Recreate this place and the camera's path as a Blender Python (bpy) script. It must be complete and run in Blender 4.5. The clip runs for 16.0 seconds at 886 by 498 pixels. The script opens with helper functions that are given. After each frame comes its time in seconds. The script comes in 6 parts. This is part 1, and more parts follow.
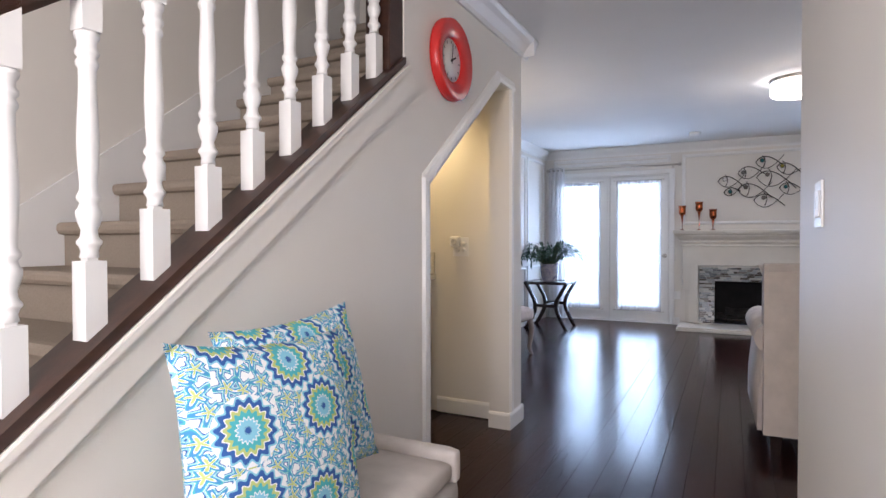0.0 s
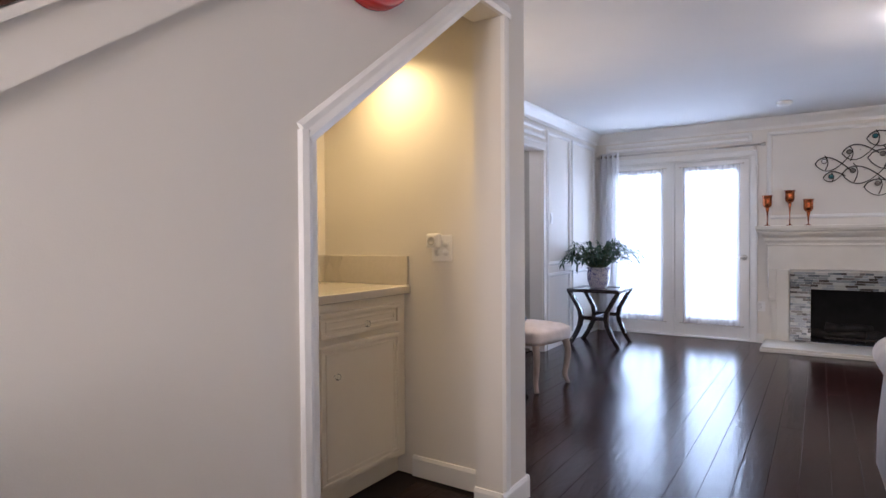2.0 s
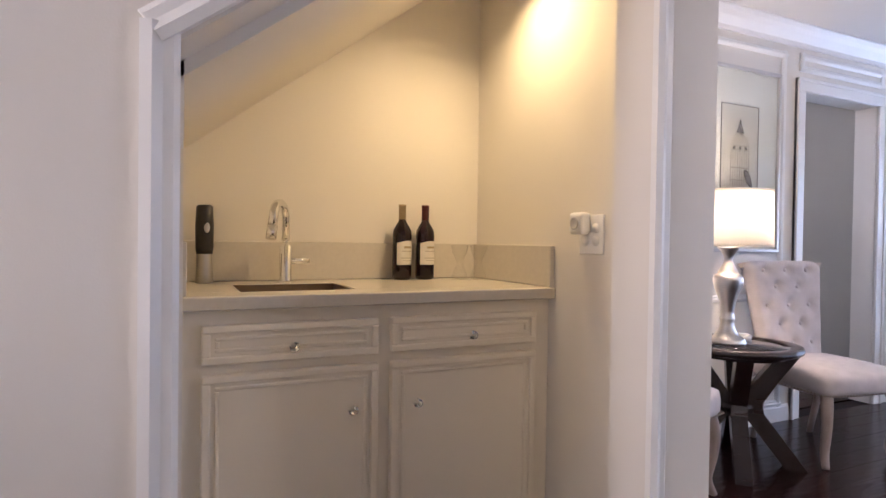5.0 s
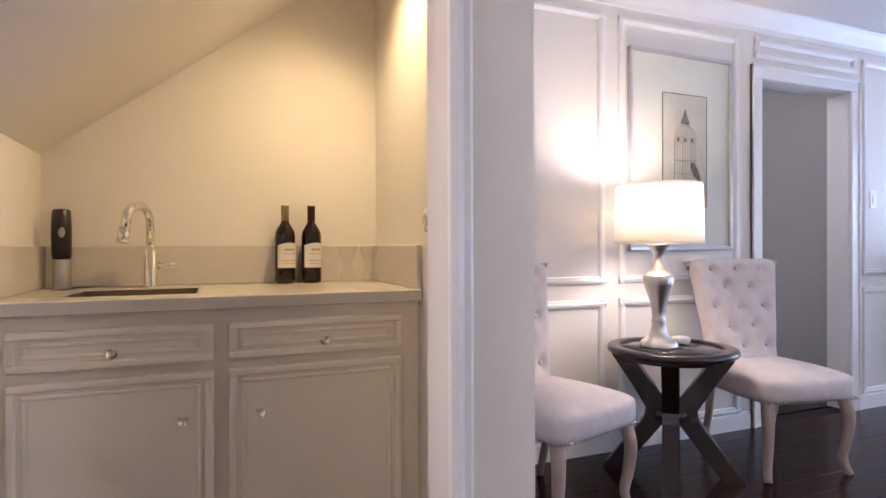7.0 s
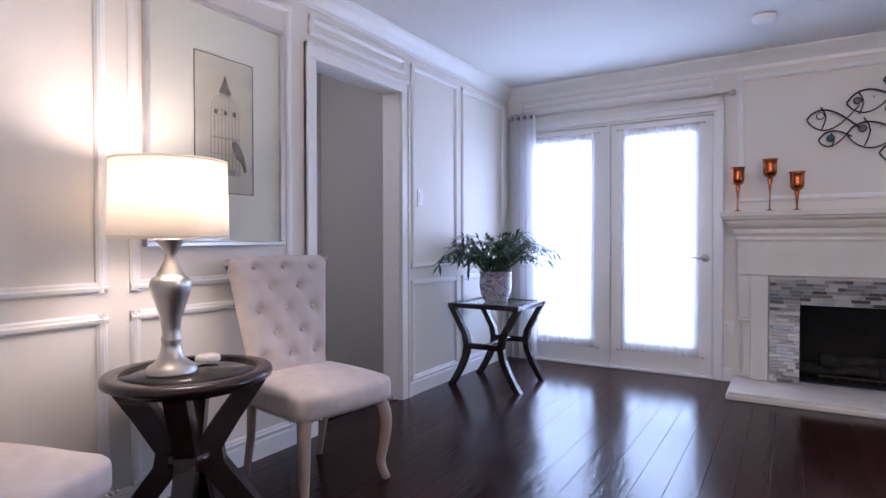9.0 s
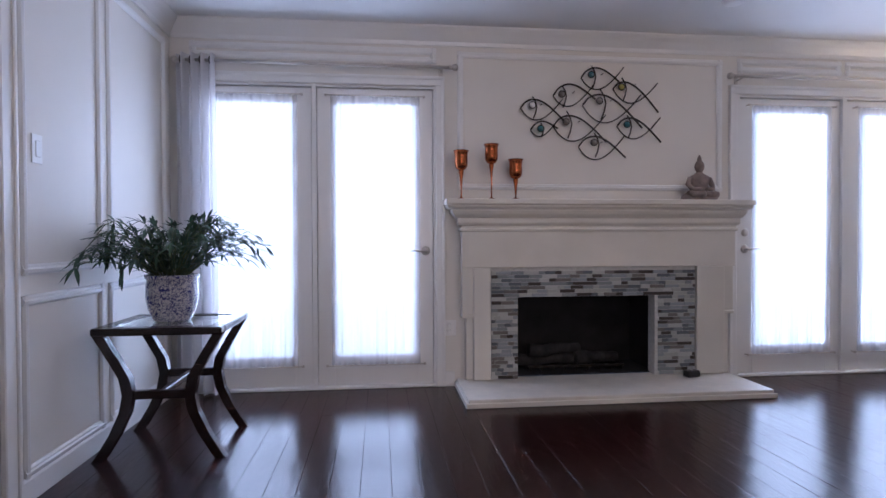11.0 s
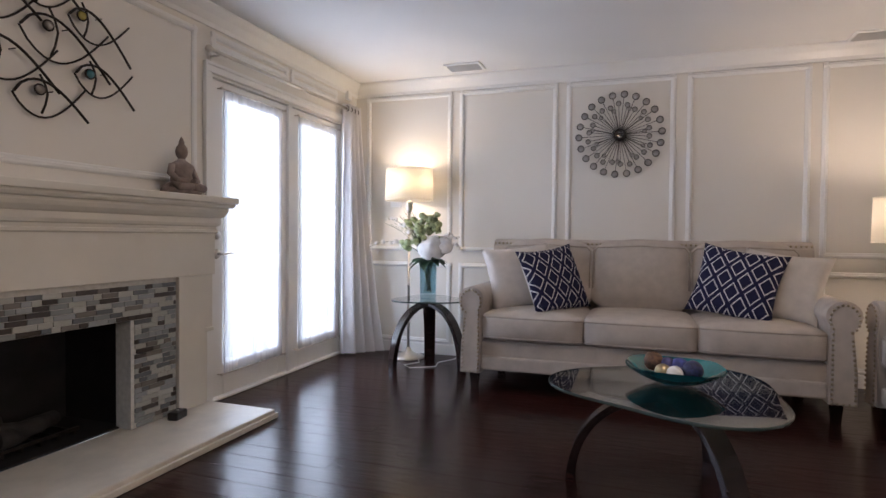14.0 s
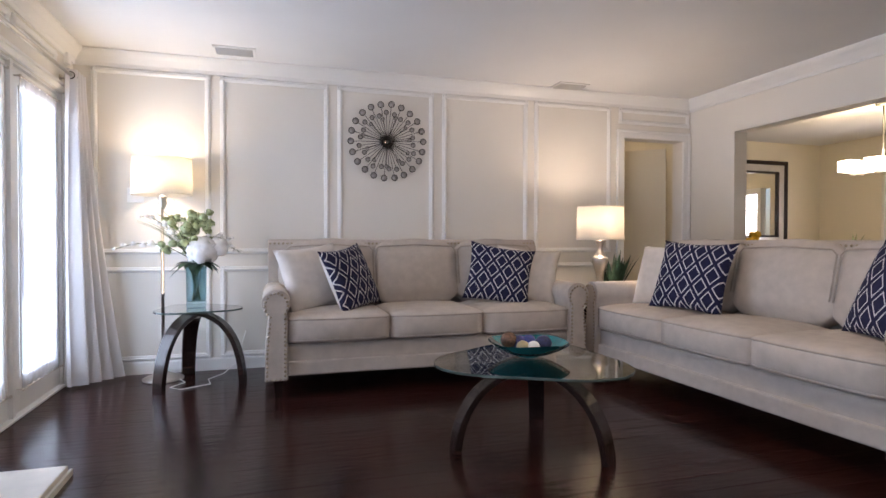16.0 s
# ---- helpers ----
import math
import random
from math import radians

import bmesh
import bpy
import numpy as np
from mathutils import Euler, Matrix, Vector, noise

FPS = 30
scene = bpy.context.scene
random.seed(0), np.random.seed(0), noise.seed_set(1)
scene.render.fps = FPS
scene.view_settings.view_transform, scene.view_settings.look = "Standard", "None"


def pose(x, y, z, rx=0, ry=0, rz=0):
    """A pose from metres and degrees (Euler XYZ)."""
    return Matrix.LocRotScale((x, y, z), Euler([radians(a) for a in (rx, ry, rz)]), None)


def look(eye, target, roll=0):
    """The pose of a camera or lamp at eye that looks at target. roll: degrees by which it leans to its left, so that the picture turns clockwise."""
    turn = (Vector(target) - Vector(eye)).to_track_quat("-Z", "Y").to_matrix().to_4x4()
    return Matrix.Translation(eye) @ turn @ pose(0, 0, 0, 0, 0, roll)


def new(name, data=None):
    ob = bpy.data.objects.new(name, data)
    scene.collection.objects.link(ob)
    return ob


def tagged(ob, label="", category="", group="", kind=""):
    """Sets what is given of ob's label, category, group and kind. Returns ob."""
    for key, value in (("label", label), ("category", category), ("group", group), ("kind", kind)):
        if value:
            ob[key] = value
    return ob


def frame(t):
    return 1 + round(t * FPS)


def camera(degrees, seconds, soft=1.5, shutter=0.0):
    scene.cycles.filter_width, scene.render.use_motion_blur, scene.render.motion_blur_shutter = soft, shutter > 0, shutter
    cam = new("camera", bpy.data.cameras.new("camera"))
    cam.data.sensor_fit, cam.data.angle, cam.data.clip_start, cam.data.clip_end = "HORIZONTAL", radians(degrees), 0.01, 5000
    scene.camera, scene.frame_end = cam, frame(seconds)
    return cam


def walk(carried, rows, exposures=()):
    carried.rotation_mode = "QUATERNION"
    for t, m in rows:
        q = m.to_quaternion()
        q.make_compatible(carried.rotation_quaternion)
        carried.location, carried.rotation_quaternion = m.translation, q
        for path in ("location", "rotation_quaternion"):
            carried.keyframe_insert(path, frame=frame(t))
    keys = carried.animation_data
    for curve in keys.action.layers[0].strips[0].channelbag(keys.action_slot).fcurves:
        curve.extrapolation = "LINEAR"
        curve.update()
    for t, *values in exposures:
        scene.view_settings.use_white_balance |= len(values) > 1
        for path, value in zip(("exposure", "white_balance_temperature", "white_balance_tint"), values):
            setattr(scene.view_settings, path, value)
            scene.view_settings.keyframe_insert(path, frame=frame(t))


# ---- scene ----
cam = camera(75.6, 16.0)
PATH = [
    (0, (2.473, -8.31, 1.169), (1.573, -6.524, 1.133), -0.1),
    (0.5, (2.484, -7.976, 1.165), (1.582, -6.191, 1.124), -0.1),
    (1, (2.429, -7.637, 1.166), (1.518, -5.857, 1.126), -0.3),
    (1.5, (2.398, -7.377, 1.162), (1.438, -5.623, 1.12), -0.1),
    (2, (2.362, -7.122, 1.157), (1.261, -5.452, 1.123), -0.4),
    (2.5, (2.324, -6.887, 1.153), (1.074, -5.326, 1.118), -0.3),
    (3, (2.298, -6.684, 1.154), (0.907, -5.247, 1.119), -0.4),
    (3.5, (2.276, -6.476, 1.113), (0.746, -5.188, 1.08), -0.2),
    (4, (2.309, -6.303, 1.106), (0.641, -5.2, 1.067), -0.0),
    (4.2, (2.296, -6.256, 1.095), (0.594, -5.206, 1.058), 0.4),
    (6.3, (2.35, -5.735, 1.082), (0.462, -5.076, 1.063), -0.2),
    (6.5, (2.357, -5.68, 1.066), (0.476, -5.0, 1.057), -0.1),
    (7, (2.44, -5.509, 1.07), (0.585, -4.761, 1.062), -0.2),
    (7.5, (2.432, -5.387, 1.072), (0.679, -4.426, 1.051), -0.1),
    (8, (2.387, -5.193, 1.094), (0.831, -3.937, 1.061), 0.0),
    (8.5, (2.304, -5.016, 1.08), (1.01, -3.492, 1.046), -0.1),
    (9, (2.23, -4.811, 1.072), (1.19, -3.103, 1.041), -0.1),
    (9.5, (2.135, -4.592, 1.059), (1.343, -2.755, 1.028), -0.2),
    (9.7, (2.061, -4.506, 1.056), (1.392, -2.622, 1.022), -0.1),
    (11.8, (1.061, -3.52, 0.982), (1.816, -1.668, 0.958), -0.3),
    (12, (1.044, -3.43, 1.009), (1.927, -1.636, 0.967), -0.1),
    (12.5, (1.043, -3.175, 1.03), (2.236, -1.57, 0.979), 0.1),
    (13, (1.094, -2.983, 1.041), (2.529, -1.591, 0.988), 0.1),
    (13.5, (1.087, -2.765, 1.075), (2.793, -1.723, 1.016), 0.6),
    (14, (1.054, -2.527, 1.059), (2.943, -1.871, 1.012), 0.5),
    (14.5, (1.023, -2.271, 1.037), (3.003, -1.991, 0.999), 0.3),
    (15, (1.036, -1.936, 1.022), (3.036, -1.981, 0.989), 0.2),
    (15.5, (1.011, -1.66, 1.026), (2.98, -2.012, 0.993), 0.2),
    (16, (0.996, -1.387, 1.031), (2.91, -1.967, 1.0), 0.1),
]
walk(cam, [(t, look(eye, target, roll)) for t, eye, target, roll in PATH],
     [(0, 0.36, 5400, 21), (1, 0.46, 5450, 25), (2, 0.38, 5550, 25), (3, 0.18, 5550, 26), (4, 0.52, 5500, 29), (6.5, 0.68, 5350, 29), (7.2, 0.70, 5350, 30), (8, 0.5, 5350, 31), (9, 0.32, 5300, 31), (12, -0.32, 5600, 30), (13, -0.48, 5900, 27), (14, -0.13, 6300, 25), (15.5, 0.14, 6250, 24), (16, 0.25, 6200, 24)])

# ---- world and lights ----
world = bpy.data.worlds.new("world")
scene.world = world
world.use_nodes = True
sky = world.node_tree.nodes.new("ShaderNodeTexSky")
sky.sky_type = "NISHITA"
sky.sun_disc = False
sky.sun_elevation, sky.sun_rotation = radians(45), radians(140)
world.node_tree.links.new(sky.outputs[0], world.node_tree.nodes["Background"].inputs[0])
world.node_tree.nodes["Background"].inputs[1].default_value = 0.1


def area_light(name, m, sx, sy, watts, colour):
    d = bpy.data.lights.new(name, "AREA")
    d.shape, d.size, d.size_y, d.energy, d.color = "RECTANGLE", sx, sy, watts, colour
    ob = new(name, d)
    ob.matrix_world = m
    return ob


def point_light(name, loc, watts, colour, radius=0.085):
    d = bpy.data.lights.new(name, "POINT")
    d.energy, d.color, d.shadow_soft_size = watts, colour, radius
    ob = new(name, d)
    ob.location = loc
    return ob


DAY = (0.72, 0.86, 1.0)
WARM = (1.0, 0.82, 0.58)
sun_data = bpy.data.lights.new("sun", "SUN")
sun_data.energy, sun_data.angle, sun_data.color = 2.0, radians(0.6), (1.0, 0.95, 0.88)
new("sun", sun_data).matrix_world = look((3, -14, 12), (3, -5, 0))
area_light("daylight_west_doors", look((0.95, 0.45, 1.15), (0.95, 0, 1.15)), 2.5, 2.3, 150, DAY)
area_light("daylight_east_doors", look((4.8, 0.45, 1.15), (4.8, 0, 1.15)), 2.6, 2.3, 165, DAY)
# Fill lamps for the hall and stairs, at windows made up behind the view
area_light("fill_entry", look((2.05, -9.62, 1.6), (2.05, -8, 1.4)), 1.1, 1.6, 56, (1.0, 0.875, 0.70))
area_light("fill_stairwell", look((0.75, -9.62, 3.2), (0.75, -7, 2.4)), 0.8, 1.2, 3.0, (1.0, 0.88, 0.72))
area_light("daylight_dining_window", look((6.1, -9.16, 1.4), (6.1, -8, 1.3)), 0.62, 0.8, 14, (1.0, 0.96, 0.9))
point_light("bulb_table_lamp", (0.345, -3.58, 1.25), 20, (1.0, 0.79, 0.50))
point_light("bulb_floor_lamp", (5.62, -0.63, 1.52), 12, (1.0, 0.80, 0.48))
point_light("bulb_corner_lamp", (5.25, -4.07, 1.21), 24, WARM)
point_light("bulb_ceiling", (2.95, -2.95, 2.27), 22, (1.0, 0.80, 0.52), 0.08)
point_light("bulb_chandelier", (5.3, -7.4, 2.0), 20, (1.0, 0.76, 0.36), 0.15)
# Fill lamp that brightens the passage; its fixture is added too
point_light("fill_passage", (-0.47, -3.1, 2.28), 7, (1.0, 0.93, 0.85), 0.08)
# Fill lamp without a fixture, added to brighten the east hall
point_light("fill_hall_east", (6.6, -4.7, 2.3), 5, (1.0, 0.80, 0.5), 0.08)
spot = bpy.data.lights.new("niche_spot", "SPOT")
spot.energy, spot.color, spot.spot_size, spot.spot_blend, spot.shadow_soft_size = 30, (1.0, 0.70, 0.27), radians(145), 1.0, 0.03
new("niche_spot", spot).matrix_world = look((0.62, -5.05, 2.125), (0.68, -5.26, 0.9))


# ---- materials ----
def mat(name, colour, rough=0.5, metal=0.0, vary=0.06, scale=6.0, bump=0.0, bump_scale=200.0, spec=0.5, coat=0.0, island=0.0, stretch=None):
    """A surface with large stains, fine grain and relief."""
    m = bpy.data.materials.new(name)
    m.use_nodes = True
    nt = m.node_tree
    b = nt.nodes["Principled BSDF"]
    b.inputs["Roughness"].default_value, b.inputs["Metallic"].default_value = rough, metal
    b.inputs["Specular IOR Level"].default_value, b.inputs["Coat Weight"].default_value = spec, coat
    tc = nt.nodes.new("ShaderNodeTexCoord")
    vec = tc.outputs["Object"]
    if stretch:
        mp = nt.nodes.new("ShaderNodeMapping")
        mp.inputs["Scale"].default_value = stretch
        nt.links.new(vec, mp.inputs[0])
        vec = mp.outputs[0]
    n = nt.nodes.new("ShaderNodeTexNoise")
    n.inputs["Scale"].default_value, n.inputs["Detail"].default_value = scale, 6
    nt.links.new(vec, n.inputs["Vector"])
    r = nt.nodes.new("ShaderNodeValToRGB")
    lo, hi = 1 - vary * 2.2, 1 + vary * 1.4
    r.color_ramp.elements[0].position, r.color_ramp.elements[1].position = 0.25, 0.75
    r.color_ramp.elements[0].color = (*[min(1, c * lo) for c in colour], 1)
    r.color_ramp.elements[1].color = (*[min(1, c * hi) for c in colour], 1)
    nt.links.new(n.outputs["Fac"], r.inputs[0])
    out = r.outputs[0]
    if island:
        oi = nt.nodes.new("ShaderNodeObjectInfo")
        hs = nt.nodes.new("ShaderNodeHueSaturation")
        mr = nt.nodes.new("ShaderNodeMapRange")
        mr.inputs[3].default_value, mr.inputs[4].default_value = 1 - island, 1 + island
        nt.links.new(oi.outputs["Random"], mr.inputs[0])
        nt.links.new(mr.outputs[0], hs.inputs["Value"])
        nt.links.new(out, hs.inputs["Color"])
        out = hs.outputs[0]
    nt.links.new(out, b.inputs["Base Color"])
    if bump:
        n2 = nt.nodes.new("ShaderNodeTexNoise")
        n2.inputs["Scale"].default_value, n2.inputs["Detail"].default_value = bump_scale, 3
        nt.links.new(vec, n2.inputs["Vector"])
        bp = nt.nodes.new("ShaderNodeBump")
        bp.inputs["Strength"].default_value, bp.inputs["Distance"].default_value = bump, 0.002
        nt.links.new(n2.outputs["Fac"], bp.inputs["Height"])
        nt.links.new(bp.outputs[0], b.inputs["Normal"])
    return m


def glass_mat(name, colour, rough=0.0):
    m = bpy.data.materials.new(name)
    m.use_nodes = True
    b = m.node_tree.nodes["Principled BSDF"]
    b.inputs["Base Color"].default_value = (*colour, 1)
    b.inputs["Transmission Weight"].default_value, b.inputs["Roughness"].default_value = 1.0, rough
    b.inputs["IOR"].default_value = 1.45
    return m


def cloth_light(name, colour, through_share, clear, bump=0.2):
    """Thin cloth that lets light through: diffuse, translucent and open weave."""
    m = bpy.data.materials.new(name)
    m.use_nodes = True
    nt = m.node_tree
    nt.nodes.remove(nt.nodes["Principled BSDF"])
    out = nt.nodes["Material Output"]
    d, t, c = (nt.nodes.new("ShaderNodeBsdf" + k) for k in ("Diffuse", "Translucent", "Transparent"))
    n = nt.nodes.new("ShaderNodeTexNoise")
    n.inputs["Scale"].default_value = 90
    rp = nt.nodes.new("ShaderNodeValToRGB")
    rp.color_ramp.elements[0].color = (*[v * 0.94 for v in colour], 1)
    rp.color_ramp.elements[1].color = (*colour, 1)
    nt.links.new(n.outputs["Fac"], rp.inputs[0])
    for s in (d, t):
        nt.links.new(rp.outputs[0], s.inputs["Color"])
    a, b = nt.nodes.new("ShaderNodeMixShader"), nt.nodes.new("ShaderNodeMixShader")
    a.inputs[0].default_value, b.inputs[0].default_value = through_share, clear
    nt.links.new(d.outputs[0], a.inputs[1])
    nt.links.new(t.outputs[0], a.inputs[2])
    nt.links.new(a.outputs[0], b.inputs[1])
    nt.links.new(c.outputs[0], b.inputs[2])
    nt.links.new(b.outputs[0], out.inputs[0])
    return m


def glow_mat(name, colour, strength):
    m = bpy.data.materials.new(name)
    m.use_nodes = True
    b = m.node_tree.nodes["Principled BSDF"]
    b.inputs["Base Color"].default_value = (0.9, 0.88, 0.84, 1)
    b.inputs["Emission Color"].default_value, b.inputs["Emission Strength"].default_value = (*colour, 1), strength
    return m


def math_node(nt, op, a, b=None, c=None):
    n = nt.nodes.new("ShaderNodeMath")
    n.operation = op
    for i, v in enumerate((a, b, c)):
        if v is None:
            continue
        if isinstance(v, (int, float)):
            n.inputs[i].default_value = v
        else:
            nt.links.new(v, n.inputs[i])
    return n.outputs[0]


def lattice_mat(name):
    """Navy cloth with a white double-line diamond lattice."""
    m = mat(name, (0.017, 0.018, 0.052), 0.9, vary=0.12, scale=40, bump=0.4, bump_scale=500, spec=0.2)
    nt = m.node_tree
    b = nt.nodes["Principled BSDF"]
    base = b.inputs["Base Color"].links[0].from_socket
    tc = nt.nodes.new("ShaderNodeTexCoord")
    sp = nt.nodes.new("ShaderNodeSeparateXYZ")
    nt.links.new(tc.outputs["Object"], sp.inputs[0])
    lines = None
    for sign in (1, -1):
        u = math_node(nt, "ADD", math_node(nt, "MULTIPLY", sp.outputs[0], 8.2), math_node(nt, "MULTIPLY", sp.outputs[2], 6.0 * sign))
        f = math_node(nt, "ABSOLUTE", math_node(nt, "SUBTRACT", math_node(nt, "FRACT", u), 0.5))
        on = math_node(nt, "MULTIPLY", math_node(nt, "GREATER_THAN", f, 0.315), math_node(nt, "LESS_THAN", f, 0.385))
        # the weave breaks the line into short dashes
        gate = math_node(nt, "GREATER_THAN", math_node(nt, "SINE", math_node(nt, "MULTIPLY", sp.outputs[2], 900)), -0.75)
        on = math_node(nt, "MULTIPLY", on, gate)
        inside = math_node(nt, "GREATER_THAN", f, 0.385)
        lines = (on, inside) if lines is None else (math_node(nt, "ADD", math_node(nt, "MULTIPLY", lines[0], math_node(nt, "LESS_THAN", f, 0.385)), math_node(nt, "MULTIPLY", on, math_node(nt, "SUBTRACT", 1, lines[1]))), None)
    # keep a clear diamond ring: white where one family runs and the other is not in its gap
    mx = nt.nodes.new("ShaderNodeMix")
    mx.data_type = "RGBA"
    nt.links.new(math_node(nt, "MINIMUM", lines[0], 1.0), mx.inputs[0])
    nt.links.new(base, mx.inputs[6])
    mx.inputs[7].default_value = (0.72, 0.70, 0.70, 1)
    nt.links.new(mx.outputs[2], b.inputs["Base Color"])
    return m


def medallion_mat(name):
    """White cotton printed with blue, teal and lime flower medallions."""
    m = mat(name, (0.8, 0.8, 0.8), 0.9, bump=0.3, bump_scale=400, spec=0.2)
    nt = m.node_tree
    b = nt.nodes["Principled BSDF"]
    tc = nt.nodes.new("ShaderNodeTexCoord")
    s0 = nt.nodes.new("ShaderNodeSeparateXYZ")
    mp = nt.nodes.new("ShaderNodeCombineXYZ")
    nt.links.new(tc.outputs["Object"], s0.inputs[0])
    nt.links.new(s0.outputs[0], mp.inputs[0])
    nt.links.new(s0.outputs[2], mp.inputs[1])

    def rings(scale, petals, stops, amp):
        v = nt.nodes.new("ShaderNodeTexVoronoi")
        v.voronoi_dimensions = "2D"
        v.inputs["Scale"].default_value, v.inputs["Randomness"].default_value = scale, 0.6
        nt.links.new(mp.outputs[0], v.inputs["Vector"])
        d = nt.nodes.new("ShaderNodeVectorMath")
        d.operation = "SUBTRACT"
        nt.links.new(mp.outputs[0], d.inputs[0])
        nt.links.new(v.outputs["Position"], d.inputs[1])
        s = nt.nodes.new("ShaderNodeSeparateXYZ")
        nt.links.new(d.outputs[0], s.inputs[0])
        ang = math_node(nt, "ARCTAN2", s.outputs[1], s.outputs[0])
        wave = math_node(nt, "MULTIPLY", math_node(nt, "COSINE", math_node(nt, "MULTIPLY", ang, petals)), amp)
        r = math_node(nt, "ADD", v.outputs["Distance"], math_node(nt, "MULTIPLY", wave, math_node(nt, "ADD", v.outputs["Distance"], 0.15)))
        ramp = nt.nodes.new("ShaderNodeValToRGB")
        ramp.color_ramp.interpolation = "CONSTANT"
        e = ramp.color_ramp.elements
        while len(e) < len(stops):
            e.new(0.5)
        for el, (p, c) in zip(e, stops):
            el.position, el.color = p, (*c, 1)
        nt.links.new(r, ramp.inputs[0])
        return ramp.outputs[0], v

    white, navy, blue, teal, lime, sky_b = (0.8, 0.82, 0.82), (0.045, 0.12, 0.36), (0.08, 0.28, 0.55), (0.10, 0.45, 0.50), (0.48, 0.56, 0.20), (0.25, 0.56, 0.70)
    big, vb = rings(6.4, 16, [(0, navy), (0.04, sky_b), (0.13, white), (0.15, teal), (0.23, lime), (0.28, white), (0.30, navy), (0.37, sky_b), (0.40, white)], 0.06)
    small, vs = rings(25, 5, [(0, lime), (0.14, white), (0.2, blue), (0.33, teal), (0.42, white), (0.46, sky_b), (0.56, navy), (0.64, white)], 0.4)
    mx = nt.nodes.new("ShaderNodeMix")
    mx.data_type = "RGBA"
    nt.links.new(math_node(nt, "GREATER_THAN", vb.outputs["Distance"], 0.44), mx.inputs[0])
    nt.links.new(big, mx.inputs[6])
    nt.links.new(small, mx.inputs[7])
    nt.links.new(mx.outputs[2], b.inputs["Base Color"])
    return m


WALL = mat("wall_paint", (0.745, 0.71, 0.65), 0.55, vary=0.012, scale=1.5, bump=0.12, bump_scale=260, spec=0.3)
TRIM = mat("trim_paint", (0.80, 0.79, 0.765), 0.32, vary=0.012, scale=3, bump=0.05, bump_scale=120)
CEIL = mat("ceiling_paint", (0.78, 0.77, 0.75), 0.8, vary=0.012, scale=2, bump=0.35, bump_scale=140, spec=0.2)
CREAM = mat("cream_paint", (0.74, 0.68, 0.54), 0.6, vary=0.015, scale=2, bump=0.1, bump_scale=260, spec=0.3)
GREYP = mat("grey_paint", (0.49, 0.485, 0.455), 0.6, vary=0.015, scale=2, bump=0.1, bump_scale=260, spec=0.3)
PLANK = mat("dark_plank", (0.025, 0.0078, 0.0062), 0.19, vary=0.22, scale=3.0, bump=0.8, bump_scale=5, spec=0.19, island=0.3, stretch=(7, 1.6, 7))
UNDER = mat("floor_joint", (0.012, 0.006, 0.005), 0.6, vary=0.2)
DARKW = mat("dark_wood", (0.022, 0.011, 0.009), 0.27, vary=0.25, scale=4, bump=0.1, bump_scale=30, coat=0.15, stretch=(1, 1, 8))
RAILW = mat("stair_rail_wood", (0.05, 0.022, 0.014), 0.3, vary=0.25, scale=5, bump=0.12, bump_scale=40, stretch=(6, 1, 6))
LEGW = mat("weathered_oak", (0.40, 0.31, 0.25), 0.6, vary=0.12, scale=5, bump=0.2, bump_scale=40, stretch=(6, 6, 1))
LINEN = mat("oatmeal_linen", (0.50, 0.445, 0.395), 0.95, vary=0.05, scale=14, bump=0.55, bump_scale=420, spec=0.15)
LINEN2 = mat("pale_linen", (0.62, 0.57, 0.525), 0.95, vary=0.05, scale=14, bump=0.55, bump_scale=420, spec=0.15)
CHAIRC = mat("blush_linen", (0.60, 0.545, 0.53), 0.95, vary=0.05, scale=16, bump=0.5, bump_scale=420, spec=0.15)
PIPING = mat("piping_linen", (0.40, 0.355, 0.315), 0.95, vary=0.05, scale=14, spec=0.15)
NAIL = mat("antique_nail", (0.42, 0.36, 0.28), 0.3, 1.0, vary=0.15)
CHROME = mat("chrome", (0.78, 0.78, 0.77), 0.08, 1.0, vary=0.02)
NICKEL = mat("brushed_nickel", (0.60, 0.56, 0.51), 0.34, 1.0, vary=0.05, scale=30, stretch=(1, 1, 14))
IRON = mat("dark_iron", (0.045, 0.038, 0.033), 0.4, 0.9, vary=0.25, scale=20)
COPPER = mat("copper_glass", (0.36, 0.095, 0.028), 0.14, 0.85, vary=0.25, scale=25)
FPAINT = mat("fireplace_paint", (0.67, 0.635, 0.565), 0.4, vary=0.03, scale=4, bump=0.06, bump_scale=120)
STONE = mat("hearth_stone", (0.66, 0.61, 0.53), 0.35, vary=0.06, scale=9, bump=0.1, bump_scale=60)
QUARTZ = mat("quartz_counter", (0.60, 0.56, 0.49), 0.2, vary=0.02, scale=60, spec=0.5)
CABIN = mat("cabinet_paint", (0.83, 0.77, 0.65), 0.4, vary=0.015, scale=3, bump=0.05, bump_scale=120)
SOOT = mat("firebox_soot", (0.008, 0.007, 0.007), 0.8, vary=0.4, scale=8, bump=0.4, bump_scale=30)
LOG = mat("ceramic_log", (0.022, 0.02, 0.019), 0.9, vary=0.5, scale=14, bump=0.6, bump_scale=40)
TILEM = mat("mosaic_glass_tile", (0.34, 0.35, 0.325), 0.1, vary=0.12, scale=12, island=0.75, spec=0.6)
nt_t = TILEM.node_tree
oi_t, rp_t = nt_t.nodes.new("ShaderNodeObjectInfo"), nt_t.nodes.new("ShaderNodeValToRGB")
rp_t.color_ramp.interpolation = "CONSTANT"
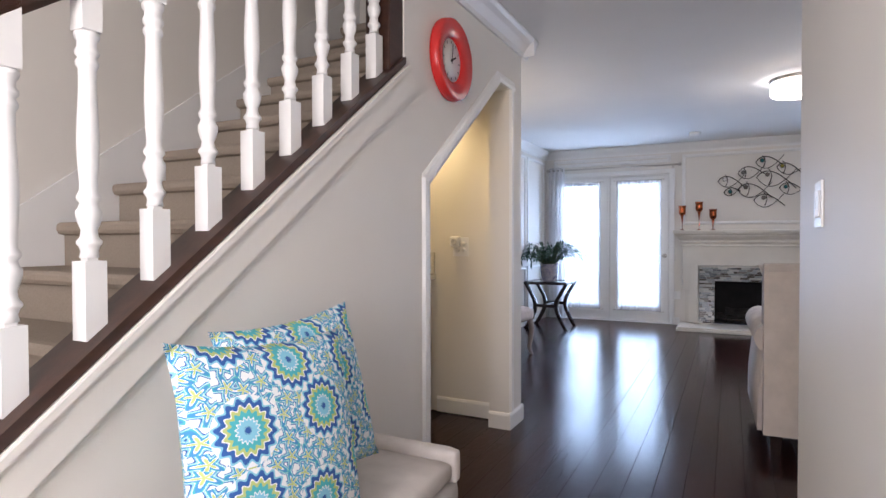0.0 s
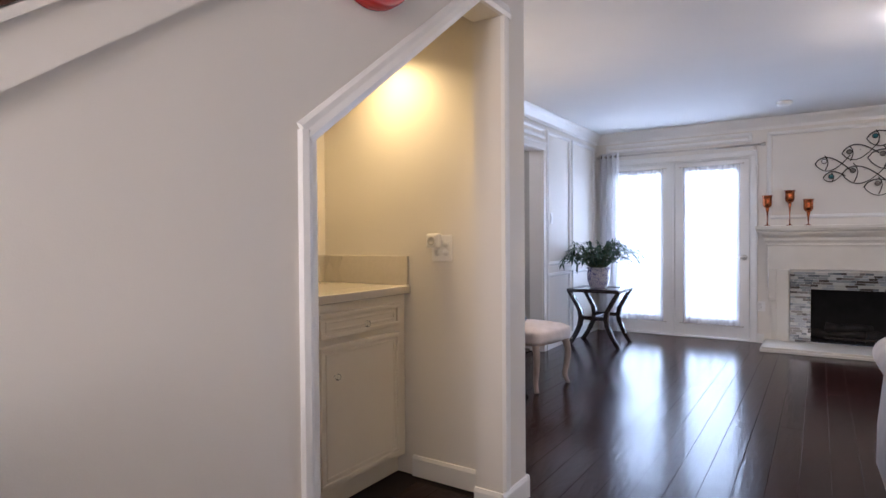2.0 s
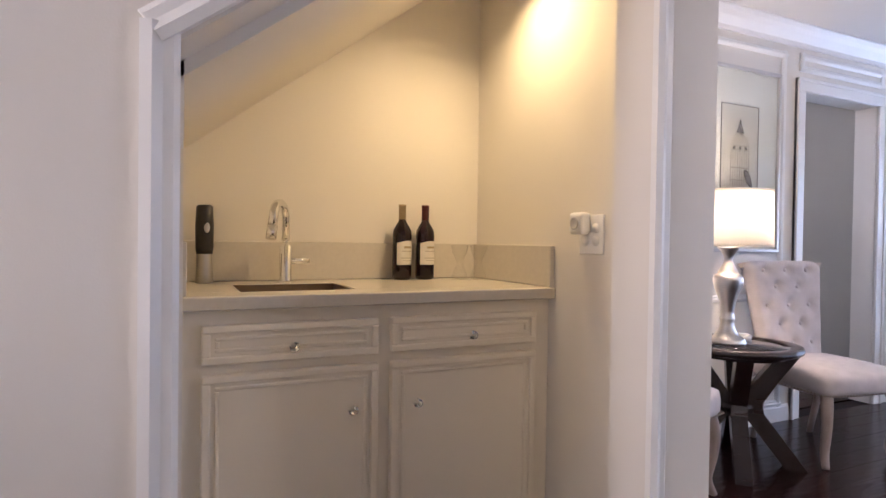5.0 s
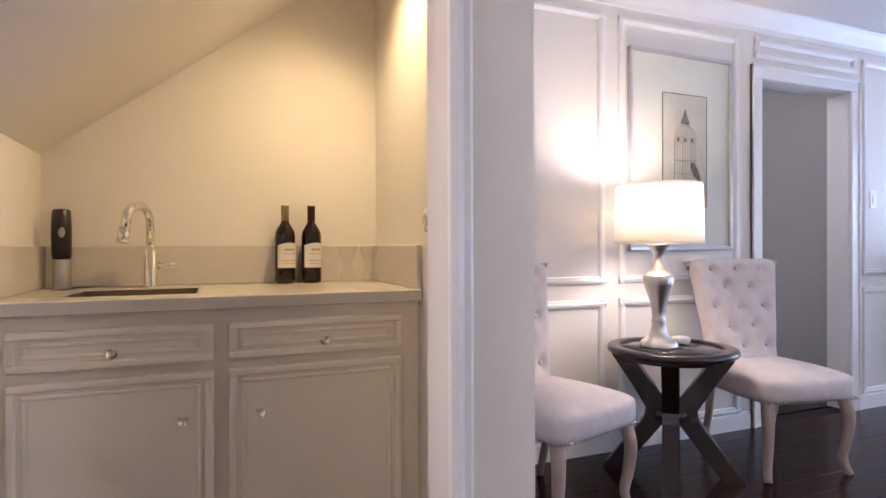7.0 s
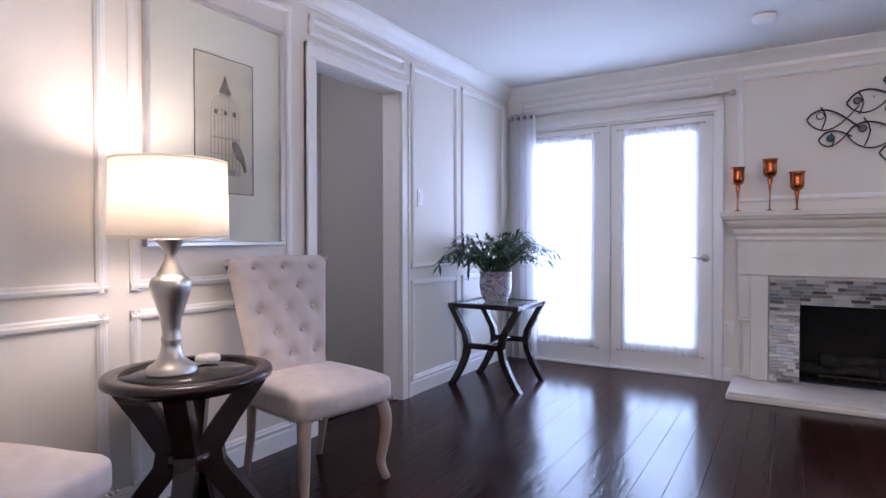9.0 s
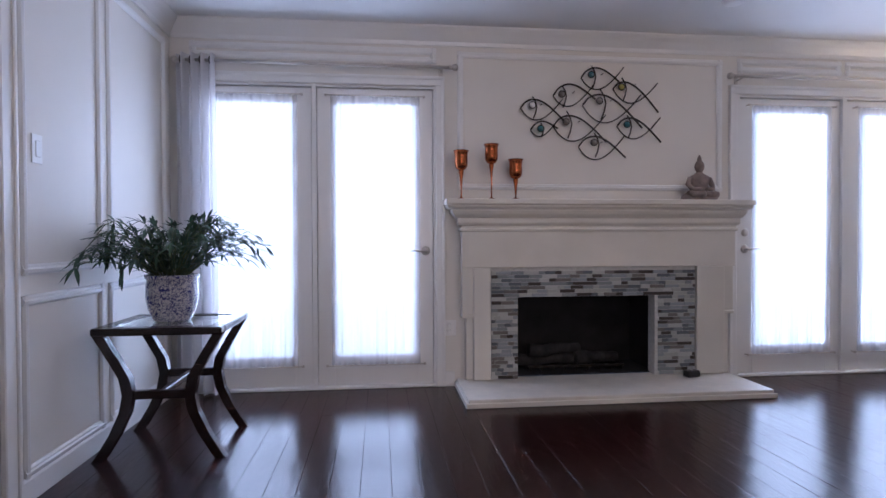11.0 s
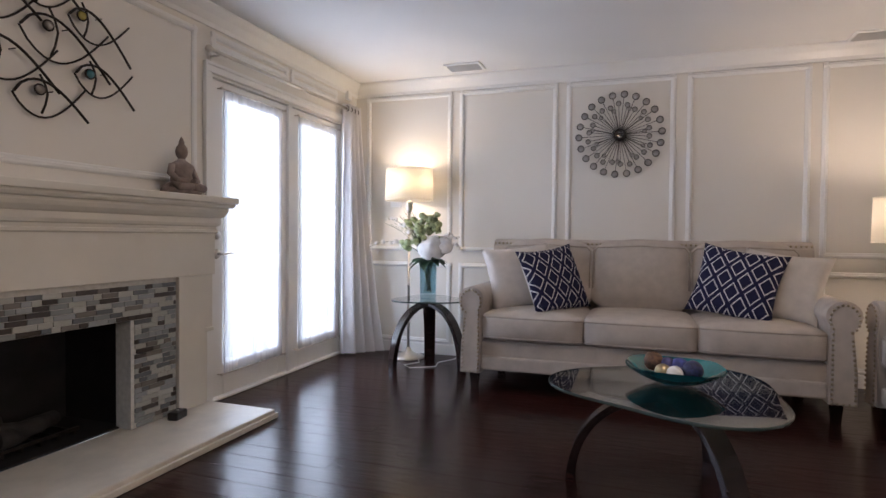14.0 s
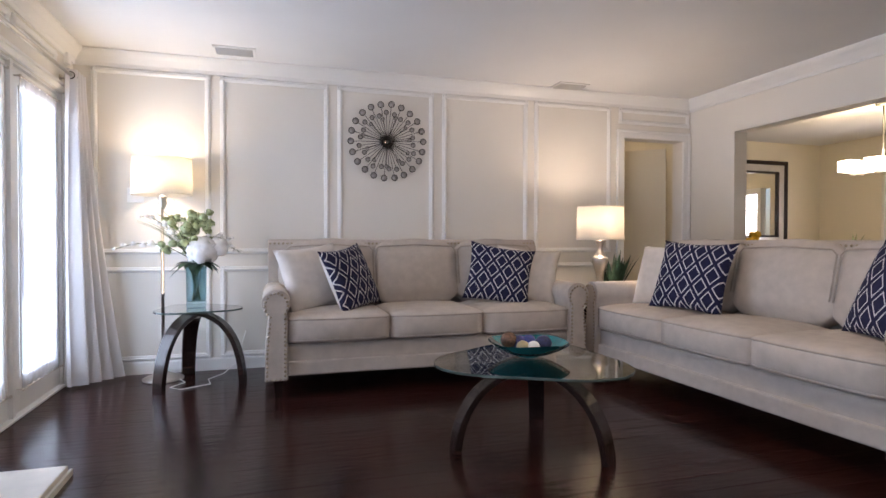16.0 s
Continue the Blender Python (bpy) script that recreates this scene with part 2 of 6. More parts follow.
tones = [(0.0, (0.40, 0.40, 0.37)), (0.18, (0.24, 0.26, 0.26)), (0.36, (0.13, 0.145, 0.155)), (0.52, (0.47, 0.47, 0.45)), (0.62, (0.18, 0.165, 0.15)), (0.74, (0.065, 0.057, 0.052)), (0.88, (0.30, 0.325, 0.335))]
while len(rp_t.color_ramp.elements) < len(tones):
    rp_t.color_ramp.elements.new(0.5)
for el_t, (at_t, c_t) in zip(rp_t.color_ramp.elements, tones):
    el_t.position, el_t.color = at_t, (*c_t, 1)
nt_t.links.new(oi_t.outputs["Random"], rp_t.inputs[0])
nt_t.links.new(rp_t.outputs[0], nt_t.nodes["Principled BSDF"].inputs["Base Color"])
GROUT = mat("grout", (0.55, 0.54, 0.51), 0.9, vary=0.08, scale=40)
CARPET = mat("stair_carpet", (0.35, 0.295, 0.235), 1.0, vary=0.05, scale=160, bump=0.5, bump_scale=600, spec=0.05)
RED = mat("red_lacquer", (0.62, 0.028, 0.022), 0.25, vary=0.04)
WHITEP = mat("white_plastic", (0.82, 0.81, 0.79), 0.35, vary=0.02)
BLACK = mat("black_plastic", (0.012, 0.011, 0.012), 0.35, vary=0.2)
DIALM = mat("clock_dial", (0.72, 0.70, 0.66), 0.4, vary=0.02)
STEEL = mat("steel", (0.5, 0.49, 0.47), 0.3, 1.0, vary=0.06)
WINE = mat("wine_bottle", (0.012, 0.004, 0.006), 0.06, vary=0.2)
PAPER = mat("paper_label", (0.72, 0.69, 0.62), 0.7, vary=0.04, scale=30)
FOIL_R = mat("red_foil", (0.09, 0.006, 0.010), 0.35, vary=0.15)
FOIL_G = mat("gold_foil", (0.42, 0.34, 0.2), 0.4, 0.4, vary=0.1)
STATUE = mat("grey_statue_stone", (0.25, 0.195, 0.17), 0.85, vary=0.18, scale=25, bump=0.5, bump_scale=90)
LEAF = mat("leaf_green", (0.045, 0.10, 0.055), 0.5, vary=0.35, scale=18)
LEAF2 = mat("leaf_pale", (0.42, 0.48, 0.25), 0.55, vary=0.3, scale=18)
STEM = mat("stem_green", (0.10, 0.13, 0.05), 0.6, vary=0.2)
PETAL = mat("white_petal", (0.82, 0.80, 0.78), 0.7, vary=0.05, scale=20)
YELLOWF = mat("yellow_petal", (0.75, 0.48, 0.02), 0.7, vary=0.15, scale=30)
SOIL = mat("potting_soil", (0.03, 0.02, 0.015), 1.0, vary=0.3, scale=40, bump=0.8, bump_scale=120)
MATB = mat("picture_mat", (0.70, 0.665, 0.60), 0.8, vary=0.02)
PRINT = mat("aged_print", (0.56, 0.51, 0.43), 0.8, vary=0.09, scale=7)
INK = mat("print_ink", (0.055, 0.045, 0.045), 0.8, vary=0.3, scale=30)
INKP = mat("faded_print_ink", (0.17, 0.145, 0.13), 0.8, vary=0.25, scale=30)
INKL = mat("print_sepia", (0.43, 0.385, 0.32), 0.8, vary=0.2, scale=20)
SILVERF = mat("silver_frame", (0.60, 0.58, 0.56), 0.28, 0.6, vary=0.06)
VENT = mat("vent_metal", (0.55, 0.53, 0.50), 0.5, vary=0.05)
DRAPE = cloth_light("grey_drape", (0.80, 0.785, 0.79), 0.4, 0.0)
SHEER = cloth_light("sheer_voile", (0.93, 0.94, 0.96), 0.65, 0.62)
SHADE = cloth_light("lamp_shade_linen", (0.93, 0.89, 0.81), 0.62, 0.0)
GLASS = glass_mat("clear_glass", (0.96, 0.99, 0.975))


def thin_glass(name, tint, shine=0.8, rough=0.02):
    """A thin clear pane: see-through, with a Fresnel gloss."""
    m = bpy.data.materials.new(name)
    m.use_nodes = True
    nt = m.node_tree
    nt.nodes.remove(nt.nodes["Principled BSDF"])
    t, g, x, f = (nt.nodes.new("ShaderNode" + k) for k in ("BsdfTransparent", "BsdfGlossy", "MixShader", "LayerWeight"))
    t.inputs["Color"].default_value = (*tint, 1)
    g.inputs["Roughness"].default_value, f.inputs["Blend"].default_value = rough, 0.5
    gloss = math_node(nt, "ADD", math_node(nt, "MULTIPLY", math_node(nt, "POWER", f.outputs["Facing"], 5.0), shine), 0.035)
    nt.links.new(gloss, x.inputs[0])
    nt.links.new(t.outputs[0], x.inputs[1])
    nt.links.new(g.outputs[0], x.inputs[2])
    nt.links.new(x.outputs[0], nt.nodes["Material Output"].inputs[0])
    return m


PANE = thin_glass("thin_clear_glass", (0.97, 0.99, 0.98))
TABLEG = thin_glass("thin_table_glass", (0.80, 0.86, 0.84), 1.6, 0.0)
GEDGE = mat("glass_edge", (0.05, 0.08, 0.072), 0.08, vary=0.1, spec=0.8)
AQUAT = thin_glass("thin_aqua_glass", (0.67, 0.79, 0.82))
WGLASS = thin_glass("thin_wine_glass", (0.985, 0.985, 0.98))
GLASSG = glass_mat("table_glass", (0.86, 0.95, 0.90))
TEALG = mat("teal_glass", (0.012, 0.15, 0.17), 0.08, vary=0.15, scale=12, spec=0.7)
LATTICE = lattice_mat("navy_lattice")
MEDAL = medallion_mat("medallion_print")
MIRROR = mat("mirror_silver", (0.88, 0.88, 0.86), 0.01, 1.0, vary=0.0)
GLOWS = glow_mat("frosted_glass_lit", (1.0, 0.86, 0.66), 7.0)
GLOWC = glow_mat("chandelier_glass_lit", (1.0, 0.82, 0.55), 9.0)
BULBG = glow_mat("niche_bulb_lit", (1.0, 0.82, 0.5), 12.0)
GRASS = mat("patio_concrete", (0.45, 0.44, 0.42), 0.9, vary=0.08, scale=4, bump=0.4, bump_scale=80)
RAILO = mat("patio_rail_paint", (0.35, 0.36, 0.37), 0.6, vary=0.05)


# ---- mesh tools ----
def add_box(bm, x0, y0, z0, x1, y1, z1, bevel=0.0, seg=2, m=None):
    g = bmesh.ops.create_cube(bm, size=1.0)
    t = Matrix.Translation(((x0 + x1) / 2, (y0 + y1) / 2, (z0 + z1) / 2)) @ Matrix.Diagonal((abs(x1 - x0), abs(y1 - y0), abs(z1 - z0), 1))
    bmesh.ops.transform(bm, matrix=(m @ t) if m else t, verts=g["verts"])
    if bevel:
        es = list({e for v in g["verts"] for e in v.link_edges})
        bmesh.ops.bevel(bm, geom=es, offset=bevel, segments=seg, profile=0.5, affect="EDGES")
    return bm


def box(*a, **k):
    return add_box(bmesh.new(), *a, **k)


def add_lathe(bm, prof, seg=24, centre=(0, 0, 0), m=None):
    """A turned body from (radius, height) pairs about z; a hollow profile that returns near its start is closed as a ring."""
    hollow = len(prof) > 3 and prof[0][0] > 1e-5 and prof[-1][0] > 1e-5 and math.hypot(prof[0][0] - prof[-1][0], prof[0][1] - prof[-1][1]) < 0.032
    rings = []
    for r, z in prof:
        ring = []
        for i in range(seg):
            a = 2 * math.pi * i / seg
            p = Vector((centre[0] + r * math.cos(a), centre[1] + r * math.sin(a), centre[2] + z))
            ring.append(bm.verts.new(m @ p if m else p))
        rings.append(ring)
    for a, b in zip(rings, rings[1:] + ([rings[0]] if hollow else [])):
        for i in range(seg):
            f = bm.faces.new((a[i], a[(i + 1) % seg], b[(i + 1) % seg], b[i]))
            f.smooth = True
    if prof[0][0] > 1e-5 and not hollow:
        bm.faces.new(rings[0][::-1])
    if prof[-1][0] > 1e-5 and not hollow:
        bm.faces.new(rings[-1])
    return bm


def lathe(prof, seg=24, centre=(0, 0, 0), m=None):
    return add_lathe(bmesh.new(), prof, seg, centre, m)


def add_tube(bm, pts, r, seg=8, r_end=None, flat=1.0):
    """A rod along points; the radius runs from r to r_end; flat squashes it."""
    pts = [Vector(p) for p in pts]
    rings = []
    s = None
    for i, p in enumerate(pts):
        d = (pts[min(i + 1, len(pts) - 1)] - pts[max(i - 1, 0)]).normalized()
        if s is None:
            s = d.cross(Vector((0, 0, 1)))
            if s.length < 0.3:
                s = d.cross(Vector((0, 1, 0)))
        s = s - d * s.dot(d)
        s.normalize()
        u = s.cross(d).normalized()
        rr = r if r_end is None else r + (r_end - r) * i / max(1, len(pts) - 1)
        rings.append([bm.verts.new(p + s * rr * math.cos(2 * math.pi * k / seg) + u * rr * flat * math.sin(2 * math.pi * k / seg)) for k in range(seg)])
    for a, b in zip(rings, rings[1:]):
        for i in range(seg):
            f = bm.faces.new((a[i], a[(i + 1) % seg], b[(i + 1) % seg], b[i]))
            f.smooth = True
    bm.faces.new(rings[0][::-1])
    bm.faces.new(rings[-1])
    return bm


def tube(pts, r, seg=8, r_end=None, flat=1.0):
    return add_tube(bmesh.new(), pts, r, seg, r_end, flat)


def add_prism(bm, outline, a, b, axis="z", smooth=False):
    """A flat outline of (u, v) pairs pushed from a to b along an axis."""
    def at(u, v, w):
        return (u, v, w) if axis == "z" else (u, w, v) if axis == "y" else (w, u, v)
    lo, hi = [bm.verts.new(at(u, v, a)) for u, v in outline], [bm.verts.new(at(u, v, b)) for u, v in outline]
    bm.faces.new(lo[::-1])
    bm.faces.new(hi)
    for i in range(len(lo)):
        j = (i + 1) % len(lo)
        f = bm.faces.new((lo[i], lo[j], hi[j], hi[i]))
        f.smooth = smooth
    return bm


def prism(outline, a, b, axis="z", smooth=False):
    return add_prism(bmesh.new(), outline, a, b, axis, smooth)


def add_strip(bm, a, b, n, prof):
    """A moulding from a to b on a wall whose inward normal is n; prof: (out, up) pairs, up at right angles to the run and n."""
    a, b, n = Vector(a), Vector(b), Vector(n)
    up = n.cross((b - a).normalized())
    if up.z < -0.01 or (abs(up.z) < 0.01 and (up.x + up.y) < 0):
        up = -up
    lo = [bm.verts.new(a + n * o + up * u) for o, u in prof]
    hi = [bm.verts.new(b + n * o + up * u) for o, u in prof]
    bm.faces.new(lo)
    bm.faces.new(hi[::-1])
    for i in range(len(lo)):
        j = (i + 1) % len(lo)
        bm.faces.new((lo[j], lo[i], hi[i], hi[j]))
    return bm


def grid_skin(bm, nu, nv, fn, close_u=False):
    """A smooth sheet of fn(u, v) for u, v in 0..1."""
    vs = [[bm.verts.new(fn(i / (nu if close_u else nu - 1), j / (nv - 1))) for j in range(nv)] for i in range(nu)]
    for i in range(nu if close_u else nu - 1):
        for j in range(nv - 1):
            k = (i + 1) % nu
            f = bm.faces.new((vs[i][j], vs[k][j], vs[k][j + 1], vs[i][j + 1]))
            f.smooth = True
    return bm


def soft_block(x0, y0, z0, x1, y1, z1, bevel=0.04, puff=0.0, n=5):
    """An upholstered block: rounded edges and slightly domed faces."""
    bm = bmesh.new()
    bmesh.ops.create_cube(bm, size=2.0)
    bmesh.ops.subdivide_edges(bm, edges=bm.edges[:], cuts=2 * n - 1, use_grid_fill=True)
    hx, hy, hz = (x1 - x0) / 2, (y1 - y0) / 2, (z1 - z0) / 2
    for v in bm.verts:
        p = Vector((v.co.x * hx, v.co.y * hy, v.co.z * hz))
        q = Vector((max(-hx + bevel, min(hx - bevel, p.x)), max(-hy + bevel, min(hy - bevel, p.y)), max(-hz + bevel, min(hz - bevel, p.z))))
        d = p - q
        if d.length > 1e-6:
            p = q + d.normalized() * bevel
        nx, ny, nz = v.co
        if puff:
            if abs(nz) > 0.99:
                p.z += math.copysign(puff * (1 - nx ** 2) * (1 - ny ** 2), nz)
            if abs(nx) > 0.99:
                p.x += math.copysign(puff * (1 - nz ** 2) * (1 - ny ** 2), nx)
            if abs(ny) > 0.99:
                p.y += math.copysign(puff * (1 - nz ** 2) * (1 - nx ** 2), ny)
        v.co = p + Vector(((x0 + x1) / 2, (y0 + y1) / 2, (z0 + z1) / 2))
    for f in bm.faces:
        f.smooth = True
    return bm


def finish(name, bm, material):
    bmesh.ops.recalc_face_normals(bm, faces=bm.faces[:])
    me = bpy.data.meshes.new(name)
    bm.to_mesh(me)
    bm.free()
    me.materials.append(material)
    return new(name, me)


def part(name, bm, material, parent, label="", m=None):
    ob = finish(name, bm, material)
    ob.parent = parent
    if m:
        ob.matrix_basis = m
    if label:
        ob["label"] = label
    return ob


def thing(name, label, category, m=None, group=""):
    ob = new(name)
    ob.empty_display_size = 0.05
    if m:
        ob.matrix_basis = m
    return tagged(ob, label, category, group)


def one(name, bm, material, label, category, m=None, group=""):
    ob = finish(name, bm, material)
    if m:
        ob.matrix_basis = m
    return tagged(ob, label, category, group)


def fixed(name, bm, material, label="", category="", parent=None):
    ob = finish(name, bm, material)
    if parent:
        ob.parent = parent
    return tagged(ob, label, category, kind="" if parent else "structure")


# ---- structure ----
CH, WE, SY, T = 2.44, 5.84, -5.47, 0.14
SX = 1.268           # stair wall face
NY0, NY1 = -5.025, -4.803   # pier at the end of the stair wall
NBX, NNY, NSY = 0.11, -4.873, -6.055   # bar niche: back, north and south faces
HX, HY = 2.67, -6.17   # hall's east wall face and its end


def slope(y):
    """Height of the stair cap at y."""
    return 0.882 + 0.752 * (y + 7.65)


floor = fixed("floor", box(-1.2, -9.8, -0.06, 8.0, 0.0, -0.012), UNDER, "dark hand-scraped plank floor", "floor")
bm = box(SX - 0.13, -9.8, CH, WE + T, T, CH + 0.1)
add_box(bm, -1.2, -4.95, CH, SX - 0.13, T, CH + 0.1)
add_box(bm, WE + T, -9.8, CH, 8.0, -3.2, CH + 0.1)
fixed("ceiling", bm, CEIL, "white textured ceiling", "ceiling")

# west wall of the living room with its doorway
bm = box(-T, -4.9, 0, 0, -2.50, CH)
add_box(bm, -T, -1.70, 0, 0, T, CH)
add_box(bm, -T, -2.50, 2.055, 0, -1.70, CH)
fixed("wall_west", bm, WALL, "off-white panelled wall", "wall")
bm = prism([(-0.95, -4.0), (-T, -4.0), (-T, -3.85), (-0.80, -3.85), (-0.80, -1.60), (-T, -1.60), (-T, -1.40), (-0.95, -1.40)], 0, CH)
fixed("wall_passage", bm, GREYP, "grey painted passage wall", "wall")

# north wall with two pairs of french doors
A0, A1, B0, B1, DT = 0.12, 1.735, 3.92, 5.59, 2.05
bm = box(0, 0, 0, A0, T, CH)
add_box(bm, A0, 0, DT, A1, T, CH)
add_box(bm, A1, 0, 0, 2.26, T, CH)
add_box(bm, 2.26, 0, 0.63, 3.31, T, CH)
add_box(bm, 3.31, 0, 0, B0, T, CH)
add_box(bm, B0, 0, DT, B1, T, CH)
add_box(bm, B1, 0, 0, WE + T, T, CH)
fixed("wall_north", bm, WALL, "off-white panelled wall", "wall")

# east wall with a doorway
bm = box(WE, SY, 0, WE + T, -5.38, CH)
add_box(bm, WE, -5.38, 2.03, WE + T, -4.695, CH)
add_box(bm, WE, -4.695, 0, WE + T, 0, CH)
fixed("wall_east", bm, WALL, "off-white panelled wall", "wall")
bm = box(7.3, -5.6, 0, 7.45, -3.2, CH)
add_box(bm, WE + T, -3.35, 0, 7.3, -3.2, CH)
fixed("wall_east_hall", bm, CREAM, "cream hall wall", "wall")

# south wall with the wide opening to the dining room
bm = box(5.25, SY - T, 0, WE + T, SY, CH)
add_box(bm, HX + T, SY - T, 2.03, 5.25, SY, CH)
add_box(bm, HX + 0.09, HY, 2.03, HX + T, SY, CH)
add_box(bm, HX, -9.8, 0, HX + T, HY, CH)
fixed("wall_south", bm, WALL, "off-white plain wall", "wall")
bm = box(7.5, -9.3, 0, 7.65, SY - T, CH)
add_box(bm, 6.6, -9.34, 0, 7.5, -9.2, CH)
add_box(bm, 5.6, -9.34, 0, 6.6, -9.2, 0.9)
add_box(bm, 5.6, -9.34, 1.9, 6.6, -9.2, CH)
add_box(bm, HX + T, -9.34, 0, 5.6, -9.2, CH)
add_box(bm, WE + T, SY - T, 0, 7.5, SY, CH)
fixed("wall_dining", bm, CREAM, "cream dining room wall", "wall")

# stair wall: sloped below the balustrade, full height beyond the post, with the bar opening
PY = -6.27
OL, OS, OP, OT = -6.062, 1.415, -5.20, 2.07


def stair_wall():
    out = [(-8.82, 0), (OL, 0), (OL, OS), (OP, OT), (NY0, OT), (NY0, 0), (NY1, 0), (NY1, CH), (PY, CH), (PY, slope(PY) - 0.035), (-8.82, 0.0)]
    return prism(out, SX - 0.13, SX, "x")


fixed("wall_stair", stair_wall(), WALL, "off-white wall under the staircase", "wall")
bm = box(0.0, NNY, 0, SX - 0.13, NY1, CH)
fixed("wall_niche_north", bm, WALL, "off-white niche side wall", "wall")
bm = box(0.02, -9.8, 0, NBX, NNY, 5.0)
fixed("wall_stairwell_west", bm, WALL, "off-white stairwell wall", "wall")
bm = box(NBX, -6.20, 0, SX - 0.13, NSY, 1.46)
fixed("wall_niche_south", bm, WALL, "off-white niche side wall", "wall")
# sloped soffit of the niche
bm = prism([(-6.20, 1.28), (NNY, 2.29), (NNY, 2.34), (-6.20, 1.33)], NBX, SX - 0.13, "x")
fixed("ceiling_niche", bm, WALL, "sloped soffit under the stairs", "ceiling")
bm = box(NBX, -4.95, CH + 0.1, SX, -4.82, 5.0)
add_box(bm, SX - 0.13, -9.8, CH + 0.1, SX, -4.95, 5.0)
fixed("wall_stairwell_upper", bm, WALL, "off-white upper stairwell wall", "wall")
fixed("ceiling_stairwell", box(0.02, -9.8, 5.0, SX, -4.82, 5.1), CEIL, "white stairwell ceiling", "ceiling")
# unseen entry wall behind, with openings for two made-up windows
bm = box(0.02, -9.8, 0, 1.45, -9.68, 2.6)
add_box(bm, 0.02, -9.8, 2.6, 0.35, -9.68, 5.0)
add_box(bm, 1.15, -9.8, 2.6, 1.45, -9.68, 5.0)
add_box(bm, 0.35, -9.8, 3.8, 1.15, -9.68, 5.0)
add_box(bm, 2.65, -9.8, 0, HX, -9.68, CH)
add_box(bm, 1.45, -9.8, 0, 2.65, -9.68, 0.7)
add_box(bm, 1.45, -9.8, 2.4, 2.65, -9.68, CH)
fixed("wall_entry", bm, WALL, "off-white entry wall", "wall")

# ground outside
fixed("ground", box(-60, T, -0.12, 60, 120, -0.06), GRASS, "pale concrete patio", "ground")

# ---- mouldings ----
CROWN = [(0, 0), (0, -0.115), (0.014, -0.115), (0.018, -0.09), (0.05, -0.05), (0.072, -0.03), (0.085, -0.012), (0.085, 0)]
BASE = [(0, 0), (0.014, 0), (0.014, 0.085), (0.008, 0.1), (0, 0.1)]
PANEL = [(0, -0.021), (0.006, -0.021), (0.015, -0.012), (0.018, 0.0), (0.012, 0.007), (0.012, 0.014), (0.005, 0.021), (0, 0.021)]


def frame_mould(bm, wall, u0, z0, u1, z1):
    """A picture-frame moulding on a wall: 'W', 'E' or 'N'."""
    def P(u, z):
        return {"W": (0, u, z), "E": (WE, u, z), "N": (u, 0, z)}[wall]
    n = {"W": (1, 0, 0), "E": (-1, 0, 0), "N": (0, -1, 0)}[wall]
    h = 0.021
    add_strip(bm, P(u0 - h, z0), P(u1 + h, z0), n, PANEL)
    add_strip(bm, P(u0 - h, z1), P(u1 + h, z1), n, PANEL)
    add_strip(bm, P(u0, z0 - h), P(u0, z1 + h), n, PANEL)
    add_strip(bm, P(u1, z0 - h), P(u1, z1 + h), n, PANEL)


def panel_trim(wall, u0, z0, u1, z1):
    bm = bmesh.new()
    frame_mould(bm, wall, min(u0, u1), z0, max(u0, u1), z1)
    fixed("trim_panel", bm, TRIM, "white picture-frame wall moulding", "moulding")


for a, b in ((-4.72, -3.64), (-3.51, -2.69), (-1.555, -0.955), (-0.85, -0.12)):
    panel_trim("W", a, 0.895, b, 2.26)
    panel_trim("W", a, 0.115, b, 0.775)
panel_trim("W", -2.52, 2.20, -1.66, 2.275)
for a, b in ((-0.923, -0.135), (-1.84, -1.032), (-2.745, -1.951), (-3.65, -2.865), (-4.53, -3.76)):
    panel_trim("E", a, 0.94, b, 2.30)
    panel_trim("E", a, 0.12, b, 0.80)
panel_trim("E", -5.44, 2.19, -4.66, 2.30)
panel_trim("N", 1.905, 1.37, 3.79, 2.27)
panel_trim("N", 0.15, 2.225, 1.72, 2.285)
panel_trim("N", 3.95, 2.225, 4.72, 2.285)
panel_trim("N", 4.80, 2.225, 5.45, 2.285)

bm = bmesh.new()
add_strip(bm, (0, 0, CH), (0, NY1, CH), (1, 0, 0), CROWN)
add_strip(bm, (0, 0, CH), (WE, 0, CH), (0, -1, 0), CROWN)
add_strip(bm, (WE, 0, CH), (WE, SY, CH), (-1, 0, 0), CROWN)
add_strip(bm, (SX + 0.085, NY1, CH), (0, NY1, CH), (0, 1, 0), CROWN)
add_strip(bm, (SX, NY1 + 0.085, CH), (SX, PY, CH), (1, 0, 0), CROWN)
add_strip(bm, (WE, SY, CH), (HX + T, SY, CH), (0, 1, 0), CROWN)
fixed("trim_crown", bm, TRIM, "white stepped crown moulding", "moulding")
bm = bmesh.new()
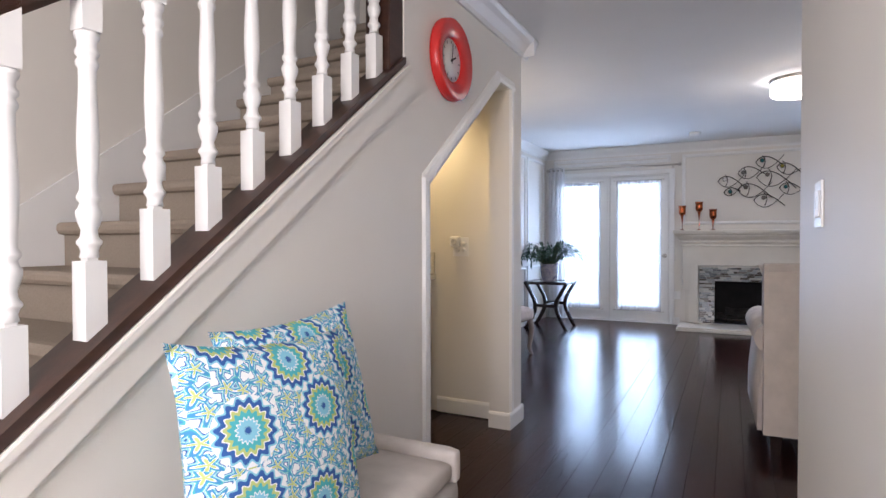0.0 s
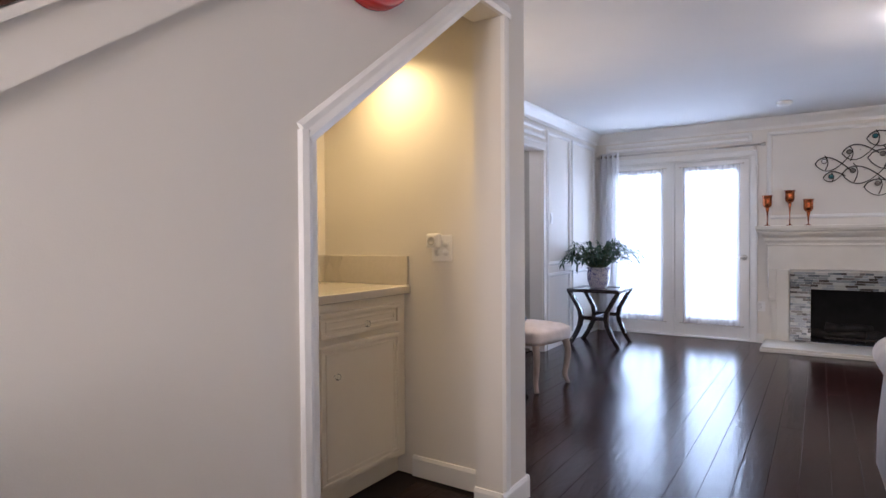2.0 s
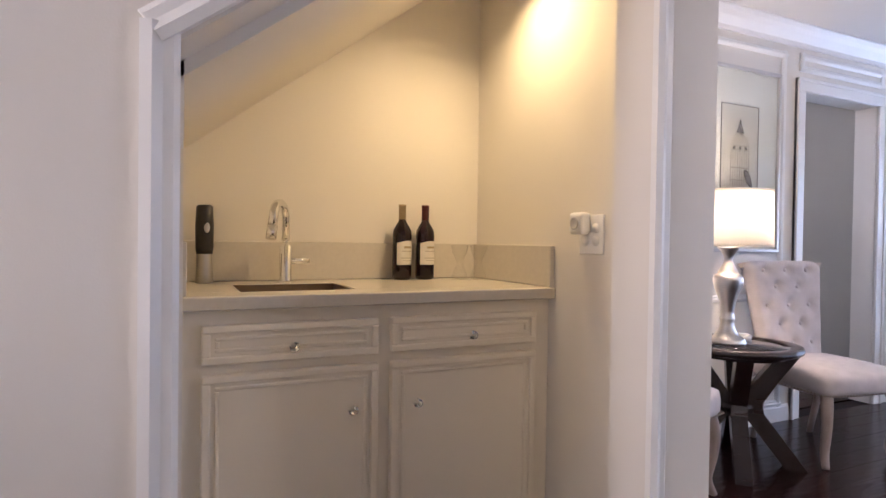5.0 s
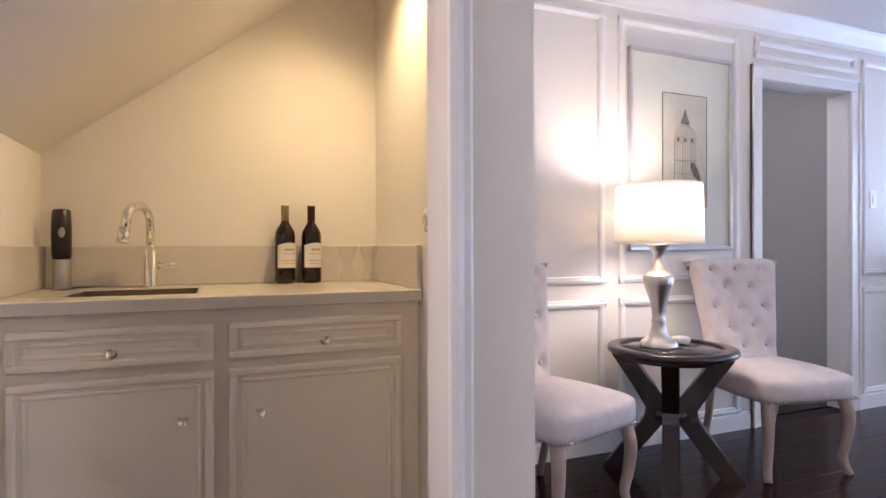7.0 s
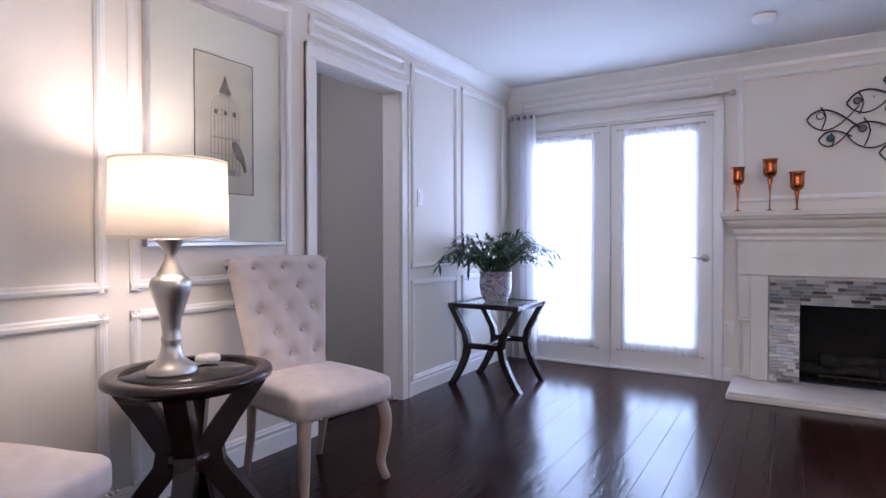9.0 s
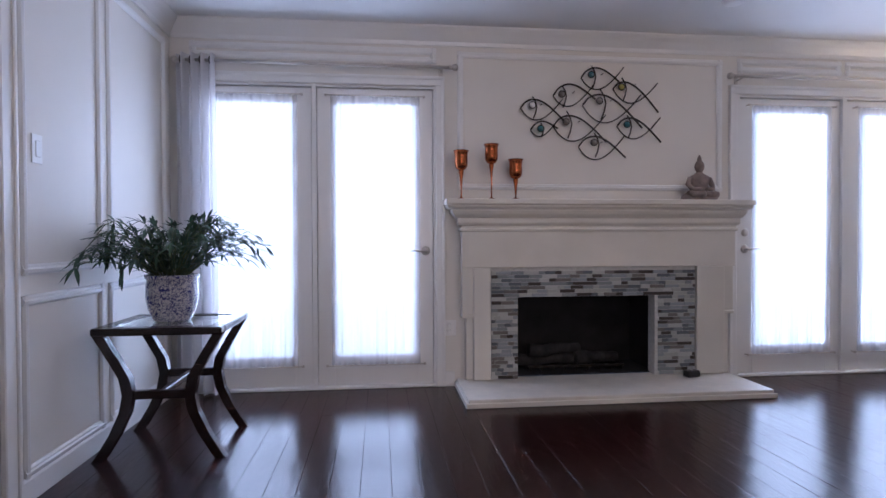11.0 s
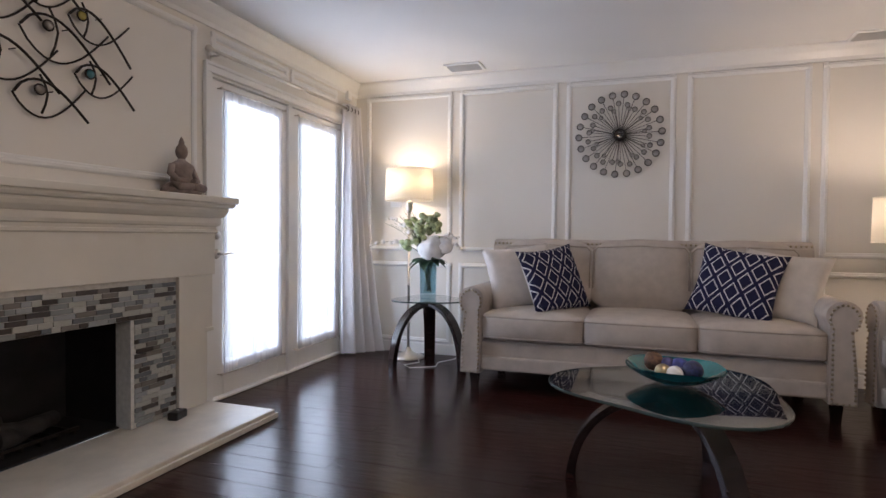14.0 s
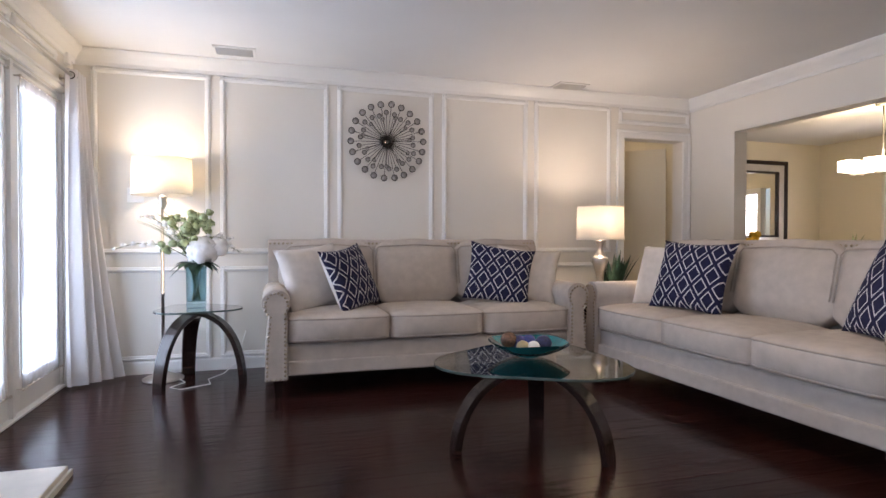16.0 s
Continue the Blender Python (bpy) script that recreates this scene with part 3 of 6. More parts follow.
for a, b, n in (((0, 0, 0), (0, -1.61, 0), (1, 0, 0)), ((0, -2.59, 0), (0, NY1, 0), (1, 0, 0)), ((1.75, 0, 0), (1.86, 0, 0), (0, -1, 0)),
                ((5.62, 0, 0), (WE, 0, 0), (0, -1, 0)), ((WE, 0, 0), (WE, -4.61, 0), (-1, 0, 0)), ((0, NY1, 0), (SX + 0.014, NY1, 0), (0, 1, 0)),
                ((SX, NY0 - 0.014, 0), (SX, NY1 + 0.014, 0), (1, 0, 0)), ((SX, -8.8, 0), (SX, -6.11, 0), (1, 0, 0)), ((0.70, NNY, 0), (SX - 0.13, NNY, 0), (0, -1, 0)),
                ((SX - 0.13, NY0, 0), (SX, NY0, 0), (0, -1, 0)), ((HX, -9.68, 0), (HX, HY, 0), (-1, 0, 0)), ((WE, SY, 0), (5.26, SY, 0), (0, 1, 0)),
                ((-0.8, -1.6, 0), (-T, -1.6, 0), (0, -1, 0))):
    add_strip(bm, a, b, n, BASE)
fixed("baseboard", bm, TRIM, "white baseboard", "baseboard")


def casing(name, wall, u0, u1, top, w=0.09, t=0.022):
    """A flat stepped casing round a doorway, with its jamb lining."""
    def B(bm, a0, a1, z0, z1, d):
        if wall == "W":
            add_box(bm, 0, a0, z0, d, a1, z1, 0.004, 1)
        elif wall == "E":
            add_box(bm, WE - d, a0, z0, WE, a1, z1, 0.004, 1)
        elif wall == "N":
            add_box(bm, a0, -d, z0, a1, 0, z1, 0.004, 1)
    bm = bmesh.new()
    B(bm, u0 - w, u0, 0, top, t)
    B(bm, u1, u1 + w, 0, top, t)
    B(bm, u0 - w, u1 + w, top, top + w, t)
    B(bm, u0 - w, u0 - w + 0.02, 0, top + w, t + 0.01)
    B(bm, u1 + w - 0.02, u1 + w, 0, top + w, t + 0.01)
    B(bm, u0 - w, u1 + w, top + w - 0.02, top + w + 0.002, t + 0.01)
    return fixed(name, bm, TRIM, "white painted door casing", "casing")


casing("trim_casing_west", "W", -2.50, -1.70, 2.055, 0.08)
casing("trim_casing_east", "E", -5.38, -4.695, 2.03, 0.08)
casing("trim_casing_west_doors", "N", A0, A1, DT, 0.06)
casing("trim_casing_east_doors", "N", B0, B1, DT, 0.06)
bm = box(-T, -1.702, 0, 0, -1.69, 2.055)
add_box(bm, -T, -2.51, 0, 0, -2.498, 2.055)
add_box(bm, -T, -2.498, 2.053, 0, -1.702, 2.061)
fixed("trim_jamb_west", bm, TRIM, "white door jamb lining", "jamb")

# trim round the bar opening
NT = [(0, -0.03), (0.018, -0.03), (0.022, -0.012), (0.014, 0.004), (0.014, 0.02), (0.006, 0.03), (0, 0.03)]
bm = bmesh.new()
add_strip(bm, (SX, OL - 0.03, 0), (SX, OL - 0.03, OS + 0.02), (1, 0, 0), NT)
add_strip(bm, (SX, OL - 0.045, OS + 0.012), (SX, OP - 0.01, OT + 0.035), (1, 0, 0), NT)
add_strip(bm, (SX, OP - 0.03, OT + 0.03), (SX, NY0 + 0.06, OT + 0.03), (1, 0, 0), NT)
add_strip(bm, (SX, NY0 + 0.03, 0.11), (SX, NY0 + 0.03, OT), (1, 0, 0), NT)
fixed("trim_niche", bm, TRIM, "white moulding round the bar opening", "moulding")

# ---- french doors ----
def french_leaf(name, x0, x1, handle_side=0, deadbolt=False):
    """A glazed door leaf with a sheer panel on two little rods."""
    d = thing(name, "white painted glazed french door leaf, closed, with sheer curtain", "door", pose(x0, 0, 0))
    w, y0, y1 = x1 - x0, 0.02, 0.062
    g0, g1, gz0, gz1 = 0.115, w - 0.115, 0.215, 1.93
    bm = box(0.004, y0, 0.02, g0, y1, 2.027, 0.003, 1)
    add_box(bm, g1, y0, 0.02, w - 0.004, y1, 2.027, 0.003, 1)
    add_box(bm, g0, y0, 0.02, g1, y1, gz0, 0.003, 1)
    add_box(bm, g0, y0, gz1, g1, y1, 2.027, 0.003, 1)
    part("frame", bm, TRIM, d)
    bm = bmesh.new()
    for a in ((g0, gz0, g0 + 0.016, gz1), (g1 - 0.016, gz0, g1, gz1), (g0, gz0, g1, gz0 + 0.016), (g0, gz1 - 0.016, g1, gz1)):
        add_box(bm, a[0], y0 - 0.008, a[1], a[2], y0 + 0.002, a[3], 0.003, 1)
    part("glazing_bead", bm, TRIM, d)
    pane = part("pane", box(g0, 0.038, gz0, g1, 0.044, gz1), PANE, d)
    pane.visible_shadow = False
    ph = random.random() * 6

    def sheet(u, v):
        s = 1 - 0.5 * math.sin(math.pi * v)
        ruff = 1.0 if 0.02 < v < 0.98 else 1.6
        fold = math.sin(u * 61 + ph + 2.5 * math.sin(5 * u + ph)) + 0.6 * math.sin(u * 113 + 3 * ph + 2 * math.sin(9 * u))
        return Vector((g0 - 0.02 + (w - 0.19) * u, -0.003 - 0.0035 * s * ruff * fold, gz0 - 0.055 + (gz1 - gz0 + 0.10) * v + 0.006 * math.sin(u * 92 + ph)))
    bm = bmesh.new()
    grid_skin(bm, 150, 14, sheet)
    part("sheer_curtain", bm, SHEER, d, "white sheer gathered curtain")
    for z in (gz0 - 0.055, gz1 + 0.045):
        bm = tube([(g0 - 0.05, -0.012, z), (g1 + 0.05, -0.012, z)], 0.004)
        for x in (g0 - 0.05, g1 + 0.05):
            add_lathe(bm, [(0, -0.01), (0.008, -0.006), (0.009, 0), (0.008, 0.006), (0, 0.01)], 10, (x, -0.012, z))
            add_box(bm, x - 0.004, -0.012, z - 0.004, x + 0.004, y0 + 0.002, z + 0.004)
        part("sheer_rod", bm, NICKEL, d, "thin metal rod")
    if handle_side:
        hx = w - 0.055 if handle_side > 0 else 0.055
        s = -1 if handle_side > 0 else 1
        h = part("door_handle", lathe([(0, 0), (0.031, 0), (0.031, 0.004), (0.024, 0.012), (0, 0.013)], 20, m=pose(hx, y0, 0.93, 90)), NICKEL, d, "brushed metal lever handle")
        part("lever", tube([(hx, y0 - 0.01, 0.93), (hx, y0 - 0.05, 0.93), (hx + s * 0.03, y0 - 0.055, 0.93), (hx + s * 0.075, y0 - 0.05, 0.937), (hx + s * 0.11, y0 - 0.045, 0.928)], 0.009, 8, 0.006), NICKEL, h)
        if deadbolt:
            part("deadbolt", lathe([(0, 0), (0.028, 0), (0.028, 0.006), (0.022, 0.016), (0.008, 0.018), (0, 0.019)], 20, m=pose(hx, y0, 1.05, 90)), NICKEL, d, "round metal deadbolt")
    return d


french_leaf("door_1", 0.135, 0.905)
french_leaf("door_2", 0.935, 1.72, 1)
french_leaf("door_3", 3.95, 4.765, -1, True)
french_leaf("door_4", 4.80, 5.575)
bm = bmesh.new()
for a, b in ((A0, 0.135), (0.905, 0.935), (1.72, A1), (B0, 3.95), (4.765, 4.80), (5.575, B1)):
    add_box(bm, a, 0.0, 0, b, 0.075, DT)
for a, b in ((A0, A1), (B0, B1)):
    add_box(bm, a + 0.015, 0.003, 2.034, b - 0.015, 0.075, DT - 0.002)
    add_box(bm, a, -0.015, 0, b, 0.09, 0.017, 0.004, 1)
# stops behind the leaves close the narrow gap round each one
for x, d in ((0.135, 1), (0.905, -1), (0.935, 1), (1.72, -1), (3.95, 1), (4.765, -1), (4.80, 1), (5.575, -1)):
    add_box(bm, min(x, x + 0.016 * d), 0.0635, 0.018, max(x, x + 0.016 * d), 0.0745, 2.0335)
for a, b in ((0.152, 0.888), (0.952, 1.703), (3.967, 4.748), (4.817, 5.558)):
    add_box(bm, a, 0.0635, 2.012, b, 0.0745, 2.0335)
fixed("trim_door_frames", bm, TRIM, "white painted door frame and sill", "door frame")


def patio_rail(x0, x1):
    g = thing("patio_railing", "grey painted patio railing outside the doors", "railing", pose(x0, 0.27, -0.06))
    w = x1 - x0
    for z in (0.12, 0.62):
        part("rail", box(0, -0.02, z, w, 0.02, z + 0.05), RAILO, g)
    n = int(w / 0.13)
    me = None
    for i in range(n + 1):
        if me is None:
            ob = part("picket", box(-0.012, -0.012, 0, 0.012, 0.012, 0.66), RAILO, g)
            me = ob.data
        else:
            ob = new("picket", me)
            ob.parent = g
        ob.location = (w * i / n, 0.03, 0)


patio_rail(-0.2, 2.1)
patio_rail(3.6, 5.9)


# ---- curtains ----
def drape_set(name, x0, x1, cx, cw, label, flare=0.0):
    d = thing(name, label, "curtain", pose(0, -0.083, 0))
    bm = tube([(x0, 0, 2.158), (x1, 0, 2.158)], 0.011, 12)
    part("rod", bm, NICKEL, d, "brushed metal curtain rod")
    for x, s in ((x0, -1), (x1, 1)):
        part("finial", lathe([(0, 0), (0.013, 0), (0.013, 0.012), (0.009, 0.016), (0.02, 0.028), (0.024, 0.042), (0.018, 0.056), (0, 0.062)], 16, m=pose(x, 0, 2.158, 0, 90 * s)), NICKEL, d)
    for x in (x0 + 0.05, x1 - 0.05):
        part("bracket", add_box(tube([(x, 0, 2.145), (x, 0.08, 2.145)], 0.006), x - 0.014, 0.072, 2.09, x + 0.014, 0.082, 2.17, 0.003, 1), NICKEL, d)
    folds = 4

    def cloth(u, v):
        spread = 1.0 + 0.12 * (1 - v) ** 2
        amp = 0.034 + 0.012 * (1 - v)
        return Vector((cx + (u - 0.5) * cw * spread, amp * math.sin(u * folds * 2 * math.pi + 0.5 * math.sin(3 * v)) - 0.004 - flare * u * (1 - v) ** 1.4, 0.02 + 2.178 * v))
    bm = bmesh.new()
    grid_skin(bm, 120, 24, cloth)
    part("drape", bm, DRAPE, d, "pale grey grommet drape drawn aside")
    ring = None
    for i in range(folds):
        bm = bmesh.new()
        add_tube(bm, [(cx + ((i + 0.5) / folds - 0.5) * cw, 0.024 * math.cos(a), 2.158 + 0.024 * math.sin(a)) for a in [k * math.pi / 6 for k in range(13)]], 0.004, 6)
        part("grommet", bm, IRON, d)


drape_set("curtain_west", 0.10, 1.82, 0.19, 0.24, "pale grey drape gathered beside the french doors")
drape_set("curtain_east", 3.865, 5.60, 5.59, 0.24, "pale grey drape gathered beside the french doors", 0.24)


# ---- fireplace ----
fp = thing("fireplace", "white painted wooden fireplace with mosaic tile surround", "fireplace", pose(0, 0, 0))
bm = box(1.90, -0.10, 0.815, 3.855, -0.001, 1.10, 0.003, 1)
add_box(bm, 1.98, -0.10, 0.055, 2.095, -0.001, 0.815, 0.003, 1)
add_box(bm, 3.57, -0.10, 0.055, 3.775, -0.001, 0.815, 0.003, 1)
part("surround", bm, FPAINT, fp)
for x0, x1 in ((1.903, 1.98), (3.775, 3.85)):
    bm = box(x0, -0.085, 0.50, x1, -0.001, 0.815, 0.003, 1)
    part("side_board", bm, FPAINT, fp)
    bm = box(x0 - 0.004, -0.092, 0.475, x1 + 0.004, -0.001, 0.50, 0.004, 1)
    add_box(bm, x0 + (0.03 if x0 < 2 else 0), -0.07, 0.055, x1 - (0 if x0 < 2 else 0.03), -0.001, 0.475)
    part("corbel_cap", bm, FPAINT, fp)
MANT = [(0, 1.06), (-0.105, 1.06), (-0.112, 1.066), (-0.112, 1.08), (-0.104, 1.084), (-0.104, 1.10), (-0.118, 1.105), (-0.124, 1.12), (-0.124, 1.15), (-0.135, 1.156), (-0.15, 1.176), (-0.158, 1.195), (-0.158, 1.208), (-0.178, 1.212), (-0.187, 1.225), (-0.187, 1.236), (-0.001, 1.236)]


def mantel():
    bm = bmesh.new()
    rings = []
    for o, z in MANT:
        e = -o - 0.10 if o < -0.05 else 0.0
        rings.append([bm.verts.new((1.90 - e * 1.2, -0.001, z)), bm.verts.new((1.90 - e * 1.2, o, z)), bm.verts.new((3.855 + e * 0.9, o, z)), bm.verts.new((3.855 + e * 0.9, -0.001, z))])
    for a, b in zip(rings, rings[1:]):
        for i in range(3):
            bm.faces.new((a[i], a[i + 1], b[i + 1], b[i]))
    return bm


part("mantel_moulding", mantel(), FPAINT, fp)
part("mantel_shelf", box(1.785, -0.205, 1.237, 3.945, -0.001, 1.275, 0.006, 2), FPAINT, fp)
part("hearth", box(1.875, -0.545, 0, 3.83, 0.0, 0.05, 0.004, 1), STONE, fp, "pale stone hearth slab")
part("hearth_edge", add_box(box(1.86, -0.56, 0, 3.845, -0.546, 0.03, 0.003, 1), 1.86, -0.546, 0, 1.874, 0, 0.03), FPAINT, fp)
part("firebox_floor", box(2.271, 0.0, 0.051, 3.299, 0.419, 0.06), SOOT, fp)
part("firebox_back", box(2.26, 0.42, 0.051, 3.31, 0.44, 0.624), SOOT, fp, "soot-black firebox back")
part("firebox_side", box(2.25, -0.02, 0.051, 2.27, 0.419, 0.624), SOOT, fp)
part("firebox_side", box(3.30, -0.02, 0.051, 3.32, 0.419, 0.624), SOOT, fp)
part("firebox_roof", box(2.25, -0.02, 0.625, 3.32, 0.44, 0.645), SOOT, fp)
bm = box(2.10, -0.078, 0.052, 2.287, -0.001, 0.815)
add_box(bm, 3.287, -0.078, 0.052, 3.568, -0.001, 0.815)
add_box(bm, 2.287, -0.078, 0.612, 3.287, -0.001, 0.815)
back = part("tile_backing", bm, GROUT, fp)
bm = box(3.268, -0.08, 0.052, 3.286, 0.02, 0.611)
part("firebox_return", bm, GROUT, fp)
for i, (x, z, l, rz) in enumerate(((2.55, 0.13, 0.55, 4), (2.75, 0.14, 0.5, -9), (2.62, 0.20, 0.42, 14), (2.95, 0.12, 0.4, 20))):
    bm = bmesh.new()
    pts = [(-l / 2 + l * k / 6, 0.01 * math.sin(k * 2.1 + i), 0.008 * math.cos(k * 1.7)) for k in range(7)]
    add_tube(bm, pts, 0.05, 9, 0.038)
    part("log", bm, LOG, fp, "", pose(x, 0.18 + 0.04 * (i % 2), z, 0, 0, rz))
bm = bmesh.new()
for k in range(9):
    add_box(bm, 2.42 + 0.085 * k, 0.10, 0.06, 2.43 + 0.085 * k, 0.32, 0.085)
add_box(bm, 2.40, 0.09, 0.085, 3.12, 0.105, 0.10)
part("grate", bm, IRON, fp)


# ---- sofas ----
def lens_pillow(w, h, t):
    """A scatter cushion in the xz plane: pinched corners, full middle."""
    bm = bmesh.new()
    for s in (1, -1):
        def skin(u, v, s=s):
            a, b = 2 * u - 1, 2 * v - 1
            edge = (1 - a * a) * (1 - b * b)
            pinch = 1 - 0.055 * (1 - abs(b) ** 2) * abs(a) ** 3 - 0.055 * (1 - abs(a) ** 2) * abs(b) ** 3
            return Vector((a * w / 2 * (1 - 0.10 * (1 - b * b) * a * a), s * t / 2 * edge ** 0.42, h / 2 * b * (1 - 0.10 * (1 - a * a) * b * b)))
        grid_skin(bm, 18, 18, skin)
    bmesh.ops.remove_doubles(bm, verts=bm.verts[:], dist=1e-4)
    return bm


def nail_row(pts, r=0.0095):
    bm = bmesh.new()
    for p, n in pts:
        q = Vector((0, 0, 1)).rotation_difference(Vector(n)).to_matrix().to_4x4()
        add_lathe(bm, [(r, 0), (r * 0.85, r * 0.4), (r * 0.4, r * 0.7), (0, r * 0.8)], 7, m=Matrix.Translation(p) @ q)
    return bm


def sofa(label, m, group, L=1.15, aw=0.155):
    """Three-seat sofa; x across, front towards -y, origin at the middle of its base."""
    s = thing("sofa", label, "sofa", m, group)
    W = 0.97               # depth from front (y=0) to back (y=W); L is half the length
    ai = L - aw            # inner face of the arms
    part("base", add_box(soft_block(-L + 0.05, 0.035, 0.13, L - 0.05, W - 0.04, 0.345, 0.02), -ai, 0.012, 0.14, ai, 0.05, 0.235, 0.012, 2), LINEN, s)
    for k in range(3):
        w = 2 * ai / 3
        x0 = -ai + w * k
        c = part("seat_cushion", soft_block(x0 + 0.003, 0.0, 0.345, x0 + w - 0.003, 0.66, 0.535, 0.035, 0.03), LINEN, s)
        bm = bmesh.new()
        for z in (0.369, 0.508):
            front_ = [(x0 + w * (0.05 + 0.9 * q / 8), 0.003 - 0.016 * (1 - (q / 4 - 1) ** 2), z) for q in range(9)]
            add_tube(bm, [(x0 + 0.008, 0.25, z), (x0 + 0.010, 0.014, z)] + front_ + [(x0 + w - 0.010, 0.014, z), (x0 + w - 0.008, 0.25, z)], 0.006, 6)
        part("piping", bm, PIPING, c)
        tilt = pose(0, 0, 0, -13)
        bc = part("back_cushion", soft_block(-w / 2 + 0.006, -0.09, 0, w / 2 - 0.006, 0.09, 0.455, 0.06, 0.055), LINEN, s, "", Matrix.Translation((x0 + w / 2, 0.66, 0.545)) @ tilt)
        bm = bmesh.new()
        zt = 0.425
        add_tube(bm, [(-w / 2 + 0.012, -0.085, 0.12), (-w / 2 + 0.012, -0.09, zt - 0.03), (-w / 2 + 0.04, -0.095, zt), (0, -0.112, zt + 0.012), (w / 2 - 0.04, -0.095, zt), (w / 2 - 0.012, -0.09, zt - 0.03), (w / 2 - 0.012, -0.085, 0.12)], 0.0055, 6)
        part("piping", bm, PIPING, bc)
    part("back", prism([(0.70, 0.115), (W, 0.115), (W, 0.30), (W - 0.005, 0.99), (W - 0.03, 1.025), (W - 0.07, 1.035), (0.86, 1.02), (0.83, 0.98)], -L + 0.035, L - 0.035, "x"), LINEN, s)
    pts = []
    n = 70
    for i in range(n + 1):
        pts.append((((-L + 0.05) + (2 * L - 0.1) * i / n, 0.832, 1.003), (0, -1, 0.25)))
    part("nailhead_trim", nail_row(pts), NAIL, s, "row of antique brass nailheads")
    for sd in (-1, 1):
        c = (sd * (L - 0.085), 0.622)
        out = []
        for k in range(15):
            a = math.radians(-60 + 280 * k / 14)
            out.append((c[0] + sd * 0.09 * math.cos(a), c[1] + 0.087 * math.sin(a)))
        out = [(sd * (L - 0.012), 0.118), (sd * (L - 0.015), 0.3), (sd * (L - 0.035), 0.5)] + out + [(sd * ai, 0.5), (sd * ai, 0.118)]
        bm = bmesh.new()
        prof = out if sd > 0 else out[::-1]
        add_prism(bm, prof, 0.0, 0.9, "y", True)
        arm = part("arm", bm, LINEN, s)
        # raised front panel, a little proud of the arm
        inner = [(c[0] + (u - c[0]) * 0.80, (v - 0.36) * 0.95 + 0.355) for u, v in prof]
        part("arm_front", prism(inner, -0.012, 0.002, "y"), LINEN, arm)
        nl = []
        path = inner
        for a, b in zip(path, path[1:] + path[:1]):
            d = math.hypot(b[0] - a[0], b[1] - a[1])
            k = max(1, int(d / 0.026))
            if d > 0.14 and abs(a[1] - b[1]) < 0.02:
                continue
            for j in range(k):
                nl.append(((a[0] + (b[0] - a[0]) * j / k, -0.013, a[1] + (b[1] - a[1]) * j / k), (0, -1, 0)))
        part("nailhead_trim", nail_row(nl), NAIL, arm, "antique brass nailheads round the arm front")
    for x in (-L + 0.10, L - 0.10):
        for y in (0.06, W - 0.08):
            bm = prism([(-0.03, -0.03), (0.03, -0.03), (0.03, 0.03), (-0.03, 0.03)], 0, 0.118)
            for v in bm.verts:
                if v.co.z < 0.01:
                    v.co.x *= 0.72
                    v.co.y *= 0.72
            part("leg", bm, DARKW, s, "dark tapered wooden leg", pose(x, y, 0))
    return s


SOFA_A = pose(4.825, -2.52, 0, 0, 0, -90)
SOFA_C = pose(3.79, -3.82, 0, 0, 0, 181.7)
sofa("oatmeal linen three-seat sofa with rolled arms against panelled wall", SOFA_A, "pair of linen sofas", 1.18)
sofa("oatmeal linen three-seat sofa with its back to the dining room", SOFA_C, "pair of linen sofas", 1.22, 0.16)


def pillow(name, mat_, label, sofa_m, x, y, z, w, h, t, rx, ry, rz, group):
    ob = one(name, lens_pillow(w, h, t), mat_, label, "cushion", sofa_m @ pose(x, y, z, 0, 0, rz) @ pose(0, 0, 0, rx) @ pose(0, 0, 0, 0, ry), group)
    if mat_ is LATTICE:
        # plain cloth on the back of the printed cushions
        ob.data.materials.append(LINEN2)
        for p in ob.data.polygons:
            if p.center.y > 0:
                p.material_index = 1
    return ob


NAVY = "navy scatter cushion with white diamond lattice on the linen sofa"
PALE = "plain oatmeal linen scatter cushion leaning on the sofa arm"
pillow("scatter_cushion", LINEN2, PALE, SOFA_A, -0.83, 0.40, 0.755, 0.53, 0.50, 0.19, -20, -6, 30, "plain scatter cushions")
pillow("scatter_cushion", LATTICE, NAVY, SOFA_A, -0.575, 0.30, 0.755, 0.50, 0.49, 0.16, -22, -7, 46, "navy lattice cushions")
pillow("scatter_cushion", LINEN2, PALE, SOFA_A, 0.86, 0.42, 0.745, 0.53, 0.48, 0.19, -20, 6, -26, "plain scatter cushions")
pillow("scatter_cushion", LATTICE, NAVY, SOFA_A, 0.59, 0.33, 0.765, 0.52, 0.49, 0.16, -24, 10, -16, "navy lattice cushions")
pillow("scatter_cushion", LINEN2, PALE, SOFA_C, -0.85, 0.46, 0.765, 0.50, 0.50, 0.18, -20, -2, 12, "plain scatter cushions")
pillow("scatter_cushion", LATTICE, NAVY, SOFA_C, -0.46, 0.36, 0.785, 0.56, 0.51, 0.16, -20, 2, 15, "navy lattice cushions")
pillow("scatter_cushion", LATTICE, NAVY, SOFA_C, 0.88, 0.36, 0.785, 0.53, 0.51, 0.16, -22, 4, -20, "navy lattice cushions")
pillow("scatter_cushion", LINEN2, PALE, SOFA_C, 0.90, 0.51, 0.765, 0.46, 0.46, 0.15, -20, -4, -18, "plain scatter cushions")


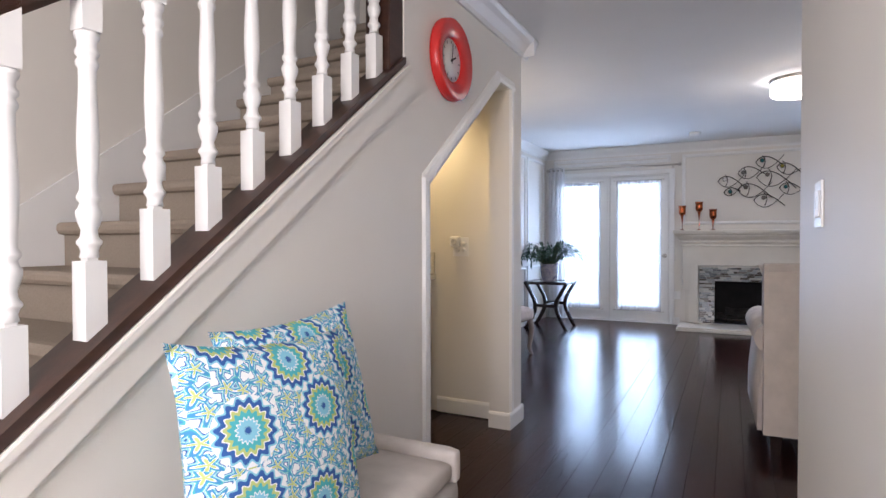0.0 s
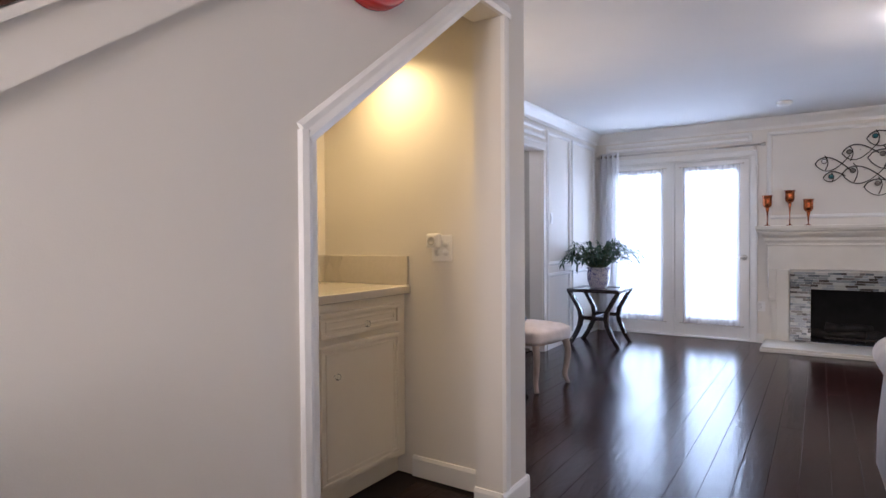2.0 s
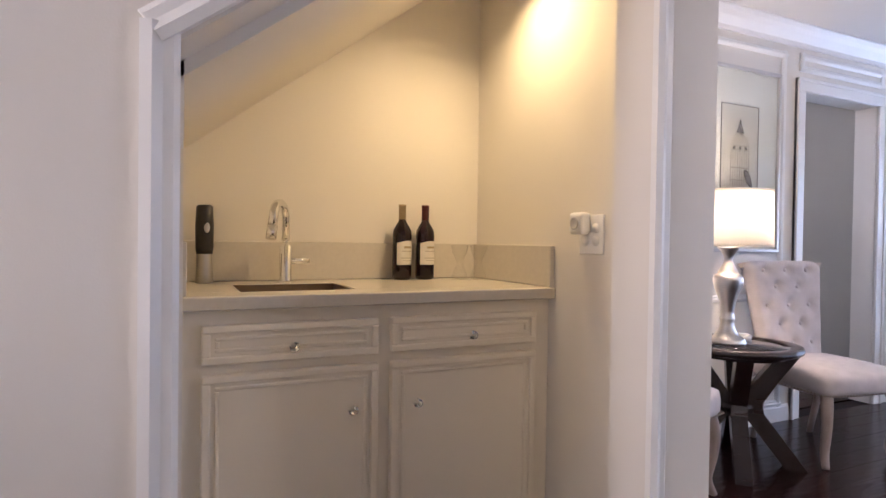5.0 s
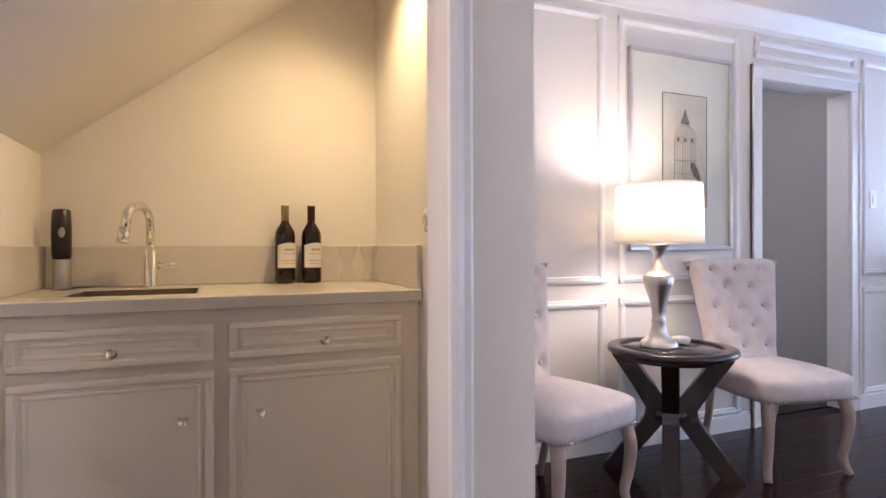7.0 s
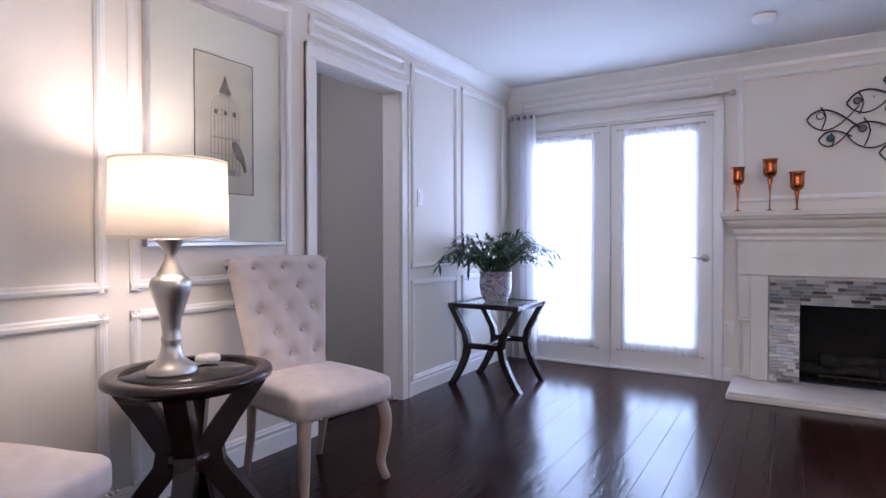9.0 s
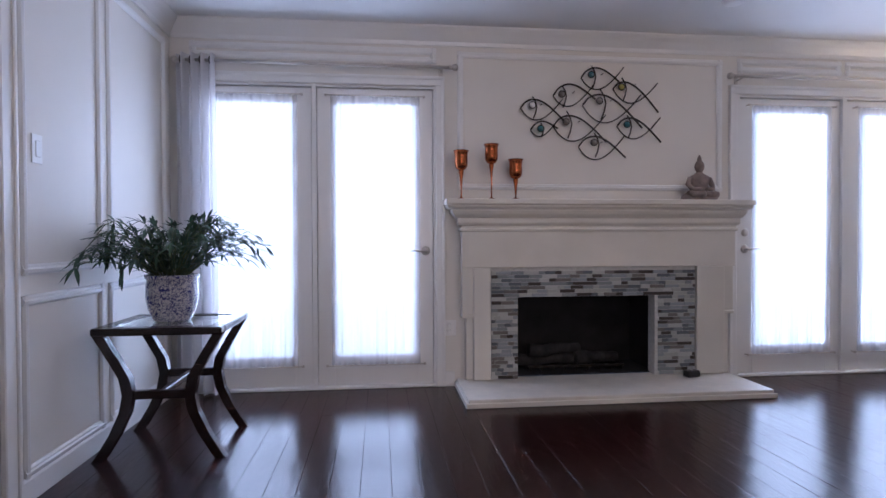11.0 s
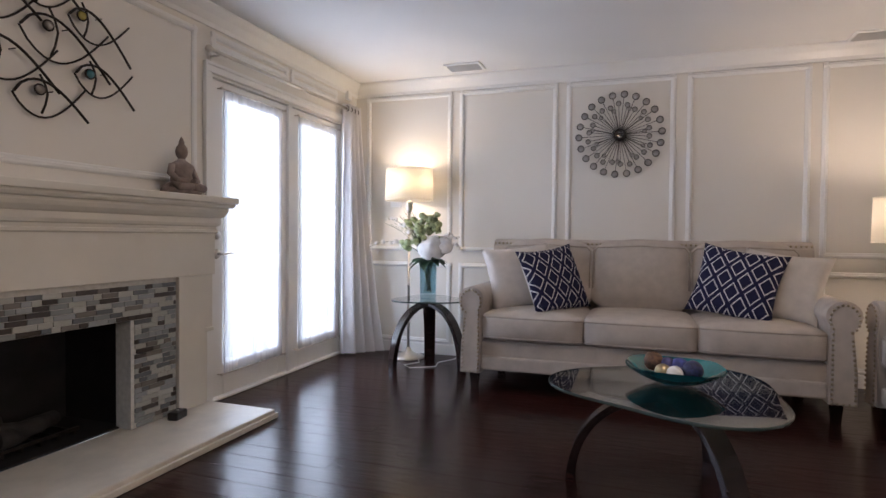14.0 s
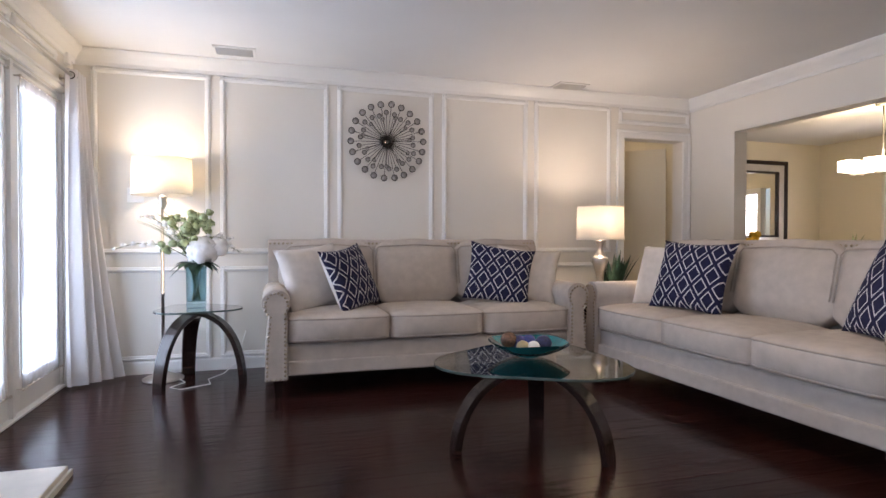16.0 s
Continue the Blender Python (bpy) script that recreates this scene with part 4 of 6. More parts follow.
# ---- tufted side chairs ----
def tufted_chair(m, label):
    """Front towards -y, origin under the middle of the seat."""
    c = thing("side_chair", label, "chair", m, "tufted side chairs")
    part("seat", soft_block(-0.245, -0.25, 0.345, 0.245, 0.235, 0.475, 0.04, 0.022), CHAIRC, c)
    pts = []
    for i in range(27):
        pts.append(((-0.235 + 0.47 * i / 26, -0.252, 0.362), (0, -1, 0)))
    for sd in (-1, 1):
        for i in range(24):
            pts.append(((sd * 0.247, -0.235 + 0.44 * i / 23, 0.362), (sd, 0, 0)))
    part("nailhead_trim", nail_row(pts, 0.006), NAIL, c, "fine row of nailheads")
    buttons = []
    for r, z in enumerate((0.12, 0.225, 0.33, 0.435, 0.53)):
        n = 3 if r % 2 == 0 else 2
        for k in range(n):
            buttons.append(((k - (n - 1) / 2) * (0.135 + 0.03 * z), z))

    def half(z):
        return 0.195 + 0.075 * max(0, min(1, z / 0.58)) ** 1.1

    bm = bmesh.new()

    def front(u, v):
        z = 0.585 * v
        e = half(z)
        a = 2 * u - 1
        x = a * e
        y = -0.045 - 0.012 * (1 - a * a)
        for bx, bz in buttons:
            d2 = ((x - bx) ** 2 + (z - bz) ** 2)
            y += 0.026 * math.exp(-d2 / 0.0006) + 0.008 * math.exp(-d2 / 0.003)
        round_edge = max(0, abs(a) - 0.86) / 0.14
        y += 0.04 * round_edge ** 2 + 0.04 * (max(0, v - 0.93) / 0.07) ** 2
        return Vector((x, y, z - 0.012 * max(0, abs(a) - 0.75) / 0.25 * (v > 0.9)))
    grid_skin(bm, 46, 46, front)

    def rear(u, v):
        z = 0.585 * v
        a = 2 * u - 1
        return Vector((a * half(z), 0.045 - 0.04 * (max(0, abs(a) - 0.86) / 0.14) ** 2 - 0.04 * (max(0, v - 0.93) / 0.07) ** 2, z - 0.012 * max(0, abs(a) - 0.75) / 0.25 * (v > 0.9)))
    grid_skin(bm, 20, 12, rear)
    # close the rim between front and rear skins
    for a in (0.0, 1.0):
        grid_skin(bm, 2, 12, lambda u, v, a=a: front(a, v).lerp(rear(a, v), u))
    grid_skin(bm, 20, 2, lambda u, v: front(u, 1.0).lerp(rear(u, 1.0), v))
    grid_skin(bm, 20, 2, lambda u, v: front(u, 0.0).lerp(rear(u, 0.0), v))
    tilt = Matrix.Translation((0, 0.20, 0.42)) @ pose(0, 0, 0, -9)
    bk = part("backrest", bm, CHAIRC, c, "button-tufted linen backrest", tilt)
    for bx, bz in buttons:
        part("button", lathe([(0, -0.006), (0.010, -0.003), (0.0115, 0), (0.009, 0.005), (0, 0.007)], 10, m=pose(bx, -0.028, bz, 90)), CHAIRC, bk)
    for sd in (-1, 1):
        pts = [(sd * 0.205, -0.205, 0.355), (sd * 0.220, -0.224, 0.27), (sd * 0.214, -0.216, 0.16), (sd * 0.206, -0.203, 0.07), (sd * 0.222, -0.226, 0.0)]
        bm = bmesh.new()
        smooth = []
        for q in range(len(pts) - 1):
            p0, p1, p2, p3 = (Vector(pts[max(0, min(len(pts) - 1, q + w))]) for w in (-1, 0, 1, 2))
            for e in (0, 0.33, 0.66):
                smooth.append(0.5 * ((2 * p1) + (p2 - p0) * e + (2 * p0 - 5 * p1 + 4 * p2 - p3) * e * e + (3 * p1 - p0 - 3 * p2 + p3) * e ** 3))
        add_tube(bm, smooth + [Vector(pts[-1])], 0.030, 10, 0.017)
        part("front_leg", bm, LEGW, c, "weathered wood cabriole leg")
        bm = tube([(sd * 0.2, 0.195, 0.35), (sd * 0.2, 0.205, 0.2), (sd * 0.2, 0.25, 0.0)], 0.022, 8, 0.016)
        part("rear_leg", bm, LEGW, c)
    return c


CL = "blush linen button-tufted dining chair with weathered wood legs"
tufted_chair(pose(0.425, -4.215, 0, 0, 0, 106), CL)
tufted_chair(pose(0.42, -2.935, 0, 0, 0, 80), CL)

# ---- round lamp table ----
rt = thing("side_table", "round dark wood side table with glass inset and crossed legs", "side table", pose(0.35, -3.51, 0))
part("rim", lathe([(0.20, 0.565), (0.275, 0.565), (0.288, 0.572), (0.291, 0.585), (0.286, 0.598), (0.235, 0.600), (0.23, 0.594), (0.20, 0.594)], 56), DARKW, rt)
part("glass_inset", lathe([(0, 0.594), (0.232, 0.594), (0.232, 0.599), (0, 0.599)], 48), GLASSG, rt, "round glass inset")
part("apron", lathe([(0.13, 0.54), (0.22, 0.54), (0.22, 0.566), (0.13, 0.566)], 40), DARKW, rt)
for k in range(4):
    a = math.radians(45 + 90 * k)
    c_, s_ = math.cos(a), math.sin(a)
    bm = bmesh.new()
    w = 0.036
    rings = []
    for z, r, t in ((0, 0.265, 0.046), (0.12, 0.175, 0.048), (0.26, 0.07, 0.05), (0.31, 0.062, 0.05), (0.42, 0.13, 0.048), (0.55, 0.22, 0.046)):
        p = Vector((c_ * r, s_ * r, z))
        d = Vector((c_, s_, 0)) * t
        q = Vector((-s_, c_, 0)) * w
        rings.append([bm.verts.new(p - d - q), bm.verts.new(p + d - q), bm.verts.new(p + d + q), bm.verts.new(p - d + q)])
    for a_, b_ in zip(rings, rings[1:]):
        for i in range(4):
            bm.faces.new((a_[i], a_[(i + 1) % 4], b_[(i + 1) % 4], b_[i]))
    bm.faces.new(rings[0])
    bm.faces.new(rings[-1])
    part("leg", bm, DARKW, rt)
part("hub", lathe([(0, 0.262), (0.085, 0.264), (0.085, 0.306), (0, 0.308)], 24), DARKW, rt)


# ---- table lamps ----
def table_lamp(label, m, k=1.0):
    """Baluster-shaped metal lamp with a drum shade; k stretches it."""
    l = thing("table_lamp", label, "lamp", m, "matching table lamps")
    prof = [(0, 0), (0.084, 0), (0.087, 0.010), (0.082, 0.020), (0.079, 0.028), (0.062, 0.038), (0.046, 0.055), (0.036, 0.08), (0.031, 0.11), (0.034, 0.118), (0.034, 0.128), (0.030, 0.134), (0.031, 0.16), (0.036, 0.20), (0.048, 0.24), (0.062, 0.28), (0.070, 0.312),
            (0.067, 0.33), (0.058, 0.343), (0.049, 0.345), (0.044, 0.358), (0.032, 0.38), (0.022, 0.402), (0.019, 0.416), (0.024, 0.435), (0.036, 0.458), (0.050, 0.474), (0.050, 0.479), (0.0, 0.48)]
    part("base", lathe([(r, z * k) for r, z in prof], 36), NICKEL, l, "brushed nickel baluster base")
    part("stem", lathe([(0.006, 0.48 * k), (0.006, 0.75 * k), (0.010, 0.755 * k), (0.010, 0.77 * k), (0, 0.775 * k)], 10), NICKEL, l)
    # Hidden socket, flared wide to cut the light thrown below the shade
    part("socket", lathe([(0.016, 0.50 * k), (0.018, 0.505 * k), (0.034, 0.59 * k), (0.036, 0.625 * k), (0.0, 0.628 * k)], 18), WHITEP, l)
    z0, z1 = 0.485 * k, 0.752 * k
    sh = part("shade", lathe([(0.197, z0), (0.192, z1), (0.189, z1), (0.194, z0)], 56), SHADE, l, "white linen drum shade, lit")
    for z, r in ((z0, 0.1985), (z1, 0.1935)):
        part("shade_rim", lathe([(r - 0.004, z - 0.004), (r, z - 0.004), (r, z + 0.004), (r - 0.004, z + 0.004)], 56), SHADE, sh)
    bm = bmesh.new()
    for q in range(3):
        a = q * 2 * math.pi / 3
        add_tube(bm, [(0, 0, 0.745 * k), (0.19 * math.cos(a), 0.19 * math.sin(a), 0.745 * k)], 0.002, 6)
    part("spider", bm, NICKEL, sh)
    return l


table_lamp("brushed nickel table lamp with lit linen drum shade on round table", pose(0.345, -3.58, 0.599), 1.0)


# ---- bent-leg glass tables ----
def bent_leg_table(name, label, m, top_r, h, foot_r, width, group):
    t = thing(name, label, "table", m, group)
    # corners of the top lie at 0, 120 and 240 degrees
    out = []
    n = 72
    for k in range(n):
        a = 2 * math.pi * k / n
        q = math.cos(3 * a)
        out.append((top_r * (0.90 + 0.115 * q) * math.cos(a), top_r * (0.90 + 0.115 * q) * math.sin(a)))
    bm = prism(out, h - 0.011, h, "z", True)
    gt = part("glass_top", bm, TABLEG, t, "clear glass rounded-triangle top")
    bm = bmesh.new()
    rows_ = []
    for x, y in out:
        rows_.append([bm.verts.new((x * s_, y * s_, z)) for s_, z in ((1.0, h - 0.0115), (1.004, h - 0.009), (1.004, h - 0.003), (1.0, h + 0.0005), (0.996, h + 0.0005))])
    for p, q in zip(rows_, rows_[1:] + rows_[:1]):
        for i in range(4):
            bm.faces.new((p[i], q[i], q[i + 1], p[i + 1]))
    part("edge", bm, GEDGE, gt, "polished green glass edge")
    for k in range(3):
        a = math.radians(120 * k)
        d = Vector((math.cos(a), math.sin(a), 0))
        s = Vector((-math.sin(a), math.cos(a), 0))
        rings = []
        for j in range(15):
            u = j / 14
            # an arch that leaves the floor steeply and runs flat under the glass
            r = foot_r * (1 - u ** 2.2) - foot_r * 0.18 * u
            z = (h - 0.03) * math.sin(u * math.pi / 2) ** 0.92
            th = 0.026 + 0.012 * (1 - u)
            tang = Vector((-math.sin(u * 1.5), 0, math.cos(u * 1.5)))
            nrm = (d * math.cos(u * 1.45) + Vector((0, 0, 1)) * math.sin(u * 1.45)) * th * 0.5
            p = d * r + Vector((0, 0, z))
            w = s * width * (0.5 - 0.1 * (1 - u))
            rings.append([bm2 for bm2 in (p - nrm - w, p + nrm - w, p + nrm + w, p - nrm + w)])
        bm = bmesh.new()
        vs = [[bm.verts.new((q.x, q.y, max(0, q.z))) for q in r_] for r_ in rings]
        for a_, b_ in zip(vs, vs[1:]):
            for i in range(4):
                f = bm.faces.new((a_[i], a_[(i + 1) % 4], b_[(i + 1) % 4], b_[i]))
        bm.faces.new(vs[0])
        bm.faces.new(vs[-1])
        bmesh.ops.bevel(bm, geom=bm.edges[:], offset=0.003, segments=1, affect="EDGES")
        part("leg", bm, DARKW, t, "bent dark wood leg")
    part("hub", lathe([(0.05, h - 0.045), (0.055, h - 0.04), (0.055, h - 0.014), (0.0, h - 0.013)], 20), DARKW, t)
    return t


bent_leg_table("coffee_table", "glass coffee table on three bent dark wood legs", pose(3.625, -2.66, 0, 0, 0, 91), 0.505, 0.43, 0.415, 0.105, "bent-leg glass tables")
bent_leg_table("end_table", "glass end table on bent dark wood legs beside drape", pose(5.43, -0.885, 0, 0, 0, 138), 0.31, 0.54, 0.32, 0.115, "bent-leg glass tables")
bent_leg_table("end_table", "glass end table on bent dark wood legs in sofa corner", pose(5.27, -4.09, 0, 0, 0, 140), 0.27, 0.54, 0.25, 0.07, "bent-leg glass tables")
table_lamp("brushed nickel table lamp with lit linen drum shade in sofa corner", pose(5.25, -4.07, 0.54), 1.03)

# ---- floor lamp ----
fl = thing("floor_lamp", "slim nickel floor lamp with lit linen drum shade", "lamp", pose(5.62, -0.63, 0))
part("base", lathe([(0, 0), (0.14, 0), (0.142, 0.01), (0.12, 0.022), (0.06, 0.04), (0.03, 0.06), (0.016, 0.09), (0.0, 0.09)], 40), NICKEL, fl, "round domed nickel base")
part("pole", lathe([(0.011, 0.08), (0.011, 0.62), (0.013, 0.62), (0.013, 0.64), (0.011, 0.64), (0.011, 1.27), (0.0, 1.27)], 14), NICKEL, fl)
part("neck", lathe([(0.013, 1.25), (0.02, 1.27), (0.032, 1.30), (0.024, 1.325), (0.034, 1.34), (0.014, 1.36), (0.0, 1.36)], 20), NICKEL, fl)
# Unseen socket cup, widened so that less light falls downwards
part("socket", lathe([(0.014, 1.36), (0.02, 1.42), (0.036, 1.47), (0.036, 1.50), (0, 1.502)], 18), WHITEP, fl)
sh = part("shade", lathe([(0.207, 1.36), (0.2, 1.625), (0.197, 1.625), (0.204, 1.36)], 56), SHADE, fl, "white linen drum shade, lit")
part("shade_rim", lathe([(0.204, 1.356), (0.2085, 1.356), (0.2085, 1.364), (0.204, 1.364)], 56), SHADE, sh)
part("shade_rim", lathe([(0.198, 1.621), (0.2015, 1.621), (0.2015, 1.629), (0.198, 1.629)], 56), SHADE, sh)

# ---- plant table ----
pt = thing("side_table", "square dark wood side table with crossed curved legs", "side table", pose(0.345, -0.925, 0))
part("top_frame", add_box(add_box(add_box(box(-0.285, -0.265, 0.575, 0.285, -0.2, 0.61, 0.006, 1), -0.285, 0.2, 0.575, 0.285, 0.265, 0.61, 0.006, 1), -0.285, -0.2, 0.575, -0.215, 0.2, 0.61, 0.006, 1), 0.215, -0.2, 0.575, 0.285, 0.2, 0.61, 0.006, 1), DARKW, pt)
part("glass_inset", box(-0.213, -0.198, 0.598, 0.213, 0.198, 0.606), GLASSG, pt, "clear glass inset")
for sx in (-1, 1):
    for sy in (-1, 1):
        bm = bmesh.new()
        rings = []
        for z, x in ((0, 0.27), (0.02, 0.255), (0.12, 0.195), (0.22, 0.15), (0.30, 0.135), (0.38, 0.15), (0.47, 0.20), (0.575, 0.262)):
            rings.append([bm.verts.new((sx * (x - 0.024), sy * 0.2, z)), bm.verts.new((sx * (x + 0.024), sy * 0.2, z)), bm.verts.new((sx * (x + 0.024), sy * 0.245, z)), bm.verts.new((sx * (x - 0.024), sy * 0.245, z))])
        for a_, b_ in zip(rings, rings[1:]):
            for i in range(4):
                bm.faces.new((a_[i], a_[(i + 1) % 4], b_[(i + 1) % 4], b_[i]))
        bm.faces.new(rings[0])
        bm.faces.new(rings[-1])
        part("leg", bm, DARKW, pt)
for sy in (-1, 1):
    part("stretcher", box(-0.12, sy * 0.222 - 0.016, 0.28, 0.12, sy * 0.222 + 0.016, 0.32, 0.004, 1), DARKW, pt)
part("cross_bar", box(-0.016, -0.21, 0.285, 0.016, 0.21, 0.315, 0.004, 1), DARKW, pt)

# ---- staircase ----
st = thing("staircase", "carpeted staircase with white turned balusters and dark rail", "staircase", pose(0, 0, 0))
RUN, RISE = 0.228, 0.1693
N0Y, N0Z = -7.0, 1.236
for k in range(-7, 10):
    y, z = N0Y + RUN * k, N0Z + RISE * k
    bm = prism([(y, z - 0.015), (y + 0.006, z - 0.004), (y + 0.02, z), (y + RUN + 0.03, z), (y + RUN + 0.03, z - 0.05), (y + 0.03, z - 0.05), (y + 0.008, z - 0.045), (y, z - 0.032)], 0.125, SX - 0.132, "x")
    t_ = part("tread", bm, CARPET, st, "beige carpeted tread" if k == 0 else "")
    part("riser", box(0.125, y + 0.03, max(0, z - RISE - 0.02), SX - 0.132, y + 0.045, z - 0.05), CARPET, st)
a, b = (N0Y - 7 * RUN, N0Z - 7 * RISE), (N0Y + 10 * RUN, N0Z + 10 * RISE)
part("wall_skirt", prism([(a[0], a[1] - 0.2), (b[0], b[1] - 0.2), (b[0], b[1] + 0.15), (a[0], a[1] + 0.15)], NBX + 0.001, NBX + 0.016, "x"), TRIM, st, "white skirting board")
cap = [(-8.6, slope(-8.6)), (PY - 0.005, slope(PY - 0.005)), (PY - 0.005, slope(PY) - 0.034), (-8.6, slope(-8.6) - 0.034)]
part("cap_rail", prism(cap, SX - 0.115, SX + 0.012, "x"), RAILW, st, "dark wood cap on the sloped wall")
band = [(-8.6, slope(-8.6) - 0.036), (PY - 0.02, slope(PY - 0.02) - 0.036), (PY + 0.06, slope(PY) - 0.03), (PY + 0.06, slope(PY) - 0.125), (-8.6, slope(-8.6) - 0.15)]
part("stringer_board", prism(band, SX + 0.001, SX + 0.018, "x"), WALL, st, "painted stringer board")
lip = [(y, z) for y, z in ((-8.6, slope(-8.6) - 0.037), (PY, slope(PY) - 0.037), (PY, slope(PY) - 0.058), (-8.6, slope(-8.6) - 0.058))]
part("stringer_lip", prism(lip, SX + 0.018, SX + 0.028, "x"), WALL, st)


def baluster_mesh():
    bm = bmesh.new()
    add_box(bm, -0.024, -0.024, -0.02, 0.024, 0.024, 0.165, 0.0)
    bmesh.ops.bevel(bm, geom=[e for e in bm.edges if abs(e.verts[0].co.z - e.verts[1].co.z) < 1e-4 and e.verts[0].co.z > 0.1], offset=0.012, segments=2, affect="EDGES")
    prof = [(0.017, 0.16), (0.015, 0.175), (0.018, 0.185), (0.022, 0.19), (0.022, 0.196), (0.016, 0.205), (0.014, 0.22), (0.019, 0.235), (0.0225, 0.25), (0.0225, 0.262), (0.018, 0.27), (0.016, 0.28), (0.021, 0.287), (0.021, 0.295), (0.016, 0.305), (0.0155, 0.32),
            (0.018, 0.36), (0.0195, 0.41), (0.018, 0.47), (0.0155, 0.53), (0.0155, 0.57), (0.020, 0.578), (0.020, 0.586), (0.016, 0.595), (0.021, 0.602), (0.021, 0.61), (0.017, 0.618), (0.017, 0.63), (0.022, 0.638), (0.022, 0.648), (0.018, 0.652)]
    add_lathe(bm, [(r * 1.14, z) for r, z in prof], 18)
    add_box(bm, -0.022, -0.022, 0.652, 0.022, 0.022, 0.80)
    return bm


first = None
for k in range(-6, 8):
    y = -7.54 + 0.1608 * k
    if first is None:
        first = part("baluster", baluster_mesh(), TRIM, st, "white turned baluster")
        ob = first
    else:
        ob = new("baluster", first.data)
        ob.parent = st
    ob.location = (SX - 0.052, y, slope(y) + 0.004)
bm = prism([(-8.6, slope(-8.6) + 0.745), (PY - 0.05, slope(PY - 0.05) + 0.745), (PY - 0.05, slope(PY - 0.05) + 0.81), (-8.6, slope(-8.6) + 0.81)], SX - 0.095, SX - 0.03, "x")
bmesh.ops.bevel(bm, geom=bm.edges[:], offset=0.012, segments=2, affect="EDGES")
part("handrail", bm, RAILW, st, "dark wood handrail")
part("newel_post", box(SX - 0.12, PY - 0.105, slope(PY) - 0.12, SX - 0.005, PY - 0.001, CH, 0.004, 1), RAILW, st, "dark wood post against the wall")



# ---- bar in the niche ----
# the bar is laid out on a plan of its own, fitted into the niche
NICHE = Matrix.Translation((-0.026, 0.2035, 0)) @ Matrix.Diagonal((0.895, 1.032, 0.974, 1))


def in_niche(x, y, z):
    return Matrix.Translation(NICHE @ Vector((x, y, z)))


cab = thing("bar_cabinet", "cream painted bar cabinet with two drawers and two doors", "cabinet", NICHE)
part("body", add_box(box(0.155, -6.068, 0.10, 0.755, -4.922, 0.915), 0.20, -6.068, 0, 0.70, -4.922, 0.10), CABIN, cab)


def raised_front(name, y0, y1, z0, z1, ky, kz):
    p = part(name, box(0.755, y0, z0, 0.772, y1, z1, 0.003, 1), CABIN, cab)
    bm = bmesh.new()
    i = 0.022
    for a, b, c, d in ((y0, z0, y1, z0 + i), (y0, z1 - i, y1, z1), (y0, z0 + i, y0 + i, z1 - i), (y1 - i, z0 + i, y1, z1 - i)):
        add_box(bm, 0.770, a, b, 0.784, c, d, 0.005, 2)
    i2 = 0.032
    for a, b, c, d in ((y0 + i2, z0 + i2, y1 - i2, z0 + i2 + 0.012), (y0 + i2, z1 - i2 - 0.012, y1 - i2, z1 - i2), (y0 + i2, z0 + i2 + 0.012, y0 + i2 + 0.012, z1 - i2 - 0.012), (y1 - i2 - 0.012, z0 + i2 + 0.012, y1 - i2, z1 - i2 - 0.012)):
        add_box(bm, 0.770, a, b, 0.778, c, d, 0.003, 1)
    part("moulding", bm, CABIN, p)
    k = part("knob", lathe([(0.005, 0), (0.005, 0.010), (0.011, 0.014), (0.0155, 0.022), (0.0135, 0.030), (0.006, 0.033), (0, 0.033)], 8, m=pose(0.772, ky, kz, 0, 90)), GLASS, p, "faceted glass knob")


raised_front("drawer", -6.015, -5.535, 0.765, 0.875, -5.781, 0.805)
raised_front("drawer", -5.495, -4.985, 0.765, 0.875, -5.228, 0.805)
raised_front("door", -6.015, -5.535, 0.13, 0.735, -5.613, 0.60)
raised_front("door", -5.495, -4.985, 0.13, 0.735, -5.413, 0.60)

ct = thing("bar_counter", "pale quartz bar counter with low backsplash", "counter", NICHE)
bm = box(0.152, -6.069, 0.917, 0.36, -4.921, 0.957)
add_box(bm, 0.66, -6.069, 0.917, 0.80, -4.921, 0.957, 0.004, 1)
add_box(bm, 0.36, -6.069, 0.917, 0.66, -5.915, 0.957)
add_box(bm, 0.36, -5.575, 0.917, 0.66, -4.921, 0.957)
part("worktop", bm, QUARTZ, ct)
part("backsplash", box(0.152, -6.05, 0.958, 0.170, -4.94, 1.105, 0.002, 1), QUARTZ, ct)
part("side_splash", box(0.152, -4.939, 0.958, 0.79, -4.921, 1.105, 0.002, 1), QUARTZ, ct)
part("side_splash", box(0.152, -6.069, 0.958, 0.79, -6.051, 1.105, 0.002, 1), QUARTZ, ct)
sk = thing("bar_sink", "small undermount steel bar sink", "sink", NICHE)
bm = box(0.3605, -5.9145, 0.80, 0.6595, -5.5755, 0.806)
for a in ((0.3605, -5.9145, 0.366, -5.5755), (0.654, -5.9145, 0.6595, -5.5755), (0.366, -5.9145, 0.654, -5.909), (0.366, -5.581, 0.654, -5.5755)):
    add_box(bm, a[0], a[1], 0.80, a[2], a[3], 0.9555)
part("basin", bm, mat("brown_steel", (0.16, 0.12, 0.09), 0.35, 0.8, vary=0.15), sk)
part("drain", lathe([(0, 0.806), (0.035, 0.806), (0.035, 0.809), (0, 0.8085)], 20, (0.51, -5.745, 0)), CHROME, sk)
fa = thing("bar_faucet", "chrome gooseneck bar faucet with side lever", "faucet", in_niche(0.27, -5.73, 0.957))
part("column", lathe([(0.024, 0), (0.024, 0.006), (0.022, 0.01), (0.022, 0.13), (0.014, 0.135), (0.011, 0.14), (0.011, 0.2)], 20), CHROME, fa)
